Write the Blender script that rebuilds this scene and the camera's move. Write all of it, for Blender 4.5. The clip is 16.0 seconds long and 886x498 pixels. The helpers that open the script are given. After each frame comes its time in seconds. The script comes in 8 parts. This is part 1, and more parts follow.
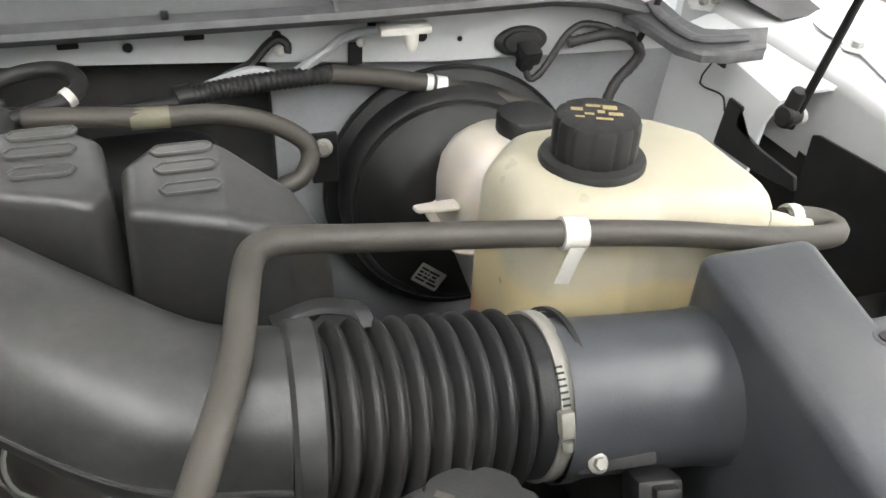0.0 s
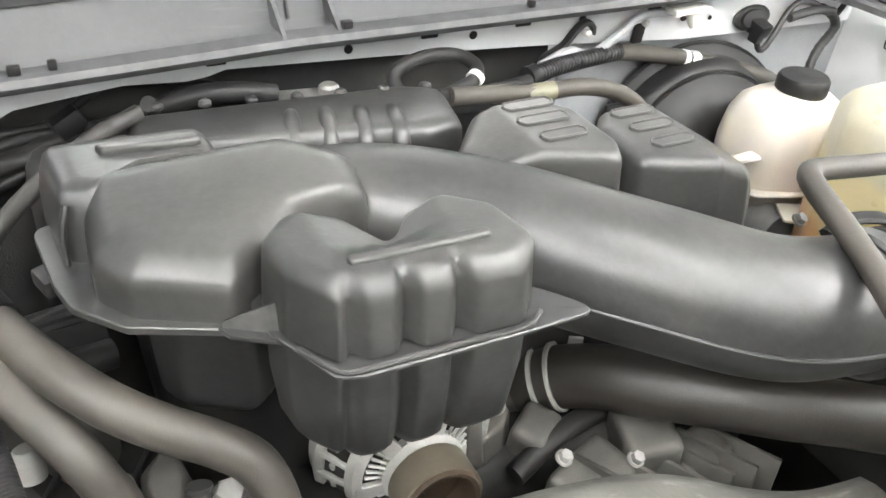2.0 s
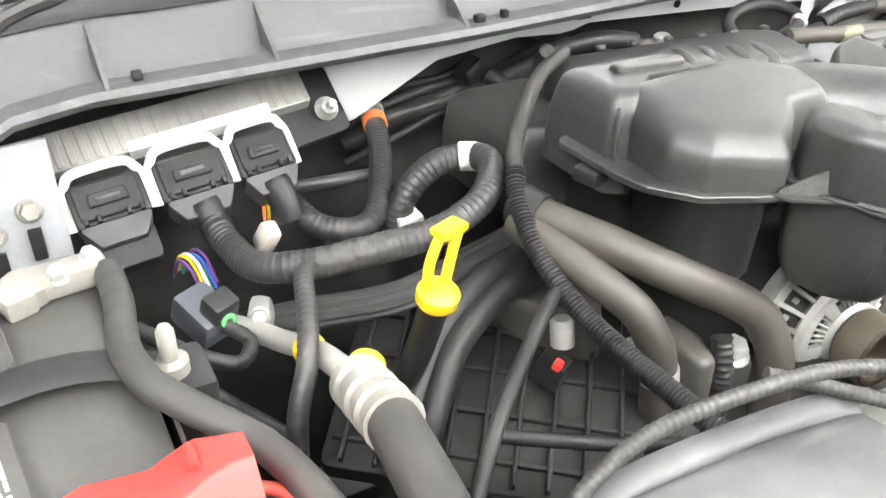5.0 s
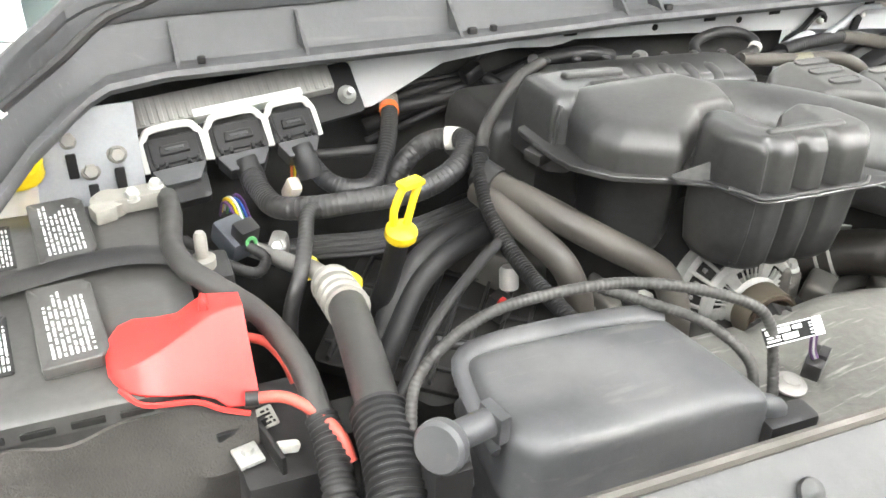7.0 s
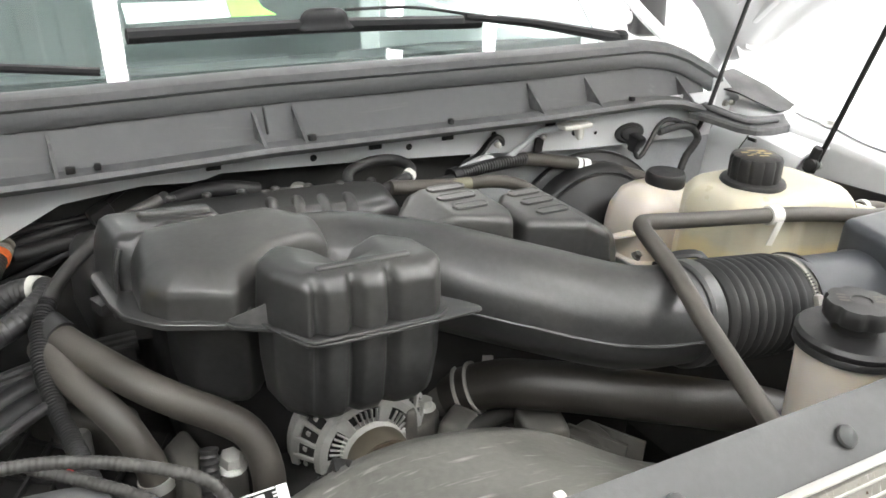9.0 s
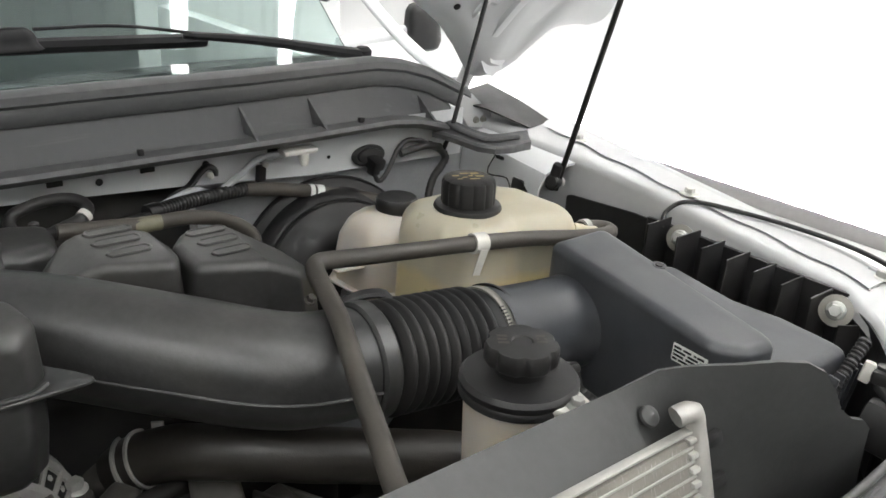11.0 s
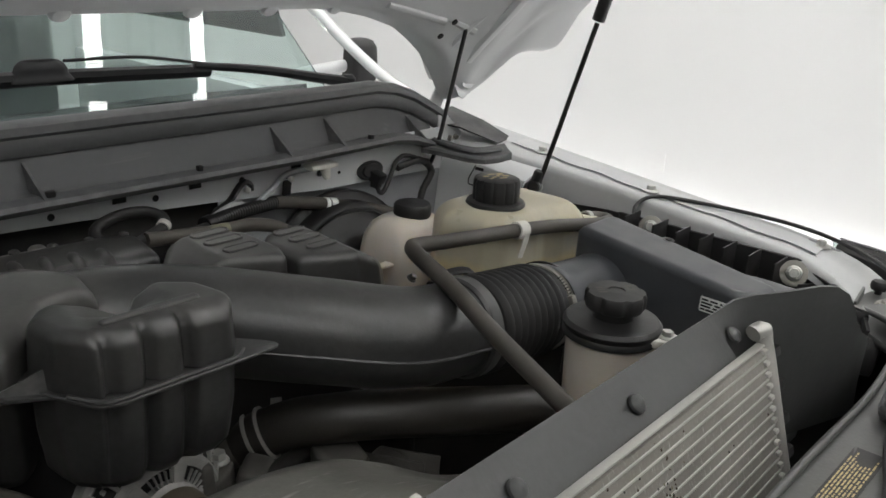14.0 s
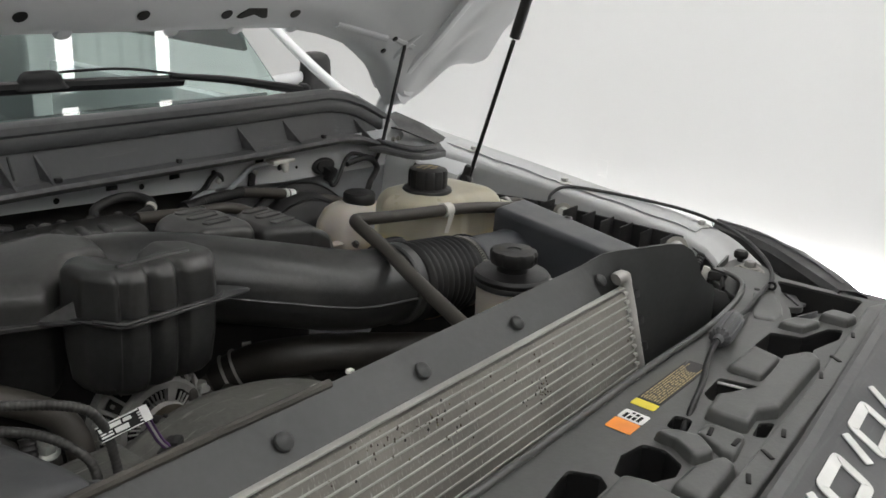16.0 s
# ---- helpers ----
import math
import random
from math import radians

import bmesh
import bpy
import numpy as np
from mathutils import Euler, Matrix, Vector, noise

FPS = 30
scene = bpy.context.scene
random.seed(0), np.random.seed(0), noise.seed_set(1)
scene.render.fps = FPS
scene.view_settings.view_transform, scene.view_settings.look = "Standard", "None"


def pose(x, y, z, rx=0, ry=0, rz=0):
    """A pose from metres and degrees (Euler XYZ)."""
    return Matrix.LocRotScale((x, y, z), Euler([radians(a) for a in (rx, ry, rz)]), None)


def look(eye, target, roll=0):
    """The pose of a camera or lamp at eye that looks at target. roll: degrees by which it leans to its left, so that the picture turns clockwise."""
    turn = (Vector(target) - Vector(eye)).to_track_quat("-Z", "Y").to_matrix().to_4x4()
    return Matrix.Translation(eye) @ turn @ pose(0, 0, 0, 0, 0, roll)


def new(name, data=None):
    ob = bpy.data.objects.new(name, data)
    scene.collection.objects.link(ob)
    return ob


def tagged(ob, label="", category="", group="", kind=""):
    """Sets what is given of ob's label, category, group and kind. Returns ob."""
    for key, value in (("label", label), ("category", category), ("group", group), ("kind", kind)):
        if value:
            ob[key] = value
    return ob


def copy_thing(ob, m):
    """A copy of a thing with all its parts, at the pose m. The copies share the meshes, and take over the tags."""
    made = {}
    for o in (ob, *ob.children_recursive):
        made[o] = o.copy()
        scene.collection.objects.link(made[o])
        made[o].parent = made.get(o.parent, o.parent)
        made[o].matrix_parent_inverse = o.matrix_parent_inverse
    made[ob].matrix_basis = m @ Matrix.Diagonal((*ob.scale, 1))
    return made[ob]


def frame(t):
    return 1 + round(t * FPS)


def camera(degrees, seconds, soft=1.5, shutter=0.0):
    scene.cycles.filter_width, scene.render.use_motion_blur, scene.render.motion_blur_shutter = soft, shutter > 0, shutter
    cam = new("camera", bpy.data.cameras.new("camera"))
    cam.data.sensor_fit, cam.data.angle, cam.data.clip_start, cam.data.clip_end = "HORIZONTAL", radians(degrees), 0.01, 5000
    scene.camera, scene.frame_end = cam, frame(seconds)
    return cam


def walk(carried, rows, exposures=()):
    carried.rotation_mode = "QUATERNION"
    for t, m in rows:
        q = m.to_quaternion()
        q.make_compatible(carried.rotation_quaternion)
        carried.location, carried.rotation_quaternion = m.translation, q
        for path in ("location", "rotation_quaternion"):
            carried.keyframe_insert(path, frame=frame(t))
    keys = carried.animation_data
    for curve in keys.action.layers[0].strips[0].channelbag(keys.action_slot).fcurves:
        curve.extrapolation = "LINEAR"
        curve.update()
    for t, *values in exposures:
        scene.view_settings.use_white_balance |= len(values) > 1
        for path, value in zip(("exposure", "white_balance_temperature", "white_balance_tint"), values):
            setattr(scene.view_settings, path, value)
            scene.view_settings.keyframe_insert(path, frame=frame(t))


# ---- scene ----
cam = camera(54.3, 16.0, soft=1.6)
PATH = [
    (0, (0.027, 0.043, 1.74), (0.55, 1.611, 0.615), 2.3),
    (0.5, (-0.058, 0.05, 1.741), (0.548, 1.58, 0.606), 2.7),
    (1, (-0.199, 0.052, 1.747), (0.467, 1.557, 0.611), 2.8),
    (1.5, (-0.332, 0.065, 1.756), (0.394, 1.55, 0.63), 2.9),
    (2, (-0.485, 0.101, 1.751), (0.303, 1.563, 0.636), 3.4),
    (2.5, (-0.571, 0.138, 1.742), (0.274, 1.58, 0.642), 3.2),
    (3, (-0.652, 0.171, 1.752), (0.262, 1.57, 0.652), 4.0),
    (3.5, (-0.737, 0.186, 1.742), (0.22, 1.561, 0.649), 4.5),
    (4, (-0.815, 0.187, 1.731), (0.134, 1.567, 0.639), 4.0),
    (4.5, (-0.892, 0.166, 1.724), (0.018, 1.585, 0.646), 3.0),
    (4.7, (-0.911, 0.156, 1.725), (-0.04, 1.597, 0.646), 2.1),
    (6.8, (-0.946, -0.053, 1.793), (-0.285, 1.482, 0.695), 2.3),
    (7, (-0.925, -0.097, 1.805), (-0.263, 1.453, 0.728), 2.3),
    (7.5, (-0.861, -0.158, 1.812), (-0.189, 1.465, 0.857), 2.1),
    (8, (-0.804, -0.184, 1.814), (-0.1, 1.458, 0.915), 2.2),
    (8.5, (-0.694, -0.166, 1.808), (0.149, 1.435, 0.956), 2.6),
    (9, (-0.587, -0.164, 1.795), (0.331, 1.414, 0.978), 2.3),
    (9.5, (-0.512, -0.169, 1.791), (0.479, 1.38, 1.005), 2.7),
    (10, (-0.422, -0.186, 1.788), (0.637, 1.325, 1.015), 2.7),
    (10.2, (-0.383, -0.188, 1.792), (0.694, 1.305, 1.009), 2.7),
    (12.3, (-0.342, -0.197, 1.774), (1.005, 1.097, 1.057), 3.4),
    (12.5, (-0.342, -0.199, 1.768), (1.021, 1.081, 1.058), 3.3),
    (13, (-0.367, -0.207, 1.774), (1.034, 1.039, 1.078), 3.4),
    (13.5, (-0.481, -0.168, 1.76), (0.946, 1.058, 1.082), 3.4),
    (14, (-0.655, -0.134, 1.77), (0.797, 1.069, 1.104), 3.3),
    (14.5, (-0.71, -0.148, 1.798), (0.769, 1.025, 1.136), 3.3),
    (15, (-0.746, -0.194, 1.812), (0.748, 0.957, 1.145), 3.4),
    (15.5, (-0.8, -0.263, 1.8), (0.706, 0.878, 1.144), 3.7),
    (16, (-0.832, -0.327, 1.802), (0.685, 0.811, 1.167), 3.6),
]
EXPOSURES = [(0.0, 0.17), (0.5, 0.45), (1.0, 0.7), (2.0, 1.18), (2.5, 1.35), (3.5, 1.48), (4.7, 1.56), (6.8, 1.29), (7.5, 1.07), (8.5, 0.5), (9.5, 0.15), (10.2, -0.1), (12.3, -1.5), (13.0, -1.56), (13.5, -1.65), (14.0, -1.43), (15.0, -1.38), (16.0, -1.52)]
walk(cam, [(t, look(eye, target, roll)) for t, eye, target, roll in PATH], EXPOSURES)

# ---- world and lights ----
world = bpy.data.worlds.new("room_air")
scene.world = world
world.use_nodes = True
world.node_tree.nodes["Background"].inputs[0].default_value = (1.0, 1.0, 1.0, 1.0)
world.node_tree.nodes["Background"].inputs[1].default_value = 0.05
STRIP_POWER = 46.0
COVE_POWER = 480.0

# ---- materials ----


def srgb(r, g, b):
    return tuple((c / 255) ** 2.2 for c in (r, g, b))


def mat(name, base, rough=0.5, metal=0.0, vary=0.15, grain=0.06, scale=18.0, bump=0.1, dust=0.0, dust_col=(0.30, 0.28, 0.25),
        coat=0.0, spec=0.5, sss=0.0, rough_vary=0.12):
    """A surface with colour drift at a large and a small scale, patchy dust and fine relief."""
    m = bpy.data.materials.new(name)
    m.use_nodes = True
    nt = m.node_tree
    b = nt.nodes["Principled BSDF"]
    tc = nt.nodes.new("ShaderNodeTexCoord")

    def tex(sc, detail, seed):
        mp = nt.nodes.new("ShaderNodeMapping")
        mp.inputs["Location"].default_value = (seed, seed * 0.7, seed * 1.3)
        nt.links.new(tc.outputs["Object"], mp.inputs[0])
        n = nt.nodes.new("ShaderNodeTexNoise")
        n.inputs["Scale"].default_value = sc
        n.inputs["Detail"].default_value = detail
        nt.links.new(mp.outputs[0], n.inputs[0])
        return n.outputs["Fac"]

    def ramp(src, lo, hi, a, c):
        r = nt.nodes.new("ShaderNodeMapRange")
        r.inputs[1].default_value, r.inputs[2].default_value = lo, hi
        r.inputs[3].default_value, r.inputs[4].default_value = a, c
        nt.links.new(src, r.inputs[0])
        return r.outputs[0]

    def mix(fac, a, c):
        x = nt.nodes.new("ShaderNodeMix")
        x.data_type = "RGBA"
        for slot, v in ((0, fac), (6, a), (7, c)):
            if isinstance(v, tuple):
                x.inputs[slot].default_value = (*v, 1.0)
            elif isinstance(v, float):
                x.inputs[slot].default_value = v
            else:
                nt.links.new(v, x.inputs[slot])
        return x.outputs[2]

    big, small = tex(scale, 3.0, 1.7), tex(scale * 14, 2.0, 5.1)
    dark = tuple(c * (1 - vary) for c in base)
    light = tuple(min(1.0, c * (1 + vary)) for c in base)
    col = mix(ramp(big, 0.3, 0.7, 0.0, 1.0), dark, light)
    col = mix(ramp(small, 0.35, 0.75, 0.0, grain), col, tuple(min(1.0, c * 2.2 + 0.02) for c in base))
    if dust > 0:
        patch = tex(scale * 0.6, 6.0, 9.3)
        col = mix(ramp(patch, 0.42, 0.72, dust * 0.15, dust), col, dust_col)
    nt.links.new(col, b.inputs["Base Color"])
    nt.links.new(ramp(big, 0.25, 0.75, max(0.03, rough - rough_vary), min(1.0, rough + rough_vary)), b.inputs["Roughness"])
    b.inputs["Metallic"].default_value = metal
    b.inputs["Specular IOR Level"].default_value = spec
    b.inputs["Coat Weight"].default_value = coat
    if sss > 0:
        b.inputs["Subsurface Weight"].default_value = sss
        b.inputs["Subsurface Radius"].default_value = (0.02, 0.016, 0.01)
        b.inputs["Subsurface Scale"].default_value = 0.6
    if bump > 0:
        bp = nt.nodes.new("ShaderNodeBump")
        bp.inputs["Strength"].default_value = bump
        bp.inputs["Distance"].default_value = 0.002
        nt.links.new(tex(scale * 30, 3.0, 2.2), bp.inputs["Height"])
        nt.links.new(bp.outputs[0], b.inputs["Normal"])
    return m


def emit(name, colour, strength):
    m = bpy.data.materials.new(name)
    m.use_nodes = True
    b = m.node_tree.nodes["Principled BSDF"]
    b.inputs["Base Color"].default_value = (0.8, 0.8, 0.8, 1)
    b.inputs["Emission Color"].default_value = (*colour, 1)
    b.inputs["Emission Strength"].default_value = strength
    return m


PLASTIC = mat("dusty black moulded plastic", (0.019, 0.0195, 0.020), 0.36, vary=0.12, grain=0.25, dust=0.15, bump=0.06, scale=9, spec=0.62, rough_vary=0.03)
PLASTIC_F = mat("dark grey deflector plastic", (0.040, 0.041, 0.041), 0.46, vary=0.12, grain=0.1, dust=0.10, scale=8, dust_col=(0.17, 0.165, 0.15))
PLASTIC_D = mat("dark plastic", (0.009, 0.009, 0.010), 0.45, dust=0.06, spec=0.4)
PLASTIC_G = mat("grey cowl plastic", (0.068, 0.069, 0.072), 0.55, vary=0.08, dust=0.10, scale=6)
PLASTIC_B = mat("blue-black smooth plastic", (0.036, 0.039, 0.045), 0.4, dust=0.08, bump=0.05)
PLASTIC_P = mat("pale worn plastic lid", (0.036, 0.037, 0.040), 0.45, vary=0.25, dust=0.3, bump=0.06, dust_col=(0.24, 0.235, 0.23))
RUBBER = mat("dusty brown-black rubber", (0.014, 0.0125, 0.011), 0.45, grain=0.12, dust=0.09, bump=0.1, dust_col=(0.17, 0.15, 0.12))
RUBBER_B = mat("black ribbed rubber", (0.011, 0.011, 0.012), 0.5, dust=0.06, spec=0.36)
RUBBER_H = mat("brown-grey hose rubber", (0.041, 0.037, 0.032), 0.52, dust=0.2, dust_col=(0.18, 0.155, 0.125))
RUBBER_H2 = mat("dusty grey loom", (0.026, 0.025, 0.024), 0.55, dust=0.18, dust_col=(0.16, 0.15, 0.13))
SHROUD = mat("dusty scuffed shroud plastic", (0.072, 0.071, 0.064), 0.42, vary=0.3, grain=0.25, dust=0.48, scale=9, bump=0.15, dust_col=(0.21, 0.205, 0.185))
PAINT = mat("white body paint", (0.78, 0.79, 0.80), 0.28, vary=0.02, grain=0.0, bump=0.0, coat=0.6, scale=2)
# Set darker than PAINT and PAINT_I, for fenders and hinges.
PAINT_F = mat("darker grey-white paint", (0.46, 0.465, 0.47), 0.42, vary=0.06, grain=0.03, bump=0.02, dust=0.15, scale=6)
COVER = mat("grey-black radiator cover plastic", (0.066, 0.067, 0.065), 0.42, vary=0.14, grain=0.1, dust=0.16, scale=8, dust_col=(0.16, 0.155, 0.14))
PAINT_I = mat("unpolished white inner paint", (0.66, 0.67, 0.68), 0.5, vary=0.05, grain=0.02, bump=0.02, dust=0.10, scale=6)
FIREWALL = mat("dark firewall felt", (0.016, 0.017, 0.018), 0.85, dust=0.15, bump=0.4)
BODY_G = mat("grey sheet metal", (0.33, 0.34, 0.355), 0.5, vary=0.1, dust=0.2)
# Held near black to darken gaps; their shade is put into this colour.
DARK = mat("near-black metal", (0.006, 0.006, 0.006), 0.6, vary=0.4, dust=0.06, spec=0.3)
ALU = mat("cast aluminium", (0.55, 0.55, 0.54), 0.42, metal=0.85, vary=0.2, dust=0.2, bump=0.25, scale=30)
ALU_C = mat("bright cast aluminium", (0.33, 0.325, 0.31), 0.5, metal=0.35, vary=0.2, dust=0.15, bump=0.3, scale=40)
CAST_E = mat("grey brown cast computer case", (0.27, 0.262, 0.25), 0.5, metal=0.2, vary=0.15, dust=0.2, bump=0.2, scale=30)
RUBBER_T = mat("worn brown belt rubber", (0.056, 0.048, 0.034), 0.6, dust=0.3, bump=0.1, dust_col=(0.20, 0.17, 0.13))
ALU_T = mat("aluminium tube", (0.42, 0.41, 0.385), 0.42, metal=0.4, vary=0.15, dust=0.15)
CONN = mat("slate grey connector plastic", (0.055, 0.062, 0.075), 0.45, vary=0.1, dust=0.1)
STEEL = mat("zinc plated steel", (0.44, 0.44, 0.415), 0.38, metal=0.5, vary=0.15, scale=40)
HDPE = mat("translucent cream plastic", (0.46, 0.425, 0.325), 0.38, vary=0.05, grain=0.02, bump=0.03, sss=0.35)
HDPE_W = mat("translucent white plastic", (0.57, 0.52, 0.455), 0.4, vary=0.06, grain=0.02, bump=0.03, sss=0.35)
YELLOW = mat("yellow plastic", (0.72, 0.52, 0.012), 0.4, vary=0.05, grain=0.02, bump=0.02)
RED = mat("red plastic", (0.72, 0.035, 0.03), 0.4, vary=0.05, grain=0.02, bump=0.02)
RED_W = mat("red wire cover", (0.42, 0.07, 0.05), 0.5)
ORANGE = mat("orange tape", (0.75, 0.16, 0.04), 0.5, bump=0)
WHITE_P = mat("off-white plastic", (0.60, 0.585, 0.54), 0.45, vary=0.06, dust=0.1)
PAPER = mat("white label", (0.80, 0.80, 0.78), 0.5, vary=0.03, grain=0.0, bump=0)
INK = mat("black ink", (0.012, 0.012, 0.012), 0.7, bump=0, spec=0.15)
INK_W = mat("white ink", (0.72, 0.72, 0.70), 0.5, bump=0)
INK_G = mat("gold ink", (0.42, 0.33, 0.16), 0.5, bump=0)
INK_Y = mat("yellow ink", (0.70, 0.58, 0.05), 0.5, bump=0)
INK_O = mat("orange ink", (0.85, 0.27, 0.04), 0.5, bump=0)
CLOTH = mat("charcoal woven cover", (0.034, 0.031, 0.028), 0.9, dust=0.1, bump=0.6)
TAPE = mat("glossy black harness tape", (0.018, 0.018, 0.019), 0.44, vary=0.2, dust=0.08)
RUST = mat("rusty steel", (0.052, 0.036, 0.024), 0.6, metal=0.3, vary=0.4, scale=40)
CAST = mat("dirty grey casting", (0.062, 0.060, 0.055), 0.55, metal=0.4, vary=0.3, dust=0.3, bump=0.3, scale=30)
OLIVE = mat("dull olive plastic", (0.17, 0.16, 0.11), 0.5)
PURPLE = mat("purple wire", (0.12, 0.045, 0.17), 0.45, bump=0)
BLUE = mat("blue wire", (0.03, 0.10, 0.42), 0.45, bump=0)
GREEN = mat("green wire", (0.10, 0.32, 0.12), 0.45, bump=0)
LEAD = mat("grey lead clamp", (0.27, 0.26, 0.235), 0.55, metal=0.3, vary=0.2, dust=0.3)
WALLM = mat("white wall", (0.80, 0.80, 0.80), 0.7, vary=0.02, grain=0, bump=0.02, scale=0.7)
FLOORM = mat("pale grey concrete floor", (0.55, 0.55, 0.55), 0.45, vary=0.1, scale=1.2)
SKIRT = mat("grey skirting board", (0.22, 0.21, 0.21), 0.5, vary=0.04, scale=2)
# Grey of the added walls, chosen to cut bounce light into the bay.
WALL2 = mat("grey painted wall", (0.30, 0.31, 0.31), 0.7, vary=0.05, grain=0, bump=0.02, scale=0.7)
CEIL = mat("corrugated ceiling metal", (0.60, 0.64, 0.63), 0.5, vary=0.08, scale=1)
FIN = mat("radiator fins", (0.20, 0.19, 0.17), 0.5, metal=0.25, vary=0.25, dust=0.4, scale=14)
WIPER = mat("matt black wiper", (0.008, 0.008, 0.009), 0.6, vary=0.1, grain=0.03, bump=0.0, spec=0.2)
DASH = mat("dark dashboard", (0.03, 0.03, 0.032), 0.7)
TRIM = mat("grey cab trim cloth", (0.20, 0.205, 0.205), 0.8, vary=0.08, scale=5)
LIME = mat("lime green paper", (0.30, 0.78, 0.08), 0.6, bump=0)
STRIP_M = emit("ceiling light tube", (1.0, 0.985, 0.96), STRIP_POWER)
COVE_M = emit("skirting light tape", (1.0, 0.97, 0.95), COVE_POWER)


def glass_material():
    m = bpy.data.materials.new("tinted windshield glass")
    m.use_nodes = True
    b = m.node_tree.nodes["Principled BSDF"]
    b.inputs["Base Color"].default_value = (0.72, 0.86, 0.83, 1)
    b.inputs["Roughness"].default_value = 0.01
    b.inputs["IOR"].default_value = 1.5
    b.inputs["Transmission Weight"].default_value = 1.0
    return m


def scratch(m, amount, axis_scale, colour):
    """Pale drawn-out scuffs over a material."""
    nt = m.node_tree
    b = nt.nodes["Principled BSDF"]
    old = b.inputs["Base Color"].links[0].from_socket
    tc = nt.nodes.new("ShaderNodeTexCoord")
    for k, turn in enumerate((0.5, -0.35)):
        mp = nt.nodes.new("ShaderNodeMapping")
        mp.inputs["Rotation"].default_value = (0, 0, turn)
        mp.inputs["Scale"].default_value = axis_scale
        mp.inputs["Location"].default_value = (k * 3.1, k * 1.7, 0)
        nt.links.new(tc.outputs["Object"], mp.inputs[0])
        n = nt.nodes.new("ShaderNodeTexNoise")
        n.inputs["Scale"].default_value = 1.0
        n.inputs["Detail"].default_value = 5
        nt.links.new(mp.outputs[0], n.inputs[0])
        r = nt.nodes.new("ShaderNodeMapRange")
        r.inputs[1].default_value, r.inputs[2].default_value = 0.62, 0.74
        r.inputs[3].default_value, r.inputs[4].default_value = 0.0, amount
        nt.links.new(n.outputs["Fac"], r.inputs[0])
        mx = nt.nodes.new("ShaderNodeMix")
        mx.data_type = "RGBA"
        nt.links.new(r.outputs[0], mx.inputs[0])
        nt.links.new(old, mx.inputs[6])
        mx.inputs[7].default_value = (*colour, 1)
        old = mx.outputs[2]
    nt.links.new(old, b.inputs["Base Color"])


def worn(m, amount, colour, lo=0.53, hi=0.62):
    """Paler outer edges: edge highlights put into the colour, together with rubbed dust."""
    nt = m.node_tree
    b = nt.nodes["Principled BSDF"]
    old = b.inputs["Base Color"].links[0].from_socket
    g = nt.nodes.new("ShaderNodeNewGeometry")
    tc = nt.nodes.new("ShaderNodeTexCoord")
    n = nt.nodes.new("ShaderNodeTexNoise")
    n.inputs["Scale"].default_value = 60
    n.inputs["Detail"].default_value = 4
    nt.links.new(tc.outputs["Object"], n.inputs[0])
    r = nt.nodes.new("ShaderNodeMapRange")
    r.inputs[1].default_value, r.inputs[2].default_value = lo, hi
    r.inputs[3].default_value, r.inputs[4].default_value = 0.0, amount
    nt.links.new(g.outputs["Pointiness"], r.inputs[0])
    q = nt.nodes.new("ShaderNodeMapRange")
    q.inputs[1].default_value, q.inputs[2].default_value = 0.35, 0.65
    nt.links.new(n.outputs["Fac"], q.inputs[0])
    k = nt.nodes.new("ShaderNodeMath")
    k.operation = "MULTIPLY"
    nt.links.new(r.outputs[0], k.inputs[0])
    nt.links.new(q.outputs[0], k.inputs[1])
    mx = nt.nodes.new("ShaderNodeMix")
    mx.data_type = "RGBA"
    nt.links.new(k.outputs[0], mx.inputs[0])
    nt.links.new(old, mx.inputs[6])
    mx.inputs[7].default_value = (*colour, 1)
    nt.links.new(mx.outputs[2], b.inputs["Base Color"])


scratch(SHROUD, 0.6, (16, 150, 60), (0.34, 0.33, 0.31))
# Moulded edges get their highlights painted in, mixed with wear.
worn(PLASTIC, 0.4, (0.16, 0.155, 0.15), 0.55, 0.64)
worn(PLASTIC_G, 0.4, (0.20, 0.20, 0.20))
scratch(PLASTIC_P, 0.25, (14, 60, 60), (0.22, 0.21, 0.20))
scratch(PLASTIC_G, 0.25, (6, 120, 60), (0.20, 0.20, 0.20))
scratch(FIN, 0.7, (520, 20, 90), (0.50, 0.49, 0.46))

GLASS = glass_material()


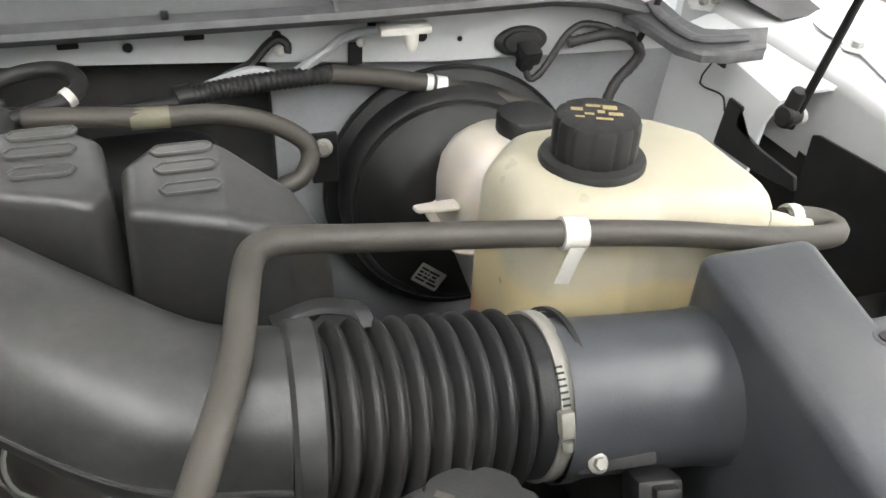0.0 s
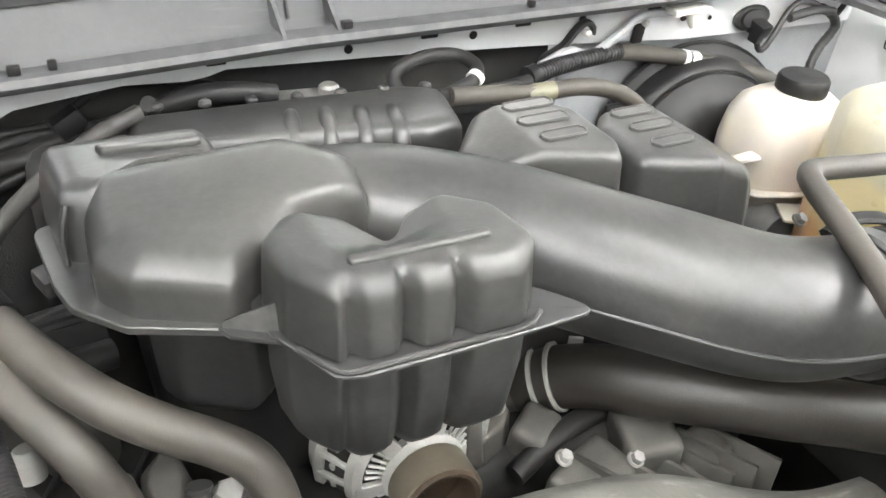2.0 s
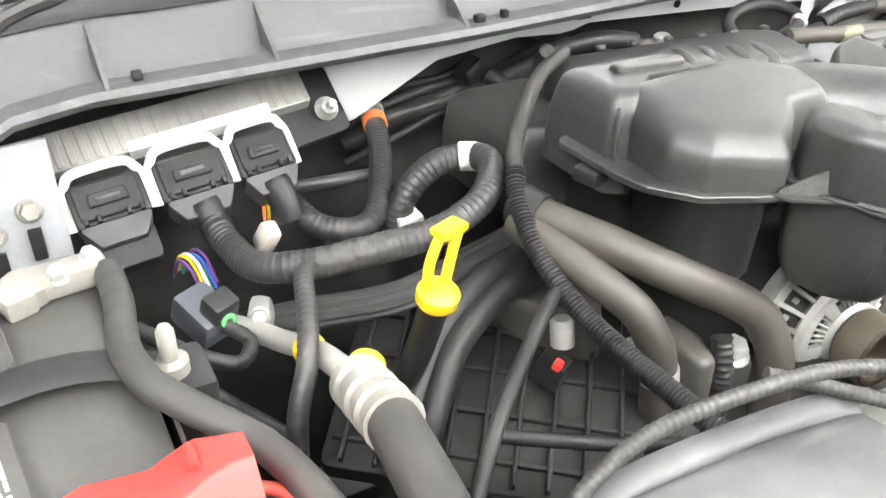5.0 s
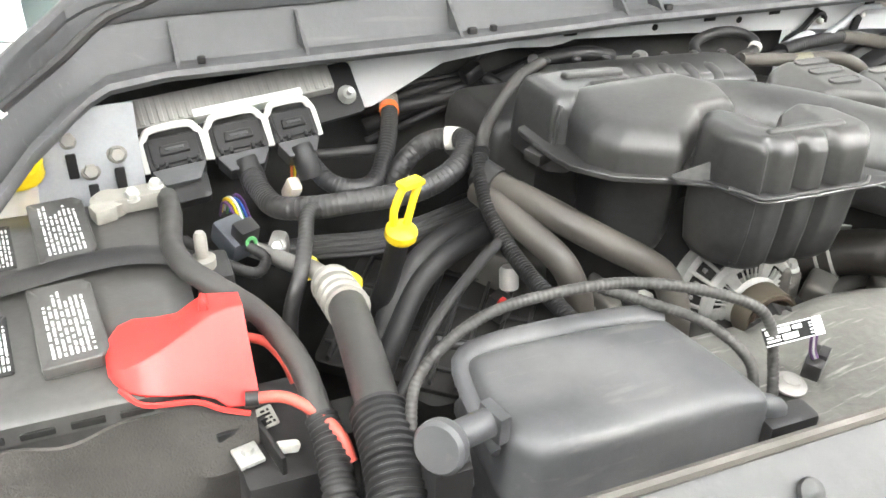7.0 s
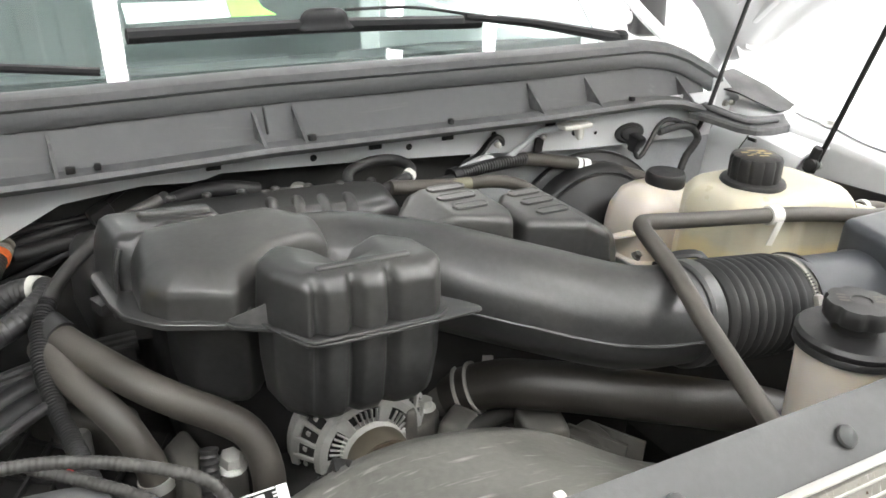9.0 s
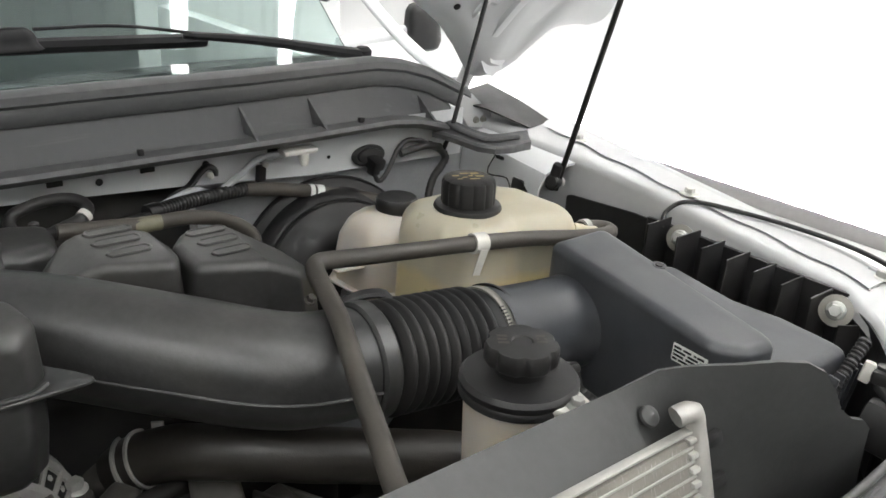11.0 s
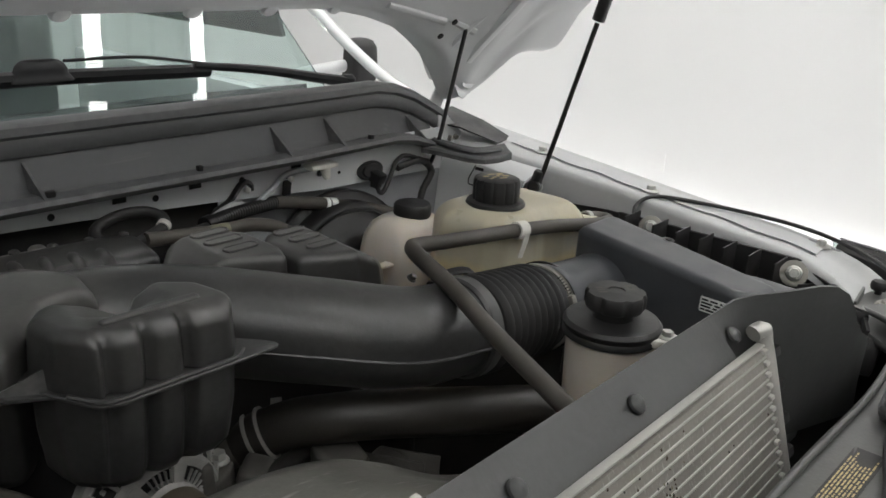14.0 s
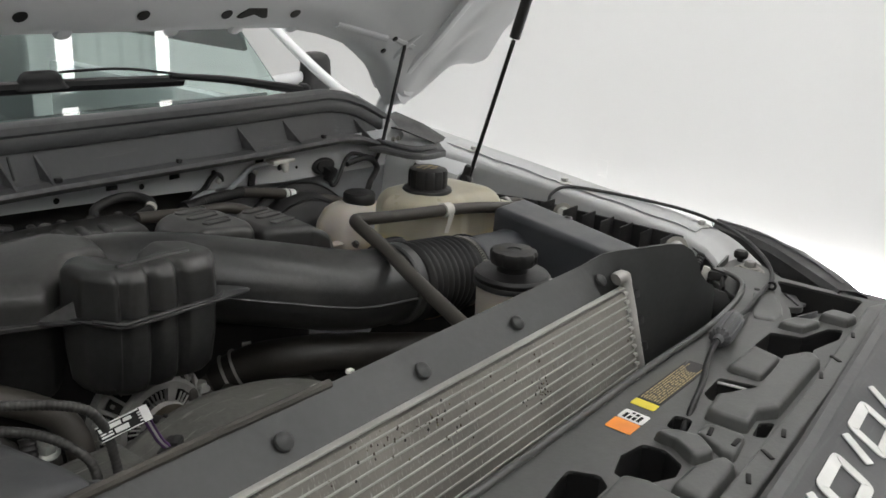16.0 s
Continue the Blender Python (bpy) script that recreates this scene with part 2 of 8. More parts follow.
def tank_material():
    """Cream plastic with coolant showing through its lower part."""
    m = HDPE.copy()
    m.name = "cream plastic stained by coolant"
    nt = m.node_tree
    b = nt.nodes["Principled BSDF"]
    old = b.inputs["Base Color"].links[0].from_socket
    tc = nt.nodes.new("ShaderNodeTexCoord")
    sp = nt.nodes.new("ShaderNodeSeparateXYZ")
    nt.links.new(tc.outputs["Object"], sp.inputs[0])
    nz = nt.nodes.new("ShaderNodeTexNoise")
    nz.inputs["Scale"].default_value = 22
    nt.links.new(tc.outputs["Object"], nz.inputs[0])
    ad = nt.nodes.new("ShaderNodeMath")
    ad.operation = "MULTIPLY_ADD"
    ad.inputs[1].default_value = 0.03
    nt.links.new(nz.outputs["Fac"], ad.inputs[0])
    nt.links.new(sp.outputs["Z"], ad.inputs[2])
    for lo, hi, col in ((0.165, 0.15, (0.60, 0.50, 0.27)), (0.105, 0.075, (0.62, 0.30, 0.13))):
        mr = nt.nodes.new("ShaderNodeMapRange")
        mr.inputs[1].default_value, mr.inputs[2].default_value = hi, lo
        mr.inputs[3].default_value, mr.inputs[4].default_value = 0.75, 0.0
        nt.links.new(ad.outputs[0], mr.inputs[0])
        mx = nt.nodes.new("ShaderNodeMix")
        mx.data_type = "RGBA"
        nt.links.new(mr.outputs[0], mx.inputs[0])
        nt.links.new(old, mx.inputs[6])
        mx.inputs[7].default_value = (*col, 1)
        old = mx.outputs[2]
    nt.links.new(old, b.inputs["Base Color"])
    return m


TANK = tank_material()

# ---- shape helpers ----
ORIGIN = {}
LAID = {}


def laid(old, size, new_place):
    """A placement that brings the point old of a drawing to new_place, stretched by size about it."""
    return Matrix.Translation(Vector(new_place)) @ Matrix.Diagonal((*size, 1.0)) @ Matrix.Translation(-Vector(old))


def moved(x, y, z):
    return Matrix.Translation((x, y, z))


def link(name, bm, material, at=(0, 0, 0), parent=None, sharp=38):
    at = Vector(at)
    bmesh.ops.recalc_face_normals(bm, faces=bm.faces)
    me = bpy.data.meshes.new(name)
    if at.length > 0:
        bmesh.ops.translate(bm, verts=bm.verts, vec=-at)
    bm.to_mesh(me)
    bm.free()
    for p in me.polygons:
        p.use_smooth = True
    me.set_sharp_from_angle(angle=radians(sharp))
    me.materials.append(material)
    ob = new(name, me)
    ORIGIN[ob] = at
    if parent:
        ob.parent = parent
    else:
        ob.location = at
    return ob


def thing(name, at, label, category, group="", kind="", lay=None):
    """An Empty at the base of a thing, to hold its parts; lay sets its drawing into the place."""
    ob = new(name)
    ob.empty_display_size = 0.02
    if lay is not None:
        LAID[ob] = lay
        at = lay @ Vector(at)
    ob.location = at
    ORIGIN[ob] = Vector(at)
    return tagged(ob, label, category, group, kind)


def part(name, bm, material, parent, label="", sharp=38):
    lay = LAID.get(parent)
    if lay is not None:
        bmesh.ops.transform(bm, matrix=lay, verts=bm.verts)
    ob = link(name, bm, material, ORIGIN[parent], parent, sharp)
    if lay is not None:
        LAID[ob] = lay
    if label:
        ob["label"] = label
    return ob


def solo(name, bm, material, at, label, category, group="", kind="", sharp=38):
    """A thing of one mesh."""
    return tagged(link(name, bm, material, at, None, sharp), label, category, group, kind)


def merge(*bms):
    out = bms[0]
    for b in bms[1:]:
        me = bpy.data.meshes.new("tmp")
        b.to_mesh(me)
        b.free()
        out.from_mesh(me)
        bpy.data.meshes.remove(me)
    return out


def skin(rings, cap=(True, True), closed=True):
    """A surface through rings of equal length."""
    bm = bmesh.new()
    vs = [[bm.verts.new(p) for p in ring] for ring in rings]
    n = len(rings[0])
    for a, b in zip(vs, vs[1:]):
        for i in range(n if closed else n - 1):
            j = (i + 1) % n
            try:
                bm.faces.new((a[i], a[j], b[j], b[i]))
            except ValueError:
                pass
    for want, ring in ((cap[0], vs[0]), (cap[1], vs[-1])):
        if want:
            bm.faces.new(ring)
    return bm


def spline(pts, step):
    """Even points on a smooth curve through pts."""
    p = [Vector(q) for q in pts]
    p = [p[0] * 2 - p[1]] + p + [p[-1] * 2 - p[-2]]
    fine = []
    for i in range(1, len(p) - 2):
        a, b, c, d = p[i - 1:i + 3]
        for k in range(16):
            t = k / 16
            fine.append(0.5 * ((2 * b) + (c - a) * t + (2 * a - 5 * b + 4 * c - d) * t * t + (3 * b - a - 3 * c + d) * t ** 3))
    fine.append(p[-2])
    out, left = [fine[0]], step
    for a, b in zip(fine, fine[1:]):
        seg = (b - a).length
        while seg >= left and seg > 0:
            a = a.lerp(b, left / seg)
            out.append(a)
            seg = (b - a).length
            left = step
        left -= seg
    if (out[-1] - fine[-1]).length > step * 0.3:
        out.append(fine[-1])
    return out


def sweep(pts, r, seg=14, step=0.006, rfun=None, cap=(True, True), flat=1.0, up=(0, 0, 1)):
    """A hose along pts. rfun(s, length) scales the radius; flat squeezes it towards up."""
    path = spline(pts, step)
    rings, s = [], 0.0
    total = sum((b - a).length for a, b in zip(path, path[1:]))
    side = None
    for i, p in enumerate(path):
        d = (path[min(i + 1, len(path) - 1)] - path[max(i - 1, 0)]).normalized()
        if side is None:
            side = d.cross(Vector(up))
            if side.length < 0.05:
                side = d.cross(Vector((1, 0.1, 0)))
        side = (side - d * side.dot(d)).normalized()
        v = side.cross(d)
        if i:
            s += (p - path[i - 1]).length
        k = r * (rfun(s, total) if rfun else 1.0)
        rings.append([p + side * (k * math.cos(a)) + v * (k * flat * math.sin(a)) for a in (2 * math.pi * j / seg for j in range(seg))])
    return skin(rings, cap)


def alongside(pts, r, turn, step=0.01):
    """A line on the skin of a hose along pts, at an angle from its upper side towards its right."""
    path = spline(pts, step)
    out = []
    for i, p in enumerate(path):
        d = (path[min(i + 1, len(path) - 1)] - path[max(i - 1, 0)]).normalized()
        s = d.cross(Vector((0, 0, 1))).normalized()
        v = s.cross(d)
        out.append(p + (v * math.cos(radians(turn)) + s * math.sin(radians(turn))) * r)
    return out


def inside(poly, x, y):
    hit = False
    for i in range(len(poly)):
        (xa, ya), (xb, yb) = poly[i - 1], poly[i]
        if (ya > y) != (yb > y) and x < (xb - xa) * (y - ya) / (yb - ya) + xa:
            hit = not hit
    return hit


def ribbed(pitch, depth):
    return lambda s, n: 1.0 + depth * (1.0 if (s / pitch) % 1.0 < 0.5 else -1.0)


def wrapped(pitch, depth):
    return lambda s, n: 1.0 + depth * (((s / pitch) % 1.0) - 0.5)


def lathe(profile, at, axis=(0, 0, 1), seg=36, wave=None, cap=(True, True)):
    """Turns (radius, height) pairs about an axis. wave(angle, index) scales the radius."""
    q = Vector(axis).normalized().to_track_quat("Z", "Y")
    rings = []
    for i, (r, h) in enumerate(profile):
        rings.append([Vector(at) + q @ Vector((r * (wave(a, i) if wave else 1) * math.cos(a), r * (wave(a, i) if wave else 1) * math.sin(a), h))
                      for a in (2 * math.pi * k / seg for k in range(seg))])
    return skin(rings, cap)


def ring_of(profile, at, axis=(0, 0, 1), seg=36):
    """Turns a closed outline of (radius, height) about an axis."""
    return lathe(list(profile) + [profile[0]], at, axis, seg, cap=(False, False))


def rounded(poly, r=0.01, n=5):
    """A closed outline with its corners rounded; r may be a list."""
    out = []
    m = len(poly)
    for i in range(m):
        p, a, b = (Vector(poly[k % m]).to_2d() for k in (i, i - 1, i + 1))
        rr = r[i] if isinstance(r, (list, tuple)) else r
        da, db = (a - p), (b - p)
        la, lb = da.length, db.length
        da.normalize(), db.normalize()
        half = math.acos(max(-1, min(1, da.dot(db)))) / 2
        cut = min(rr / max(math.tan(half), 0.05), la * 0.48, lb * 0.48)
        p0, p1 = p + da * cut, p + db * cut
        for k in range(n + 1):
            t = k / n
            out.append((p0 * (1 - t) + p * t) * (1 - t) + (p * (1 - t) + p1 * t) * t)
    return out


def inset(loop, d):
    m = len(loop)
    area = sum(loop[i].x * loop[(i + 1) % m].y - loop[(i + 1) % m].x * loop[i].y for i in range(m))
    sg = 1 if area > 0 else -1
    out = []
    for i in range(m):
        t = (loop[(i + 1) % m] - loop[i - 1])
        nrm = Vector((-t.y, t.x)).normalized() * sg if t.length > 1e-9 else Vector((0, 0))
        out.append(loop[i] + nrm * d)
    return out


def dense(loop, step):
    out = []
    for i in range(len(loop)):
        a, b = loop[i], loop[(i + 1) % len(loop)]
        k = max(1, int((b - a).length / step))
        out += [a.lerp(b, j / k) for j in range(k)]
    return out


def moulded(poly, levels, r=0.012, n=5, warp=None, groove=None, step=None, fine=0):
    """A moulded box: a rounded outline carried up through levels of (z, inset)."""
    loop = rounded(poly, r, n)
    if step:
        loop = dense(loop, step)
    rings = []
    xs, ys = [p.x for p in loop], [p.y for p in loop]
    mid = Vector(((min(xs) + max(xs)) / 2, (min(ys) + max(ys)) / 2))
    hw, hh = (max(xs) - min(xs)) / 2, (max(ys) - min(ys)) / 2
    for z, d in levels:
        l2 = [Vector((mid.x + (p.x - mid.x) * (hw - d) / hw, mid.y + (p.y - mid.y) * (hh - d) / hh)) for p in loop]
        ring = []
        for i, p in enumerate(l2):
            q = Vector((p.x, p.y, z))
            if groove:
                q = groove(q, i, loop)
            ring.append(warp(q) if warp else q)
        rings.append(ring)
    if fine:
        flat = [Vector((p.x, p.y, levels[-1][0])) for p in l2]
        c = sum(flat, Vector()) / len(flat)
        for k in range(1, fine):
            rings.append([warp(p.lerp(c, k / fine * 0.97)) for p in flat])
    else:
        c = sum(rings[-1], Vector()) / len(rings[-1])
        last = rings[-1]
        for k in (0.25, 0.5, 0.75, 0.93):
            rings.append([p.lerp(c, k) for p in last])
    return skin(rings)


def soft_top(z0, z1, e, draft=0.004, n=5):
    """Levels for a box with a rounded top edge."""
    out = [(z0, 0.0), (z0 + 0.001, 0.0)]
    out += [(z0 + (z1 - e - z0) * 0.5, draft * 0.5)]
    for k in range(n + 1):
        a = math.pi / 2 * k / n
        out.append((z1 - e + e * math.sin(a), draft + e * (1 - math.cos(a))))
    return out


def box(c, s, bev=0.003, rot=(0, 0, 0), seg=2):
    """A bevelled block about c."""
    bm = bmesh.new()
    bmesh.ops.create_cube(bm, size=1)
    bmesh.ops.scale(bm, verts=bm.verts, vec=Vector(s))
    if bev > 0:
        bmesh.ops.bevel(bm, geom=bm.edges[:], offset=min(bev, min(s) * 0.45), segments=seg, affect="EDGES", profile=0.6)
    bmesh.ops.transform(bm, matrix=pose(*c, *rot), verts=bm.verts)
    return bm


def slab(poly, z0, z1, r=0.004, n=3, e=0.001):
    """A flat plate with an outline."""
    return moulded(poly, [(z0, e), (z0 + e, 0), (z1 - e, 0), (z1, e)], r, n)


def plate(poly, thick, m, r=0.004, n=3):
    """A plate drawn in its own plane and set by the pose m."""
    bm = slab(poly, 0, thick, r, n, min(0.0008, thick * 0.3))
    bmesh.ops.transform(bm, matrix=m, verts=bm.verts)
    return bm


def sheet(rows):
    """An open surface through rows of points."""
    return skin(rows, (False, False), closed=False)


def thick(bm, t):
    bmesh.ops.recalc_face_normals(bm, faces=bm.faces)
    bmesh.ops.solidify(bm, geom=bm.faces[:], thickness=t)
    return bm


def hexbolt(at, axis=(0, 0, 1), r=0.008, flange=1.7):
    """A hexagon head on a flange."""
    h = r * 1.0
    bm = lathe([(r * flange, 0), (r * flange, h * 0.15), (r * flange * 0.9, h * 0.3), (r * 1.1, h * 0.4)], at, axis, 20)
    top = Vector(at) + Vector(axis).normalized() * h * 0.35
    return merge(bm, lathe([(r, 0), (r, h * 0.75), (r * 0.85, h * 0.95)], top, axis, 6))


def frame_of(o, x, up):
    """A pose from an origin, an x direction and a rough normal."""
    x = Vector(x).normalized()
    n = Vector(up)
    n = (n - x * n.dot(x)).normalized()
    y = n.cross(x)
    m = Matrix((x, y, n)).transposed().to_4x4()
    m.translation = Vector(o)
    return m


def bars(m, w, h, rows, seed, fill=0.8, lift=0.0006, size=0.6):
    """Lines of unreadable print as thin bars on a plate of w x h about the pose m."""
    rnd = random.Random(seed)
    bm = bmesh.new()
    rh = h / rows
    for k in range(rows):
        y = h / 2 - rh * (k + 0.5)
        x = -w / 2
        end = w / 2 - rnd.random() * w * (1 - fill)
        while x < end - rh * 0.3:
            l = min(end - x, rh * rnd.uniform(0.5, 3.6))
            vs = [bm.verts.new(m @ Vector(p)) for p in ((x, y - rh * size / 2, lift), (x + l, y - rh * size / 2, lift),
                                                        (x + l, y + rh * size / 2, lift), (x, y + rh * size / 2, lift))]
            bm.faces.new(vs)
            x += l + rh * rnd.uniform(0.3, 1.1)
    return bm

# ---- the room ----
XW, XE, YS, YN, ZC = -6.0, 4.5, -6.5, 7.5, 4.3


def room():
    solo("floor", box(((XW + XE) / 2, (YS + YN) / 2, -0.05), (XE - XW + 0.6, YN - YS + 0.6, 0.1), 0), FLOORM, (0, 0, 0), "pale grey smooth concrete floor", "floor", kind="structure")
    # West, north and south walls are added, greyed to lessen the fill light.
    for nm, c, s in (("wall_east", (XE + 0.1, (YS + YN) / 2, ZC / 2), (0.2, YN - YS + 0.8, ZC)), ("wall_west", (XW - 0.1, (YS + YN) / 2, ZC / 2), (0.2, YN - YS + 0.8, ZC)),
                     ("wall_north", ((XW + XE) / 2, YN + 0.1, ZC / 2), (XE - XW, 0.2, ZC)), ("wall_south", ((XW + XE) / 2, YS - 0.1, ZC / 2), (XE - XW, 0.2, ZC))):
        solo(nm, box(c, s, 0), WALLM if nm == "wall_east" else WALL2, c, "plain white painted wall" if nm == "wall_east" else "plain added wall, greyed to cut bounce light", "wall", kind="structure")
    solo("baseboard", box((XE - 0.02, (YS + YN) / 2, 0.05), (0.04, YN - YS, 0.10), 0.004), SKIRT, (XE, 0, 0), "grey skirting board below a glowing light tape", "skirting", kind="structure")
    solo("light_tape", box((XE - 0.014, (YS + YN) / 2, 0.108), (0.018, YN - YS - 0.1, 0.014), 0.002), COVE_M, (XE, 0, 0.10), "white glowing light tape on the skirting", "light tape")
    # corrugated ceiling
    prof = []
    x = XW
    while x < XE:
        prof += [(x, 0.0), (x + 0.09, 0.0), (x + 0.11, 0.04), (x + 0.19, 0.04)]
        x += 0.21
    bm = sheet([[(px, YS, ZC + pz) for px, pz in prof], [(px, YN, ZC + pz) for px, pz in prof]])
    bm = merge(bm, box(((XW + XE) / 2, (YS + YN) / 2, ZC + 0.15), (XE - XW + 0.8, YN - YS + 0.8, 0.1), 0))
    solo("ceiling", bm, CEIL, (0, 0, ZC), "corrugated grey-green metal ceiling", "ceiling", kind="structure")
    solo("soffit", box((3.70, (YS + YN) / 2, ZC - 0.02), (1.58, YN - YS, 0.05), 0.004), WALLM, (3.70, 0, ZC), "plain white soffit above the east wall", "soffit", kind="structure")
    # The two tubes at x below -2 are unseen, added to light the bay.
    for px in (-3.0, -2.05, -0.08, 1.82, 2.75):
        lamp = thing("ceiling_light", (px, 0.5, ZC), "long white tube ceiling light", "ceiling light", "ceiling tube lights")
        part("housing", box((px, 0.5, ZC - 0.03), (0.15, 11.0, 0.05), 0.006), PAINT_I, lamp)
        part("tube", box((px, 0.5, ZC - 0.07), (0.12, 10.9, 0.035), 0.012), STRIP_M, lamp, "glowing white diffuser")


room()
solo("wall_socket", merge(box((XE - 0.003, 2.34, 0.50), (0.004, 0.075, 0.115), 0.002)), WALLM, (XE, 2.34, 0.44), "white wall socket plate", "socket")

# ---- the truck's body ----
XC = -0.245


def interp(table, x):
    if x <= table[0][0]:
        return table[0][1]
    for (a, p), (b, q) in zip(table, table[1:]):
        if x <= b:
            return p + (q - p) * (x - a) / (b - a)
    return table[-1][1]


LIP = [(-1.06, 0.60), (-1.0, 0.74), (-0.95, 0.815), (-0.86, 0.845), (-0.5, 0.852), (-0.25, 0.870), (0.2, 0.866), (0.42, 0.876), (0.52, 0.895), (0.62, 0.905)]
DROP = [(-1.06, -0.045), (-0.97, -0.02), (-0.92, 0.0), (0.42, 0.0), (0.48, -0.010), (0.54, -0.028), (0.60, -0.055), (0.66, -0.085)]


def cowl_rows(section, x0, x1, step=0.02):
    rows = []
    n = int((x1 - x0) / step)
    for i in range(n + 1):
        x = x0 + (x1 - x0) * i / n
        y, d = interp(LIP, x), interp(DROP, x)
        rows.append([(x, y + dy, z + d) for dy, z in section])
    return rows


def cowl():
    c = thing("cowl", (XC, 0.9, 1.42), "grey ribbed plastic cowl with a rubber hood seal", "cowl", lay=moved(0.0, -0.008, 0.006))
    face = [(0.014, 1.430), (0.006, 1.433), (0.001, 1.440), (0.004, 1.446), (0.022, 1.449), (0.026, 1.441), (0.040, 1.441), (0.046, 1.447), (0.062, 1.484), (0.070, 1.490)]
    part("front_panel", thick(sheet(cowl_rows(face, -1.04, 0.60)), 0.003), PLASTIC_G, c)
    seal = [(0.062, 1.488), (0.058, 1.493), (0.056, 1.506), (0.058, 1.512), (0.052, 1.517), (0.054, 1.527), (0.064, 1.533), (0.078, 1.532), (0.084, 1.524), (0.084, 1.49)]
    part("seal", skin([[Vector(p) for p in r] for r in cowl_rows(seal, -1.05, 0.64)]), PLASTIC_G, c, "grey rubber hood seal")
    for gx in (-0.843, -0.698, -0.503, -0.252, -0.196, 0.184, 0.298, 0.522):
        y, d = interp(LIP, gx), interp(DROP, gx)
        tri = [(gx, y + 0.006, 1.4465 + d), (gx, y + 0.024, 1.4485 + d), (gx, y + 0.046, 1.4475 + d), (gx, y + 0.061, 1.483 + d), (gx, y + 0.050, 1.476 + d)]
        bm = bmesh.new()
        bm.faces.new([bm.verts.new(p) for p in tri])
        part("gusset", thick(bm, 0.004), PLASTIC_G, c)
    for gx, s in ((-0.49, 1), (-0.19, 1), (-0.46, 0.7), (0.02, 0.7), (-0.82, 0.8), (0.36, 0.8)):
        y = interp(LIP, gx)
        part("clip", box((gx, y + 0.012, 1.452), (0.011 * s, 0.008, 0.008), 0.002), PLASTIC_D, c, "small black clip")
    for gx in (-0.238,):
        y = interp(LIP, gx)
        part("joint", box((gx, y + 0.054, 1.468), (0.003, 0.004, 0.036), 0.001, (-24, 0, 0)), PLASTIC_D, c, "dark panel joint")


cowl()


def windshield():
    w = thing("windshield", (XC, 1.15, 1.5), "raked green-tinted windshield reflecting ceiling lights", "windshield")
    rows = []
    for k in range(10):
        v = k / 8 - 0.125
        rows.append([(XC + u * (0.80 - 0.10 * v), 1.14 + 0.62 * v - 0.075 * (u * u) * -1.0 * (1 - 0.3 * v), 1.497 + 0.50 * v + 0.05 * math.sin(v * 3.1) - 0.012 * u * u) for u in (i / 8 - 1 for i in range(17))])
    part("pane", thick(sheet(rows), 0.005), GLASS, w).visible_shadow = False
    # White cowl edge that also paints in the bright highlight line under the glass.
    top = [(0.086, 1.522), (0.10, 1.525), (0.116, 1.518), (0.135, 1.496), (0.17, 1.470), (0.17, 1.462), (0.10, 1.510), (0.086, 1.515)]
    part("cowl_top", skin([[Vector(p) for p in r] for r in cowl_rows(top, -1.02, 0.56)]), PAINT, w, "thin white panel below the glass, also its painted highlight")


windshield()


def cab():
    c = thing("cab", (XC, 1.6, 0.9), "white painted cab with pillars and dark dashboard", "truck cab")
    part("dashboard", thick(sheet([[(XC + u * 0.80, 1.22 + 0.10 * v + 0.05 * u * u, 1.475 - 0.02 * v + 0.0 * u) for u in (i / 6 - 1 for i in range(13))] for v in (0, 1, 2.5, 4, 6)]), 0.02), DASH, c, "dark textured dashboard")
    for s in (-1, 1):
        a = [(XC + s * 0.90, 1.02, 1.46), (XC + s * 0.87, 1.17, 1.535), (XC + s * 0.82, 1.45, 1.735), (XC + s * 0.74, 1.80, 1.985), (XC + s * 0.70, 2.2, 2.06)]
        part("pillar", sweep(a, 0.014, 12, 0.03, flat=0.8), PAINT, c, "white painted windshield pillar")
        part("door_panel", box((XC + s * 0.95, 1.75, 1.03), (0.06, 1.5, 0.76), 0.02), PAINT, c)
        part("side_glass", box((XC + s * 0.86, 1.95, 1.76), (0.012, 0.9, 0.46), 0.004, (0, -s * 18, 0)), DASH, c, "dark side glass")
    part("roof", box((XC, 2.35, 2.05), (1.46, 1.1, 0.05), 0.02), PAINT, c)
    part("cab_floor", box((XC, 1.75, 0.66), (1.86, 1.5, 0.05), 0.01), DARK, c)
    part("back_panel", box((XC, 2.5, 1.35), (1.7, 0.05, 1.35), 0.01), TRIM, c, "grey cab trim")
    m = frame_of((-0.19, 1.212, 1.558), (1, 0, 0), (0, -0.65, 0.76))
    solo("sheet_of_paper", merge(plate([(-0.16, -0.004), (-0.001, 0.0), (-0.001, 0.034), (-0.16, 0.036)], 0.0008, m, 0.002), plate([(-0.15, 0.008), (-0.09, 0.010), (-0.09, 0.012), (-0.15, 0.010)], 0.0012, m, 0.0005)), PAPER, (-0.27, 1.21, 1.557), "white sheet of paper behind the windshield", "paper")
    solo("green_note", plate([(0.0, 0.0), (0.075, 0.0), (0.056, 0.016), (0.050, 0.034), (0.0, 0.034)], 0.0008, m, 0.001), LIME, (-0.16, 1.21, 1.557), "torn lime green paper note behind the windshield", "paper")


cab()


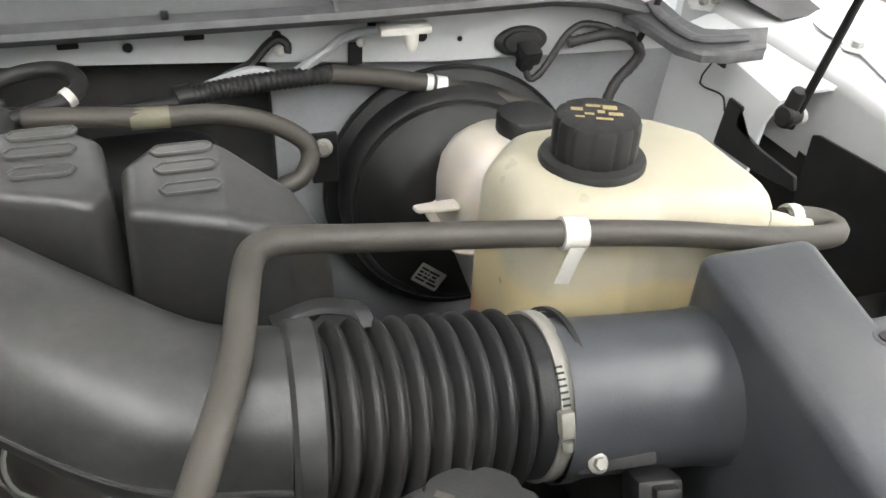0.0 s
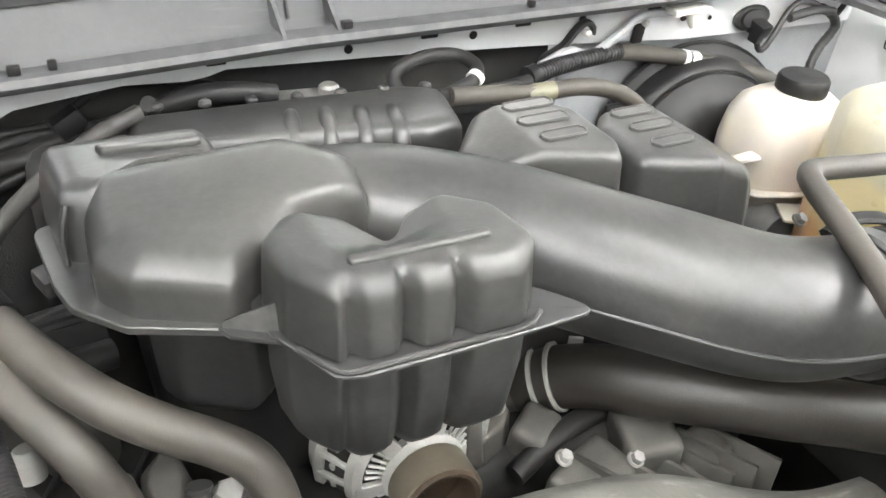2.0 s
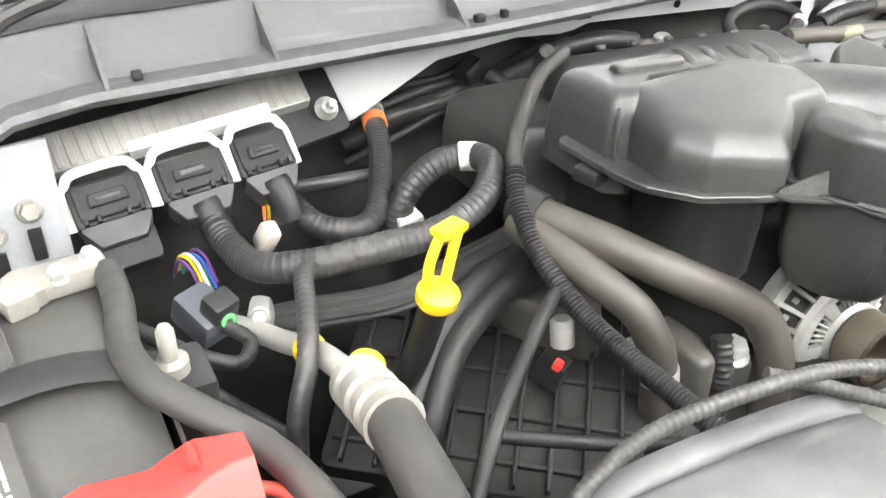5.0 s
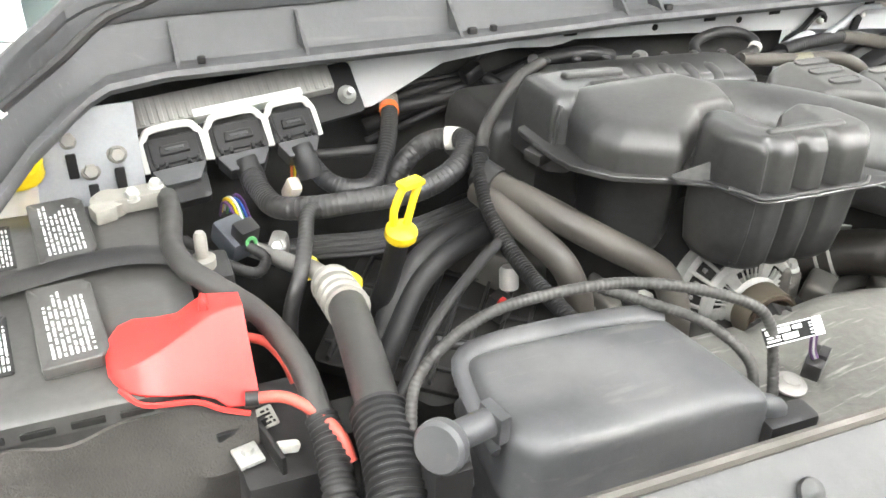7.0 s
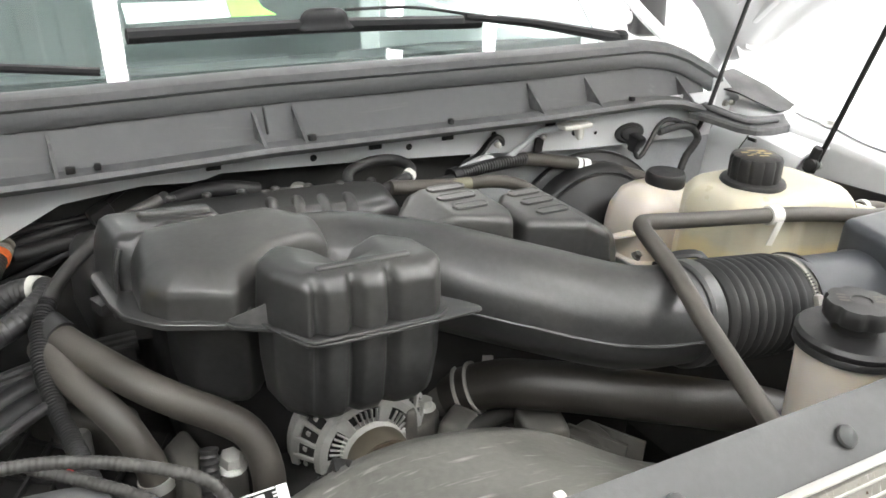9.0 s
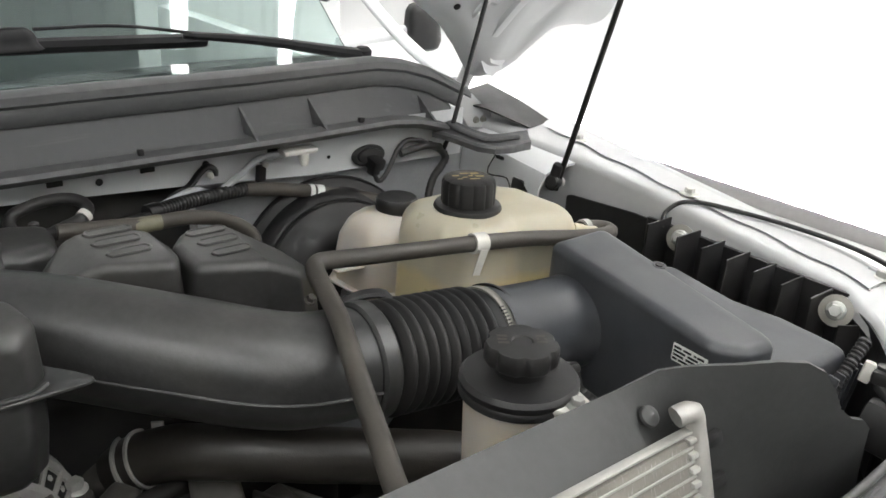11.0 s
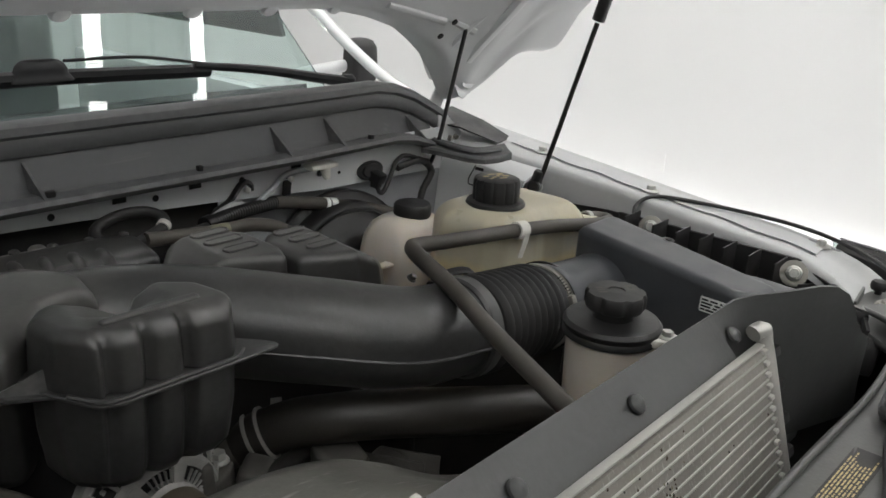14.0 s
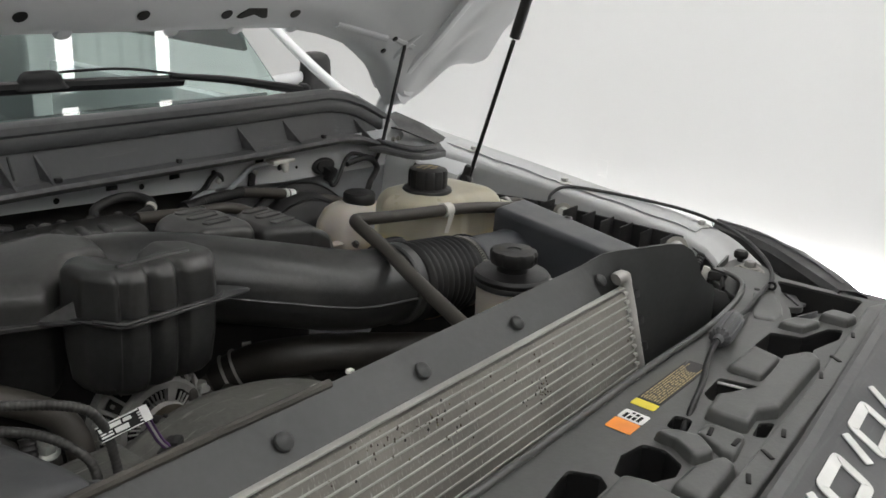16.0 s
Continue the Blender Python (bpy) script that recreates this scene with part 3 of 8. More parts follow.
def wiper():
    w = thing("wiper", (0.45, 1.08, 1.51), "black windshield wiper with long blade", "wiper", "windshield wipers")
    part("arm", sweep([(0.22, 1.14, 1.555), (0.10, 1.148, 1.572), (-0.02, 1.158, 1.572)], 0.0045, 8, 0.02, flat=0.6), WIPER, w)
    part("arm_base", sweep([(0.50, 1.083, 1.510), (0.42, 1.092, 1.524), (0.32, 1.115, 1.541), (0.20, 1.143, 1.553)], 0.012, 8, 0.02, lambda s, n: 1.15 - 0.5 * s / n, flat=0.8), WIPER, w, "black wiper arm base")
    part("blade", sweep([(-0.36, 1.160, 1.548), (-0.06, 1.160, 1.548), (0.25, 1.180, 1.536)], 0.014, 8, 0.03, flat=0.85), WIPER, w, "black rubber blade")
    part("joint", moulded([(-0.108, 1.150), (-0.100, 1.135), (-0.02, 1.135), (-0.005, 1.150), (-0.012, 1.178), (-0.095, 1.182)], soft_top(1.545, 1.576, 0.020, 0.008, 7), 0.014, 5), WIPER, w, sharp=60)
    part("pivot", lathe([(0.016, -0.05), (0.016, 0.018), (0.010, 0.024)], (0.50, 1.085, 1.50)), WIPER, w)
    v = thing("wiper", (-0.62, 1.06, 1.50), "black windshield wiper arm lying on the cowl", "wiper", "windshield wipers")
    part("arm", sweep([(-0.42, 1.035, 1.528), (-0.55, 1.05, 1.540), (-0.80, 1.12, 1.552), (-1.0, 1.16, 1.552)], 0.010, 8, 0.02, flat=0.6), WIPER, v)
    part("blade", sweep([(-0.62, 1.17, 1.540), (-0.9, 1.19, 1.548), (-1.1, 1.2, 1.55)], 0.011, 8, 0.03), WIPER, v, "black rubber blade")


wiper()


def mirror():
    m = thing("side_mirror", (0.98, 1.53, 1.3), "black side mirror with white arm", "side mirror")
    part("housing", moulded([(0.938, 1.53), (1.03, 1.51), (1.03, 1.59), (0.95, 1.59)], [(1.405, 0.016), (1.412, 0.005), (1.43, 0.0), (1.50, 0.004), (1.516, 0.012), (1.522, 0.024)], 0.022), PLASTIC_D, m)
    part("arm", sweep([(0.76, 1.58, 1.43), (0.84, 1.58, 1.44), (0.95, 1.57, 1.45)], 0.016, 10, 0.02), PAINT_I, m, "pale mirror arm")


mirror()


def zled(y):
    return 1.312 + 0.094 * y


def body():
    b = thing("truck_body", (XC, 0.5, 0.5), "white painted truck front body, open engine bay", "truck body")
    # painted flange under the cowl
    xs = [-0.66 + i * 0.02 for i in range(64)]
    low = [(-0.66, 1.34), (-0.60, 1.345), (-0.50, 1.395), (-0.40, 1.405), (-0.33, 1.400), (-0.30, 1.408), (-0.1, 1.398), (0.1, 1.385), (0.3, 1.368), (0.6, 1.36)]
    rows = [[(x, 0.924, 1.44), (x, 0.924, 1.43), (x, 0.925, (1.43 + interp(low, x)) / 2), (x, 0.927, interp(low, x)), (x, 0.955, interp(low, x) - 0.006)] for x in xs]
    part("cowl_flange", thick(sheet(rows), 0.002), PAINT_I, b, "white painted flange with punched holes")
    for hx, hz, r in ((0.286, 1.398, 0.006), (0.128, 1.412, 0.005), (0.33, 1.392, 0.003), (0.215, 1.402, 0.003), (-0.02, 1.41, 0.005), (-0.17, 1.412, 0.005)):
        part("hole", lathe([(r, 0), (r, 0.001)], (hx, 0.9225, hz), (0, -1, 0), 12), DARK, b, "dark punched hole")
    for hx in (0.045, -0.075, 0.235, -0.31):
        part("slot", box((hx, 0.922, 1.417), (0.020, 0.003, 0.008), 0.001), DARK, b, "dark slot")
    # firewall
    rows = [[(x, 0.985, 1.43), (x, 0.985, 1.30), (x, 0.99, 1.1), (x, 0.98, 0.8)] for x in (-1.15, -0.8, -0.4, -0.1, 0.12)]
    part("firewall", thick(sheet(rows), 0.01), FIREWALL, b, "dark felt covered firewall")
    rows = [[(x, 0.955 + 0.0 * x, 1.37), (x, 0.952, 1.33), (x, 0.95, 1.1), (x, 0.95, 0.8)] for x in (0.12, 0.2, 0.35, 0.5, 0.64)]
    part("firewall_panel", thick(sheet(rows), 0.006), BODY_G, b, "grey painted firewall metal")
    for s in (1, -1):
        def X(x):
            return x if s > 0 else 2 * XC - x
        ys = [0.06, 0.10, 0.13, 0.16, 0.19, 0.22, 0.26, 0.30, 0.45, 0.60, 0.75, 0.88, 1.0]
        inner = [(0.06, 0.55), (0.10, 0.555), (0.13, 0.568), (0.16, 0.612), (0.19, 0.647), (0.23, 0.68), (0.26, 0.70), (0.6, 0.715), (0.80, 0.70), (1.0, 0.66)]
        outer = [(0.06, 0.625), (0.10, 0.675), (0.16, 0.74), (0.22, 0.785), (0.30, 0.80), (1.0, 0.83)]
        rows = []
        for y in ys:
            xi, xo, z = interp(inner, y), interp(outer, y), zled(y)
            rows.append([(X(xi - 0.002), y, z - (0.024 if y < 0.28 else 0.11)), (X(xi), y, z - 0.014), (X(xi + 0.004), y, z - 0.005), (X(xi + 0.012), y, z), (X((xi + xo) / 2), y, z + 0.001), (X(xo - 0.02), y, z + 0.002), (X(xo - 0.012), y, z + 0.006), (X(xo - 0.004), y, z + 0.006),
                         (X(xo + 0.008), y, z - 0.004), (X(xo + 0.03), y, z - 0.04), (X(xo + 0.05), y, z - 0.10), (X(xo + 0.06), y, z - 0.20), (X(xo + 0.06), y, z - 0.45)])
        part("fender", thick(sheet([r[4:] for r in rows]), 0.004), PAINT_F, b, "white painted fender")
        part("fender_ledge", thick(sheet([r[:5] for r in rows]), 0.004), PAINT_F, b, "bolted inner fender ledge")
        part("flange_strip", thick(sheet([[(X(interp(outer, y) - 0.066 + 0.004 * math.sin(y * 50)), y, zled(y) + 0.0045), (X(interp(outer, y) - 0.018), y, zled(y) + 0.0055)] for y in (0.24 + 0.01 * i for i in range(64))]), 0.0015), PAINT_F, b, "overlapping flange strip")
        # inner wheel house
        rows = [[(X(0.705), y, zled(y) - 0.10), (X(0.70), y, 1.15), (X(0.66), y, 1.0), (X(0.55), y, 0.90), (X(0.46), y, 0.80), (X(0.45), y, 0.45)] for y in (-0.02, 0.4, 0.7, 1.06)]
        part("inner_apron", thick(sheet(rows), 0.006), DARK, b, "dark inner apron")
        rows = [[(X(x), y, zled(y) - 0.008 + dz) for x, dz in ((0.605, -0.26), (0.612, -0.13), (0.622, -0.035), (0.636, -0.012), (0.66, -0.004), (0.712, -0.002))] for y in (0.748, 0.765, 0.80, 0.86, 0.945)]
        part("strut_apron", thick(sheet(rows), 0.004), PAINT_I, b, "white painted apron corner")
        edge = [(0.520, 0.905), (0.528, 0.864), (0.530, 0.80), (0.545, 0.775), (0.573, 0.766), (0.616, 0.768)]
        back = [(0.577, 0.935), (0.573, 0.905), (0.566, 0.85), (0.572, 0.82), (0.592, 0.812), (0.645, 0.808)]
        rows = [[(X(x), y, 1.403) for x, y in edge], [(X(x), y, 1.411) for x, y in edge], [(X(x + 0.003), y + 0.002, 1.415) for x, y in edge],
                [(X(x), y, 1.417) for x, y in ((x * 0.5 + u * 0.5, y * 0.5 + v * 0.5) for (x, y), (u, v) in zip(edge, back))], [(X(x), y, 1.422) for x, y in back], [(X(x + 0.012), y + 0.015, 1.40) for x, y in back]]
        part("corner_seal", thick(sheet(rows), 0.003), PLASTIC_G, b, "grey rubber corner seal", sharp=30)
        part("seal_lip", sweep([(X(0.556), 0.905, 1.422), (X(0.548), 0.866, 1.421), (X(0.548), 0.81, 1.42), (X(0.562), 0.794, 1.42), (X(0.606), 0.79, 1.42)], 0.007, 10, 0.008, flat=0.6), PLASTIC_G, b, "raised lip of the corner seal")
        m = frame_of((X(0.606), 0, 0), (0, -s, 0), (-s, 0, 0.0))
        arm = [(0.79, 1.352), (0.765, 1.352), (0.768, 1.330), (0.72, 1.322), (0.66, 1.322), (0.655, 1.308), (0.72, 1.296), (0.80, 1.29)]
        part("apron_bracket", plate([(-s * y, z) for y, z in arm], 0.004, m, 0.003), PLASTIC_D, b, "black bracket on the apron")
        part("seam", sweep([(X(0.6235), 0.856, 1.373), (X(0.612), 0.863, 1.338), (X(0.612), 0.816, 1.342), (X(0.608), 0.80, 1.33)], 0.0012, 6, 0.01), DARK, b, "dark panel seam")
        part("slot", box((X(0.622), 0.845, 1.368), (0.004, 0.018, 0.006), 0.001), DARK, b, "dark slot")
        part("hinge_pocket", thick(sheet([[(X(0.62), 1.0, 1.44), (X(0.66), 0.93, 1.43), (X(0.72), 0.88, 1.40)], [(X(0.74), 1.02, 1.45), (X(0.76), 0.95, 1.43), (X(0.80), 0.90, 1.395)]]), 0.003), PLASTIC_D, b, "dark hinge pocket")
    for (bx, by, bz) in ((0.755, 0.552, 1.364), (0.77, 0.248, 1.337), (0.765, 0.80, 1.389)):
        part("bolt", hexbolt((bx, by, zled(by) + 0.003), (0, 0, 1), 0.008, 2.0), STEEL, b, "zinc bolt")
    # The apron's white paint is greyed here; its shade is in the colour.
    part("left_apron", thick(sheet([[(x, 0.835 - 0.12 * max(0, -0.93 - x), z) for z in (1.425, 1.37, 1.28, 1.1)] for x in (-1.16, -1.08, -1.0, -0.95, -0.90)]), 0.004), BODY_G, b, "white apron behind the battery, greyed for its shade")
    for bx, bz in ((-0.972, 1.392), (-0.955, 1.352), (-0.925, 1.368)):
        part("bolt", hexbolt((bx, 0.83, bz), (0.1, -1, 0.3), 0.0085, 1.3), LEAD, b, "grey bolt")
        part("strap", box((bx, 0.825, bz - 0.03), (0.011, 0.004, 0.03), 0.002), RUBBER_B, b, "black strap below the bolt")
    # added lower front closing panels, near black to hold the bay's shade
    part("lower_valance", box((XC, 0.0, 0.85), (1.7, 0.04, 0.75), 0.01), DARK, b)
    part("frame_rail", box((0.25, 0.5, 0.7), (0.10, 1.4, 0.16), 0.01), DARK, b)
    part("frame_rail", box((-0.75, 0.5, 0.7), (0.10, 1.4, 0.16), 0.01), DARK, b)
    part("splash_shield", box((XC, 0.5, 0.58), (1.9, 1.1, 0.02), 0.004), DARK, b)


body()


def wheels():
    for s in (1, -1):
        w = thing("front_wheel", (XC + s * 0.86, 0.55, 0.0), "black truck tyre on a grey rim", "wheel", "truck wheels")
        c = (XC + s * 0.86, 0.55, 0.40)
        part("tyre", ring_of([(0.24, -0.10), (0.36, -0.12), (0.395, -0.10), (0.40, 0), (0.395, 0.10), (0.36, 0.12), (0.24, 0.10)], c, (1, 0, 0), 40), RUBBER_B, w)
        part("rim", lathe([(0.245, -0.06), (0.22, 0), (0.10, 0.02), (0.08, 0.06), (0.02, 0.065)], c, (s, 0, 0), 30), ALU, w)


wheels()


def hood():
    h = thing("hood", (XC, 1.0, 1.5), "raised white hood with pressed inner panel", "hood")
    ang = radians(48)
    o = Vector((XC, 0.985, 1.645))
    d, n = Vector((0, -math.cos(ang), math.sin(ang))), Vector((0, -math.sin(ang), -math.cos(ang)))

    def P(u, v, w):
        return o + Vector((u, 0, 0)) + d * v + n * w

    SIDE = [(0, 0.0), (0.60, 0.0), (0.75, 0.03), (0.86, 0.08), (0.915, 0.108), (0.985, 0.112), (1.085, 0.127)]
    REAR = [(0, 0.0), (0.68, 0.0), (0.76, -0.014), (0.82, -0.04), (0.86, -0.072), (0.89, -0.105), (0.91, -0.125), (0.935, -0.130), (0.957, -0.126), (0.967, -0.109), (0.975, -0.077), (0.982, -0.041), (0.994, -0.010), (1.019, 0.012), (1.053, 0.021), (1.085, 0.022)]
    half = [i / 30 for i in range(25)] + [0.82 + 0.009 * i for i in range(21)]
    US = [-u for u in reversed(half[1:])] + half

    def wide(v):
        return interp([(0.0, 1.0), (0.7, 0.98), (1.15, 0.82)], v)
    rows = []
    for k in range(16):
        q = k / 15
        rows.append([P(u * 1.088 * wide(q * 1.15), interp(REAR, abs(u) * 1.085) * (1 - q) + 1.15 * q - 0.10 * q * u * u, interp(SIDE, abs(u) * 1.085) - 0.035 - 0.04 * min(1, q * 3) * (1 - u * u) - 0.012) for u in US])
    part("outer_skin", thick(sheet(rows), 0.003), PAINT, h, "white painted outer skin")

    def inner(u, v):
        x = u * 1.085 * wide(v)
        ax = abs(x)
        w = interp(SIDE, abs(u) * 1.085)
        w += 0.018 * (1 - min(1, abs(v - 0.10) / 0.09))
        w -= 0.030 * max(0, min(1, (v - 0.22) / 0.05)) * max(0, min(1, (0.62 - ax) / 0.05))
        w -= 0.020 * max(0, 1 - v / 0.04) * max(0, min(1, (0.90 - ax) / 0.06))
        w += 0.012 * math.sin(v * 40) * max(0, min(1, (ax - 0.7) / 0.1)) * max(0, 1 - v / 0.3)
        return P(x, v + interp(REAR, abs(u) * 1.085) * (1 - v / 1.15) - 0.10 * (v / 1.15) * u * u, w)
    rows = [[inner(u, 1.14 * (k / 50) ** 1.2) for u in US] for k in range(51)]
    part("inner_panel", thick(sheet(rows), 0.003), PAINT_I, h, "pressed white inner panel")
    for hx in (-0.62, -0.42, -0.20, 0.0, 0.165, 0.325):
        part("hole", lathe([(0.011, 0), (0.011, 0.0015)], P(hx - XC, 0.075, 0.017), n, 16), DARK, h, "dark oval hole")
    ms = Matrix((Vector((1, 0, 0)), d, n)).transposed().to_4x4()
    ms.translation = P(0.225 - XC, 0.078, 0.016)
    part("slot", plate([(-0.036, -0.012), (-0.022, 0.014), (0.022, 0.014), (0.036, -0.012), (0.024, -0.014), (0.012, -0.002), (-0.012, -0.002), (-0.024, -0.014)], 0.003, ms, 0.003), DARK, h, "dark shaped slot")
    for hx in (-0.3, -0.1, 0.1, 0.24, 0.38):
        part("dimple", lathe([(0.016, 0), (0.012, 0.006), (0.004, 0.008)], P(hx - XC, 0.006, -0.014), n, 14), PAINT_I, h)
    for s in (1, -1):
        a = [P(s * x, v, interp(SIDE, x) + 0.006) for x, v in ((0.70, 0.10), (0.76, 0.07), (0.82, 0.055), (0.87, 0.05))]
        part("stiffener", sweep(a, 0.012, 8, 0.012, flat=0.7), PAINT_I, h, "pressed stiffening bead")
        a = [P(s * x, v, interp(SIDE, x) + 0.004) for x, v in ((0.90, -0.08), (0.90, 0.02), (0.905, 0.15), (0.90, 0.35), (0.86, 0.7))]
        part("edge_bead", sweep(a, 0.014, 8, 0.02, flat=0.8), PAINT_I, h, "pressed edge bead")
        part("hole", lathe([(0.007, 0), (0.007, 0.0015)], P(s * 0.93, 0.02, interp(SIDE, 0.93) + 0.003), n, 12), DARK, h, "dark round hole")
    for s in (1, -1):
        def W(x, y, z):
            return (x if s > 0 else 2 * XC - x, y, z)
        part("pressed_bead", sweep([W(0.44, 0.926, 1.668), W(0.50, 0.916, 1.654), W(0.545, 0.901, 1.642), W(0.557, 0.895, 1.638)], 0.009, 10, 0.006, flat=0.8), PAINT_I, h, "pressed bead of the inner panel")
        part("seam_fold", sweep([W(0.625, 0.855, 1.655), W(0.612, 0.876, 1.633), W(0.600, 0.902, 1.604), W(0.607, 0.935, 1.582), W(0.622, 0.962, 1.566)], 0.006, 8, 0.006), PAINT_I, h, "folded seam of the corner")
        for x, y, z in ((0.572, 0.885, 1.638), (0.565, 0.911, 1.611), (0.610, 0.953, 1.575), (0.655, 0.862, 1.625)):
            part("hole", lathe([(0.006, -0.002), (0.006, 0.0015)], W(x, y, z), n, 12), DARK, h, "dark round hole")
        g = [(0.655, 1.01, 1.43), (0.665, 1.0, 1.47), (0.675, 0.985, 1.51), (0.69, 0.95, 1.56)]
        g = [(x if s > 0 else 2 * XC - x, y, z) for x, y, z in g]
        part("hinge_arm", sweep(g, 0.013, 10, 0.01, flat=0.4, up=(0, -0.5, 1)), PAINT_F, h, "grey stamped hinge arm")
        for nm, y, poly in (("corner_flap", 0.935, [(0.690, 1.600), (0.713, 1.595), (0.718, 1.582), (0.712, 1.558), (0.717, 1.527), (0.689, 1.501), (0.664, 1.509), (0.655, 1.55)]),
                            ("corner_tab", 0.945, [(0.650, 1.512), (0.690, 1.512), (0.704, 1.493), (0.690, 1.489), (0.680, 1.482), (0.663, 1.490)]),
                            ("hinge_plate", 0.955, [(0.631, 1.464), (0.660, 1.440), (0.691, 1.415), (0.695, 1.406), (0.685, 1.402), (0.687, 1.394), (0.672, 1.388), (0.64, 1.394), (0.62, 1.42), (0.618, 1.455)])):
            m = frame_of(W(0, y, 0), (s, 0, 0), (0, -1, 0))
            part(nm, plate([(x, (m.inverted() @ Vector((0, y, z))).y) for x, z in poly], 0.003, m, 0.004), PAINT_I if nm != "hinge_plate" else PAINT_F, h, "pressed white metal " + nm.replace("_", " "))
        for x, z in ((0.655, 1.405), (0.672, 1.405)):
            part("bolt", hexbolt(W(x, 0.951, z), (0, -1, 0), 0.005, 1.3), LEAD, h, "small hinge bolt")
    return P


HP = hood()


def strut():
    s = thing("gas_strut", (0.62, 0.70, 1.35), "black gas strut holding the hood up", "gas strut")
    a, m, t = Vector((0.634, 0.721, 1.345)), Vector((0.6225, 0.622, 1.665)), Vector((0.612, 0.540, 1.93))
    part("rod", sweep([a, a.lerp(m, 0.5), m], 0.0045, 10, 0.03), DARK, s)
    part("cylinder", sweep([m, m.lerp(t, 0.5), t], 0.011, 12, 0.03), PLASTIC_D, s)
    part("foot", lathe([(0.007, 0.026), (0.0085, 0.022), (0.0085, 0.0), (0.010, -0.004), (0.010, -0.018), (0.008, -0.020)], a + Vector((-0.008, -0.002, 0.022)), (m - a), 20), PLASTIC_D, s, "black ball joint")
    part("socket", lathe([(0.010, -0.011), (0.0115, -0.008), (0.0115, 0.010), (0.009, 0.013)], a + Vector((-0.007, -0.002, 0.016)), (-1, -0.35, 0.15), 20), PLASTIC_D, s)
    part("ball_stud", lathe([(0.006, 0), (0.009, 0.004), (0.009, 0.012), (0.006, 0.014)], a + Vector((0.016, 0.004, 0.010)), (-1, -0.3, 0.1), 16), STEEL, s, "zinc ball stud")


strut()

# ---- engine bay ----


def engine():
    e = thing("engine_block", (-0.2, 0.65, 0.6), "dark engine block under the intake", "engine")
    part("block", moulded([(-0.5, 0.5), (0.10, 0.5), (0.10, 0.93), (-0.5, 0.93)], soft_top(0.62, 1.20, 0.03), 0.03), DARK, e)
    part("front_cover", moulded([(-0.42, 0.44), (0.0, 0.44), (0.0, 0.52), (-0.42, 0.52)], soft_top(0.62, 1.16, 0.02), 0.02), CAST, e, "grey cast front cover")
    for x, y, z, lx, ly, lz, turn in ((-0.13, 0.475, 1.185, 0.07, 0.05, 0.05, 20), (-0.065, 0.49, 1.19, 0.05, 0.06, 0.07, -15), (-0.155, 0.53, 1.20, 0.045, 0.035, 0.05, 35), (-0.02, 0.47, 1.17, 0.06, 0.04, 0.05, 10)):
        part("boss", box((x, y, z), (lx, ly, lz), 0.010, (8, -6, turn), 3), CAST, e, "dirty cast boss")
    for k in range(6):
        part("cast_rib", box((-0.125 + 0.028 * k, 0.455, 1.19 - 0.004 * k), (0.005, 0.075, 0.05), 0.0015, (0, 8, 28)), CAST, e, "cast rib")
    for x, y, z in ((-0.15, 0.49, 1.213), (-0.095, 0.465, 1.212), (-0.05, 0.50, 1.226)):
        part("bolt", hexbolt((x, y, z), (0.1, -0.4, 1), 0.006, 1.3), CAST_E, e, "grey bolt")
    part("coolant_pipe", sweep([(-0.19, 0.50, 1.20), (-0.14, 0.515, 1.212), (-0.08, 0.53, 1.205), (-0.02, 0.53, 1.18)], 0.010, 12, 0.008), DARK, e, "dark coolant pipe")
    part("intake_manifold", moulded([(-0.44, 0.58), (0.06, 0.58), (0.06, 0.92), (-0.44, 0.92)], soft_top(1.15, 1.33, 0.03), 0.03), PLASTIC_D, e, "black plastic intake manifold")


engine()


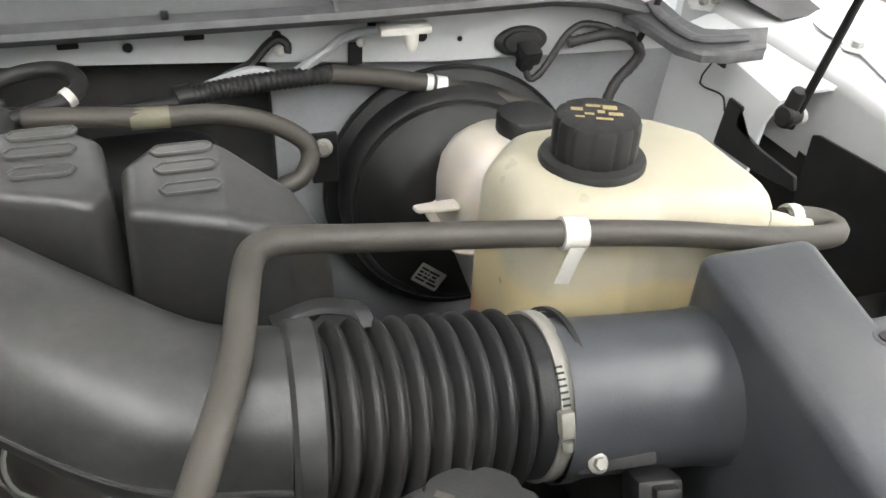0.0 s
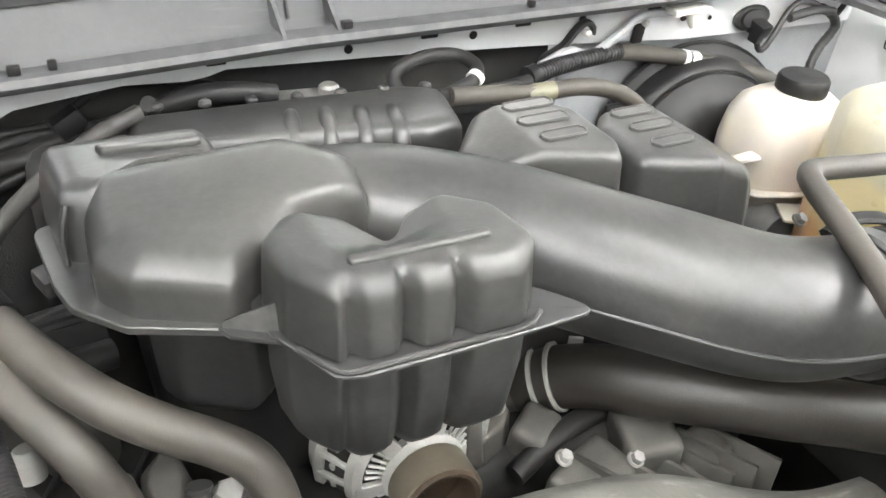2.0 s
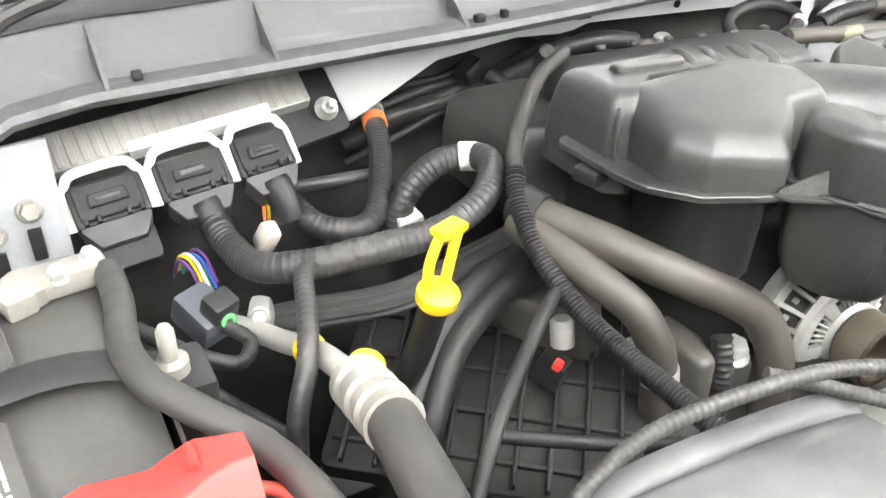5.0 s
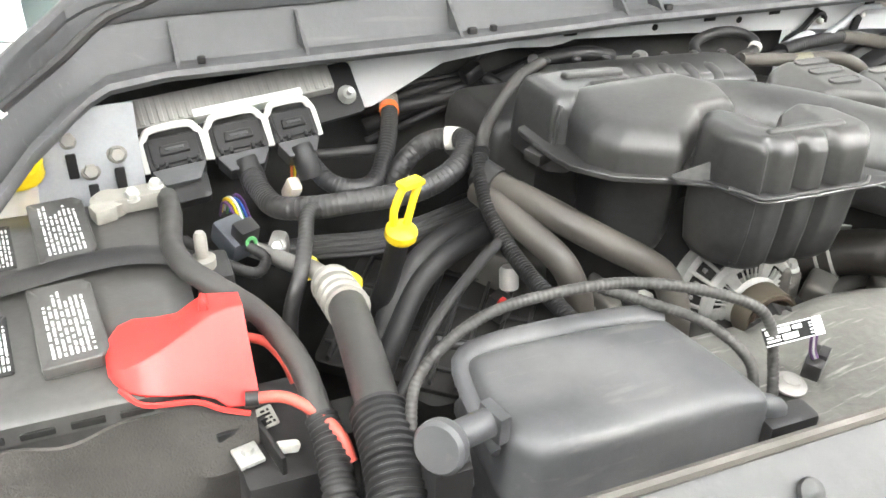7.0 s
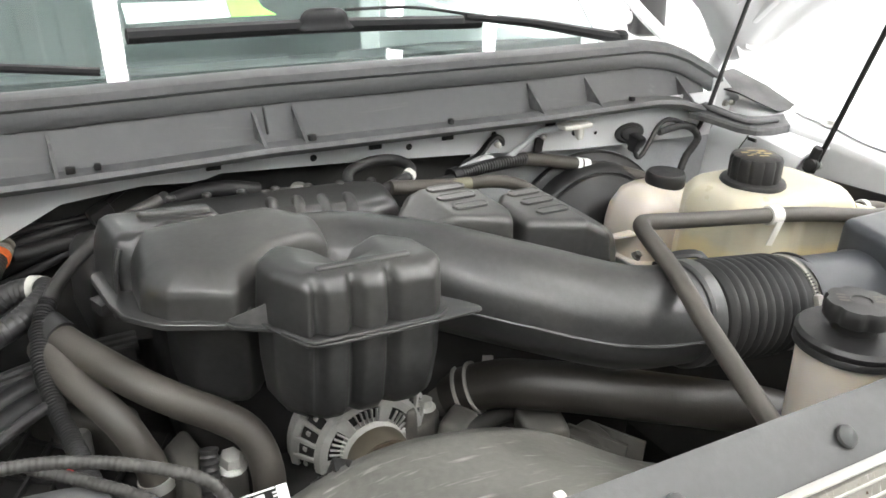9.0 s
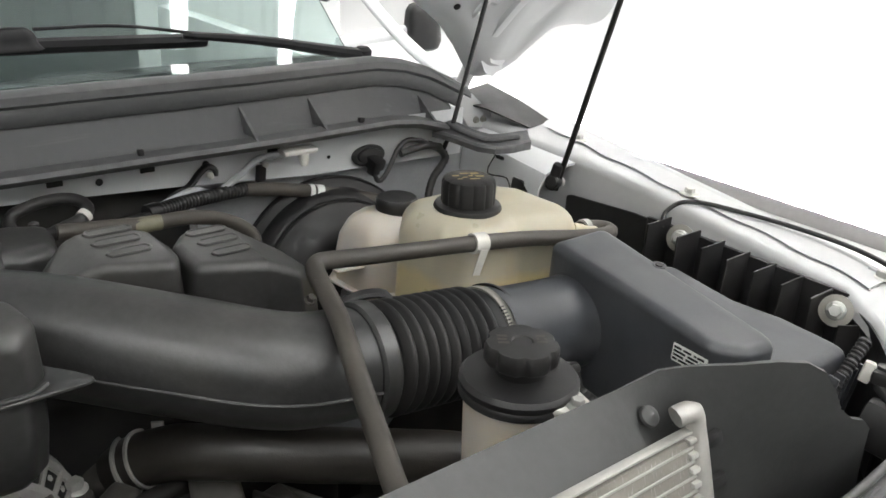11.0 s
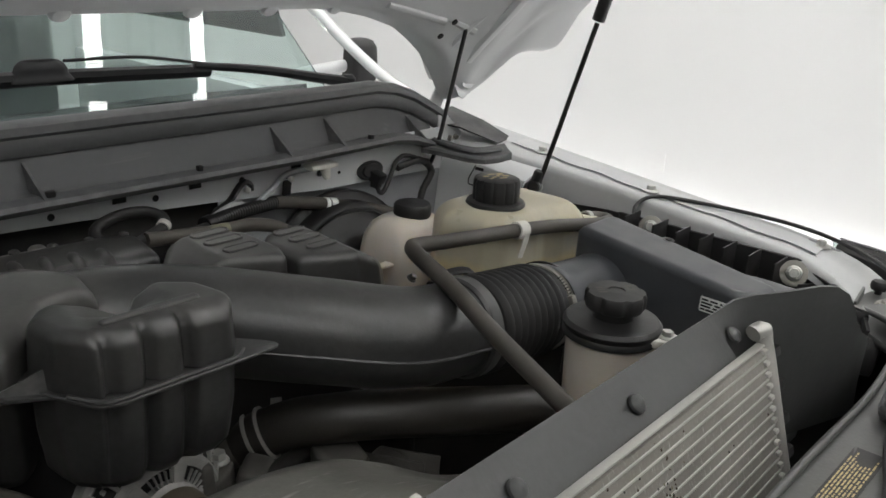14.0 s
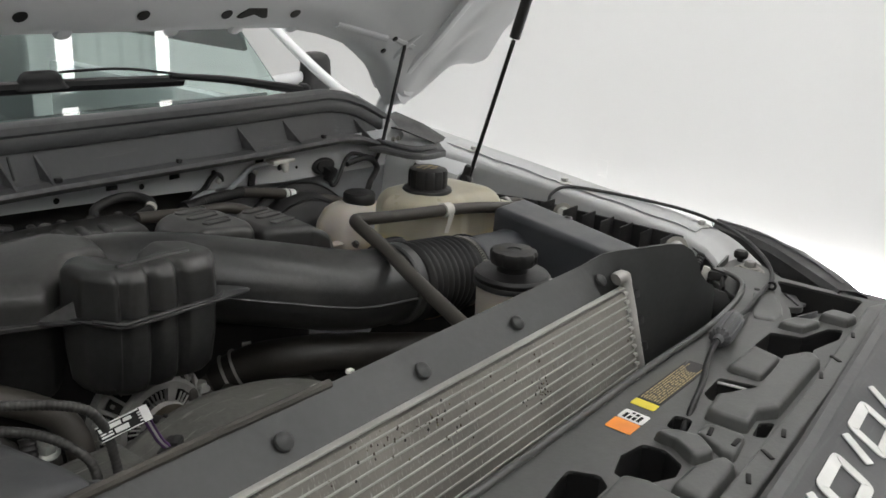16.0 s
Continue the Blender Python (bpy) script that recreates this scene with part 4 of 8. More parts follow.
def resonator():
    """The large moulded box at the engine's front corner."""
    r = thing("intake_resonator", (-0.4, 0.62, 1.28), "dusty black moulded plastic intake resonator box", "resonator", lay=laid((-0.43, 0.55, 1.39), (0.89, 1.0, 1.0), (-0.398, 0.552, 1.395)))
    poly = [(-0.510, 0.682), (-0.513, 0.592), (-0.492, 0.564), (-0.428, 0.534), (-0.404, 0.553), (-0.358, 0.590), (-0.294, 0.598), (-0.286, 0.645), (-0.335, 0.690)]

    def slope(q):
        if q.z > 1.42:
            k = min(1.0, (q.z - 1.42) / 0.02)
            q.z -= k * max(0, (0.66 - q.y)) * 0.12
            q.z += k * 0.002 * math.sin((q.x + 0.5) * 14)
        return q
    lev = [(1.392, 0.0), (1.394, 0.0), (1.412, 0.0008), (1.424, 0.0022), (1.432, 0.005), (1.439, 0.0095), (1.4435, 0.0145), (1.446, 0.020), (1.4475, 0.027), (1.448, 0.034)]
    part("upper_shell", moulded(poly, lev, [0.014, 0.014, 0.012, 0.012, 0.010, 0.020, 0.016, 0.016, 0.014], 5, slope, step=0.006, fine=8), PLASTIC, r, sharp=60)
    part("lower_shell", moulded([(x + (-0.37 - x) * 0.22, y + (0.63 - y) * 0.22) for x, y in poly], [(1.275, 0.03), (1.282, 0.012), (1.295, 0.004), (1.37, 0.0), (1.388, -0.012)], 0.03, 6), PLASTIC, r, "lower half below the seam")
    fl = [(-0.548, 0.70), (-0.540, 0.620), (-0.532, 0.592), (-0.500, 0.558), (-0.46, 0.5415), (-0.424, 0.527), (-0.400, 0.548), (-0.360, 0.584), (-0.31, 0.598), (-0.290, 0.64), (-0.32, 0.70)]
    part("seam_flange", slab(fl, 1.387, 1.3935, 0.015, 5), PLASTIC, r, "thin moulded seam flange")
    part("side_shell", moulded([(-0.538, 0.735), (-0.530, 0.646), (-0.507, 0.634), (-0.46, 0.672), (-0.385, 0.672), (-0.39, 0.725)], [(1.36, 0.0), (1.41, 0.002), (1.43, 0.006), (1.441, 0.010), (1.4465, 0.016)], 0.012, 5, step=0.01), PLASTIC, r, "stepped left shell", sharp=55)
    part("ridge", moulded([(-0.490, 0.704), (-0.486, 0.690), (-0.440, 0.684), (-0.405, 0.682), (-0.405, 0.694), (-0.445, 0.697)], soft_top(1.435, 1.4525, 0.004, 0.001, 4), 0.005, 4), PLASTIC, r, "raised ridge behind the top")
    part("ridge", sweep([(-0.5265, 0.640, 1.395), (-0.5255, 0.641, 1.42), (-0.519, 0.646, 1.437)], 0.0035, 10, 0.005, flat=0.8), PLASTIC, r)
    part("side_port", moulded([(-0.550, 0.912), (-0.539, 0.77), (-0.43, 0.75), (-0.41, 0.915)], [(1.27, 0.0), (1.32, 0.0), (1.345, 0.004), (1.358, 0.012), (1.362, 0.022)], 0.02, 5), PLASTIC, r, "side duct of the box")
    part("hose_tab", box((-0.532, 0.655, 1.378), (0.04, 0.026, 0.014), 0.004, (0, 0, 20)), PLASTIC_D, r)


resonator()


def rear_cover():
    c = thing("ribbed_intake_cover", (-0.22, 0.8, 1.33), "dusty black ribbed plastic intake cover", "engine cover", lay=moved(-0.021, 0.026, -0.017))
    poly = [(-0.395, 0.835), (-0.400, 0.772), (-0.37, 0.752), (-0.14, 0.705), (-0.10, 0.71), (-0.085, 0.79), (-0.12, 0.81)]
    part("shell", moulded(poly, soft_top(1.32, 1.425, 0.018, 0.004, 6), 0.018, 5), PLASTIC, c, sharp=60)
    for k in range(4):
        x = -0.262 + k * 0.031
        y = interp([(-0.40, 0.765), (-0.14, 0.705)], x)
        part("rib", sweep([(x, y - 0.003, 1.335), (x, y, 1.392), (x + 0.002, y + 0.010, 1.4165), (x + 0.008, y + 0.035, 1.4205), (x + 0.014, y + 0.058, 1.414)], 0.0092, 12, 0.006), PLASTIC, c, sharp=70)
    for k in range(7):
        x = -0.36 + k * 0.042
        part("boss", lathe([(0.006, 0), (0.006, 0.003), (0.0035, 0.005)], (x, interp([(-0.40, 0.838), (-0.10, 0.792)], x), 1.4225), seg=14), PLASTIC, c)
    k = thing("valve_cover_bracket", (-0.23, 0.91, 1.30), "pale cast metal bracket behind the cover", "bracket")
    part("body", moulded([(-0.287, 0.905), (-0.195, 0.893), (-0.19, 0.925), (-0.282, 0.94)], soft_top(1.30, 1.374, 0.005), 0.005), ALU_C, k)
    part("boss", lathe([(0.011, 0), (0.011, 0.010), (0.008, 0.013)], (-0.198, 0.908, 1.370), (0, 0, 1), 18), ALU_C, k)


rear_cover()


def runner(poly, top, slots, fall=9.0, lean=-9.0, east=0.009, up=-0.002):
    c = thing("runner_cover", (poly[0][0], poly[0][1], 1.30), "dusty black moulded intake runner with pressed slots", "engine cover", "intake runner covers", lay=moved(east, 0.002, up))

    def crown(y):
        return (y - 0.66) * 0.06

    def slope(q):
        if q.z > top - 0.045:
            k = min(1.0, (q.z - top + 0.045) / 0.035)
            q.z += k * (crown(q.y) - max(0.0, q.x - fall) * 0.55 - max(0.0, lean - q.x) * 0.42)
        return q
    part("shell", moulded(poly, soft_top(1.30, top, 0.012, 0.007, 6), 0.014, 5, slope, step=0.005, fine=12), PLASTIC, c, sharp=60)
    for cx, cy, l in slots:
        z = top + crown(cy) + 0.0008
        ring = [(cx - l / 2, cy), (cx - l / 2 + 0.003, cy + 0.005), (cx - l / 2 + 0.007, cy + 0.0066), (cx + l / 2 - 0.007, cy + 0.0066), (cx + l / 2 - 0.003, cy + 0.005), (cx + l / 2, cy), (cx + l / 2 - 0.003, cy - 0.005), (cx + l / 2 - 0.007, cy - 0.0066), (cx - l / 2 + 0.007, cy - 0.0066), (cx - l / 2 + 0.003, cy - 0.005), (cx - l / 2, cy)]
        part("pad", plate([(-l / 2, -0.0062), (l / 2, -0.0062), (l / 2, 0.0062), (-l / 2, 0.0062)], 0.0016, frame_of((cx, cy, z - 0.0008), (1, 0, 0), (0, -0.06, 1)), 0.005, 5), PLASTIC, c)
        part("slot_rim", sweep([(x, y, z + (y - cy) * 0.06) for x, y in ring], 0.0018, 8, 0.003), PLASTIC, c)


runner([(-0.180, 0.640), (-0.130, 0.620), (-0.058, 0.592), (-0.044, 0.622), (-0.050, 0.695), (-0.078, 0.722), (-0.150, 0.728), (-0.185, 0.69)], 1.438, [(-0.096, 0.647, 0.045), (-0.099, 0.676, 0.050), (-0.099, 0.703, 0.050)], lean=-0.128, east=0.017, up=-0.013)
runner([(-0.042, 0.600), (0.034, 0.568), (0.080, 0.574), (0.117, 0.605), (0.10, 0.655), (0.045, 0.694), (-0.02, 0.702), (-0.044, 0.67)], 1.416, [(0.014, 0.621, 0.044), (0.012, 0.651, 0.046), (0.010, 0.678, 0.046)], 0.036)


def canister():
    """The fluted canister in front of the resonator."""
    c = thing("ribbed_canister", (-0.32, 0.5, 1.32), "dusty black ribbed plastic intake canister with seam flange", "resonator", lay=laid((-0.332, 0.466, 1.3945), (1.0, 1.1, 0.93), (-0.308, 0.461, 1.402)))
    core = [(-0.403, 0.540), (-0.398, 0.505), (-0.374, 0.470), (-0.345, 0.468), (-0.30, 0.466), (-0.254, 0.464), (-0.234, 0.484), (-0.241, 0.525), (-0.268, 0.549), (-0.302, 0.540), (-0.322, 0.516), (-0.348, 0.556), (-0.380, 0.564)]
    rad = [0.014, 0.020, 0.010, 0.02, 0.02, 0.014, 0.016, 0.016, 0.012, 0.014, 0.012, 0.012, 0.014]
    flutes = [(-0.367, 0.0085), (-0.332, 0.0105), (-0.296, 0.0105)]

    def flute(q, i, loop):
        if q.y < 0.49:
            for x, d in flutes:
                q.y += d * math.exp(-((q.x - x) / 0.0058) ** 2)
        return q

    def slope(q):
        if q.z > 1.42:
            k = min(1.0, (q.z - 1.42) / 0.03)
            f = max(0.0, min(1.0, (0.488 - q.y) / 0.022))
            q.z -= k * 0.009 * f * f
            if q.y < 0.489:
                for x, d in flutes:
                    q.z -= k * 0.55 * d * math.exp(-((q.x - x) / 0.0055) ** 2) * min(1.0, (0.489 - q.y) / 0.008)
            q.z -= k * 0.013 * max(0.0, 1 - abs(q.x + 0.325) / 0.042) * max(0.0, min(1.0, (q.y - 0.498) / 0.018))
        return q
    part("upper_shell", moulded(core, soft_top(1.398, 1.456, 0.013, 0.002, 8), rad, 5, slope, flute, 0.003, 14), PLASTIC, c, sharp=60)
    low = [(x + (-0.32 - x) * 0.02, y + (0.51 - y) * 0.04) for x, y in core]
    part("lower_shell", moulded(low, [(1.285, 0.034), (1.287, 0.022), (1.293, 0.012), (1.306, 0.004), (1.345, 0.0), (1.394, -0.001)], rad, 5, None, flute, 0.003), PLASTIC, c, "lower half below the seam", sharp=60)
    part("seam_flange", slab([(-0.408, 0.548), (-0.405, 0.513), (-0.382, 0.465), (-0.365, 0.4595), (-0.32, 0.4585), (-0.246, 0.4575), (-0.199, 0.459), (-0.214, 0.480), (-0.235, 0.503), (-0.24, 0.548), (-0.34, 0.585)], 1.3925, 1.3965, 0.007, 4), PLASTIC, c, "thin moulded seam flange")
    part("seam_bead", sweep([(-0.394, 0.492, 1.3985), (-0.378, 0.4665, 1.3985), (-0.36, 0.4625, 1.3985), (-0.30, 0.4615, 1.3985), (-0.255, 0.4605, 1.3985), (-0.238, 0.470, 1.3985)], 0.0023, 8, 0.006), PLASTIC, c, "worn bead along the seam")
    part("top_bar", moulded([(-0.362, 0.4995), (-0.362, 0.4895), (-0.266, 0.4870), (-0.266, 0.497)], soft_top(1.446, 1.4595, 0.003, 0.001, 4), 0.0042, 4), PLASTIC, c)
    part("web", thick(sheet([[(-0.430, 0.531, 1.3945), (-0.412, 0.520, 1.3945), (-0.398, 0.512, 1.3945)], [(-0.429, 0.533, 1.397), (-0.412, 0.524, 1.408), (-0.396, 0.516, 1.418)]]), 0.003), PLASTIC, c, "thin moulded web")
    part("web_foot", slab([(-0.434, 0.536), (-0.428, 0.522), (-0.39, 0.500), (-0.385, 0.520)], 1.3905, 1.3945, 0.003), PLASTIC, c)


canister()


def intake():
    d = thing("intake_duct", (-0.1, 0.5, 1.3), "dusty black plastic air intake duct", "air duct", lay=moved(0.014, 0.002, 0.003))
    pts = [(-0.345, 0.666, 1.382), (-0.29, 0.657, 1.384), (-0.20, 0.598, 1.379), (-0.10, 0.51, 1.365), (-0.02, 0.45, 1.352), (0.055, 0.430, 1.348)]
    part("duct", sweep(pts, 0.056, 32, 0.008, lambda s, n: 0.98 + 0.06 * math.sin(s / n * 3.1) - 0.16 * max(0.0, 1 - s / n / 0.22) ** 1.5, flat=1.0), PLASTIC, d, sharp=70)
    part("seam", sweep(alongside(pts[1:], 0.0572, 94), 0.0019, 6, 0.01), PLASTIC, d, "moulded seam line")
    part("collar", lathe([(0.0575, 0), (0.0605, 0.003), (0.0605, 0.018), (0.0575, 0.021)], (0.045, 0.431, 1.348), (1, -0.05, -0.06)), PLASTIC, d)
    part("hose_bracket", sweep([(0.045, 0.470, 1.391), (0.075, 0.475, 1.395), (0.098, 0.462, 1.398), (0.102, 0.45, 1.39)], 0.007, 8, 0.006, flat=0.6), PLASTIC_D, d, "black hose bracket")
    part("bolt", hexbolt((0.028, 0.487, 1.398), (0.2, -0.5, 0.8), 0.005, 1.2), CAST, d)
    b = thing("bellows", (0.14, 0.42, 1.28), "black corrugated rubber intake bellows", "hose", lay=moved(0.014, -0.002, 0.002))
    prof = []
    n = 9
    for k in range(n):
        x = 0.006 + k * 0.0138
        prof += [(0.0490, x), (0.0505, x + 0.0014), (0.0580, x + 0.0034), (0.0602, x + 0.0058), (0.0602, x + 0.0068), (0.0580, x + 0.0092), (0.0505, x + 0.0112), (0.0490, x + 0.0124)]
    prof = [(0.058, 0)] + prof + [(0.055, 0.132), (0.0555, 0.165)]
    run = Vector((1, 0.01, -0.13)).normalized()
    start = Vector((0.062, 0.431, 1.348))
    part("sleeve", lathe(prof, start, run, 48), RUBBER_B, b, sharp=70)
    cl = start + run * 0.142
    part("clamp_band", ring_of([(0.0555, 0), (0.0575, 0), (0.0579, 0.0015), (0.0573, 0.003), (0.0573, 0.0075), (0.0579, 0.009), (0.0575, 0.0105), (0.0555, 0.0105)], cl, run, 48), LEAD, b, "steel worm-drive clamp")
    for k in range(7):
        a = math.radians(36 + k * 4)
        u = Vector((0.05, -math.cos(a), math.sin(a))).normalized()
        part("clamp_slot", box(cl + run * 0.0052 + u * 0.0574, (0.0055, 0.0015, 0.0015), 0.0003, (-math.degrees(a), 0, 0)), DARK, b)
    part("clamp_screw", box(cl + Vector((0.006, -0.053, 0.024)), (0.010, 0.009, 0.018), 0.003, (-25, 0, 0)), LEAD, b, "clamp screw housing")
    part("screw_head", lathe([(0.0035, 0), (0.0035, 0.006), (0.0025, 0.007)], cl + Vector((0.006, -0.058, 0.014)), (0, -0.42, -0.9), 12), LEAD, b, "clamp screw head")
    part("end_rim", ring_of([(0.0565, 0), (0.0595, 0.0), (0.0595, 0.004), (0.0565, 0.004)], cl + run * 0.0175, run, 48), RUBBER_B, b)


intake()


def air_box():
    a = thing("air_filter_box", (0.42, 0.32, 1.2), "smooth blue-black plastic air filter box", "air filter box")
    poly = [(0.349, 0.464), (0.336, 0.215), (0.362, 0.188), (0.412, 0.184), (0.450, 0.464)]

    def slope(q):
        q.z += (q.y - 0.45) * 0.10 * max(0, (q.z - 1.2) / 0.2)
        return q
    part("housing", moulded(poly, soft_top(1.18, 1.408, 0.012, 0.004, 5), [0.012, 0.03, 0.02, 0.012, 0.012], 5, slope), PLASTIC_B, a)
    part("side_body", moulded([(0.41, 0.445), (0.40, 0.168), (0.548, 0.165), (0.556, 0.25), (0.546, 0.32), (0.572, 0.445)], soft_top(1.12, 1.340, 0.014, 0.006), 0.014, 5), PLASTIC_B, a, "lower ribbed half of the box")
    part("inlet", lathe([(0.0562, 0.002), (0.0562, 0.012), (0.054, 0.022), (0.054, 0.07), (0.055, 0.11), (0.058, 0.135), (0.062, 0.15)], (0.226, 0.424, 1.332), (1, -0.05, -0.09), 40, cap=(False, True)), PLASTIC_B, a, sharp=60)
    part("pin_hole", lathe([(0.0045, 0.0008), (0.0045, 0.0019)], (0.427, 0.356, 1.3975), (0, -0.1, 1), 14), DARK, a, "dark pin hole")
    part("pin", lathe([(0.0085, 0), (0.0085, 0.0012), (0.006, 0.0014), (0.005, 0.0006)], (0.427, 0.356, 1.3975), (0, -0.1, 1), 16), PLASTIC_B, a)
    m = frame_of((0.3385, 0.240, 1.358), (-0.05, -1, 0), (-1, 0.05, 0.05))
    part("label", plate([(-0.022, -0.010), (0.022, -0.010), (0.022, 0.010), (-0.022, 0.010)], 0.0006, m, 0.002), PAPER, a, "white printed label")
    part("print", bars(m, 0.040, 0.017, 4, 3, lift=0.0012), INK, a)
    for k in range(7):
        part("fin", box((0.462 + k * 0.0135, 0.163, 1.29), (0.003, 0.012, 0.075), 0.001, (8, 0, 0)), PLASTIC_B, a)


air_box()


def apron_ribs():
    p = thing("ribbed_side_panel", (0.69, 0.35, 1.2), "black ribbed plastic panel on the inner fender", "panel")
    part("panel", box((0.702, 0.408, 1.262), (0.008, 0.35, 0.138), 0.002), PLASTIC_D, p)
    for k in range(7):
        y = 0.276 + k * 0.042 + (0.012 if k == 6 else 0.0)
        part("rib", box((0.673, y, 1.274 + 0.05 * (y - 0.37)), (0.056, 0.003, 0.122), 0.001), PLASTIC_D, p)
    # Dark sheet standing in for the shaded pocket below the ledge.
    m = frame_of((0.692, 0, 0), (0, -1, 0), (-1, 0, 0))
    part("pocket_shade", plate([(-y, z) for y, z in ((0.745, 1.19), (0.745, 1.318), (0.735, 1.322), (0.60, 1.333), (0.575, 1.333), (0.575, 1.19))], 0.004, m, 0.004), PLASTIC_D, p, "dark sheet for the shade under the fender ledge")
    # Added dark closure that paints in the black void behind the body lip.
    edge = [(0.560, 0.125), (0.575, 0.137), (0.616, 0.168), (0.650, 0.198), (0.684, 0.238), (0.700, 0.262)]
    part("void_sheet", thick(sheet([[(x + 0.010, y + 0.004, 1.322) for x, y in edge], [(x + 0.022, y + 0.006, 1.26) for x, y in edge], [(x + 0.02, y + 0.006, 1.17) for x, y in edge]]), 0.003), PLASTIC_D, p, "dark curved sheet for the void behind the lip")
    part("end_rib", box((0.668, 0.226, 1.262), (0.040, 0.003, 0.09), 0.001, (0, 0, -35)), PLASTIC_D, p)
    part("ledge", box((0.655, 0.40, 1.218), (0.09, 0.36, 0.006), 0.002), PLASTIC_D, p)
    for y, z, x in ((0.253, 1.315, 0.672), (0.511, 1.321, 0.690)):
        part("washer", lathe([(0.021, 0), (0.021, 0.0025), (0.014, 0.0035)], (x, y, z), (-1, -0.3, 0.4), 24), LEAD, p, "large grey washer")
        part("bolt", hexbolt(Vector((x, y, z)) + Vector((-0.003, -0.001, 0.0012)), (-1, -0.3, 0.4), 0.009, 1.4), STEEL, p, "zinc bolt")


apron_ribs()


def degas():
    d = thing("coolant_tank", (0.35, 0.56, 1.2), "cream translucent plastic coolant tank, partly full", "coolant tank", lay=laid((0.36, 0.56, 1.38), (0.93, 0.94, 1.0), (0.363, 0.553, 1.379)))
    poly = [(0.238, 0.64), (0.238, 0.555), (0.262, 0.525), (0.33, 0.515), (0.36, 0.522), (0.40, 0.51), (0.455, 0.505), (0.475, 0.53), (0.47, 0.64), (0.43, 0.69), (0.28, 0.69)]
    lev = [(1.20, 0.012), (1.212, 0.0), (1.30, 0.0), (1.38, 0.003)]
    for k in range(1, 7):
        a = math.pi / 2 * k / 6
        lev.append((1.38 + 0.035 * math.sin(a), 0.003 + 0.035 * (1 - math.cos(a))))
    lev.append((1.419, 0.06))
    part("tank", moulded(poly, lev, 0.022, 5, step=0.012), TANK, d, sharp=75)
    c = Vector((0.326, 0.598, 1.405))
    part("neck", lathe([(0.046, 0), (0.047, 0.012), (0.045, 0.016), (0.038, 0.018)], c), PLASTIC_D, d, "black threaded collar")
    cap = part("cap", lathe([(0.036, 0.016), (0.037, 0.020), (0.037, 0.044), (0.035, 0.049), (0.030, 0.051), (0.0, 0.051)], c, (0, 0, 1), 72, lambda a, i: 1 - 0.05 * (math.cos(12 * a) > 0.55) if i < 4 else 1.0, cap=(True, False)), PLASTIC_D, d, "black ribbed screw cap")
    m = frame_of(c + Vector((0, 0, 0.0515)), (0.93, -0.37, 0), (0, 0, 1))
    bm = bmesh.new()
    for x, y, w, h in ((-0.018, 0.004, 0.010, 0.006), (-0.004, 0.012, 0.012, 0.005), (0.010, 0.010, 0.012, 0.008), (0.014, -0.002, 0.012, 0.006), (0.004, -0.012, 0.014, 0.004), (-0.008, -0.004, 0.008, 0.004), (-0.016, -0.010, 0.008, 0.003), (0.002, 0.001, 0.006, 0.006)):
        bm.faces.new([bm.verts.new(m @ Vector(p)) for p in ((x - w / 2, y - h / 2, 0.0004), (x + w / 2, y - h / 2, 0.0004), (x + w / 2, y + h / 2, 0.0004), (x - w / 2, y + h / 2, 0.0004))])
    part("cap_print", bm, INK_G, cap, "worn gold warning print")
    part("hose_stub", sweep([(0.455, 0.52, 1.385), (0.48, 0.515, 1.378), (0.495, 0.512, 1.375)], 0.009, 10, 0.006), HDPE, d)


degas()


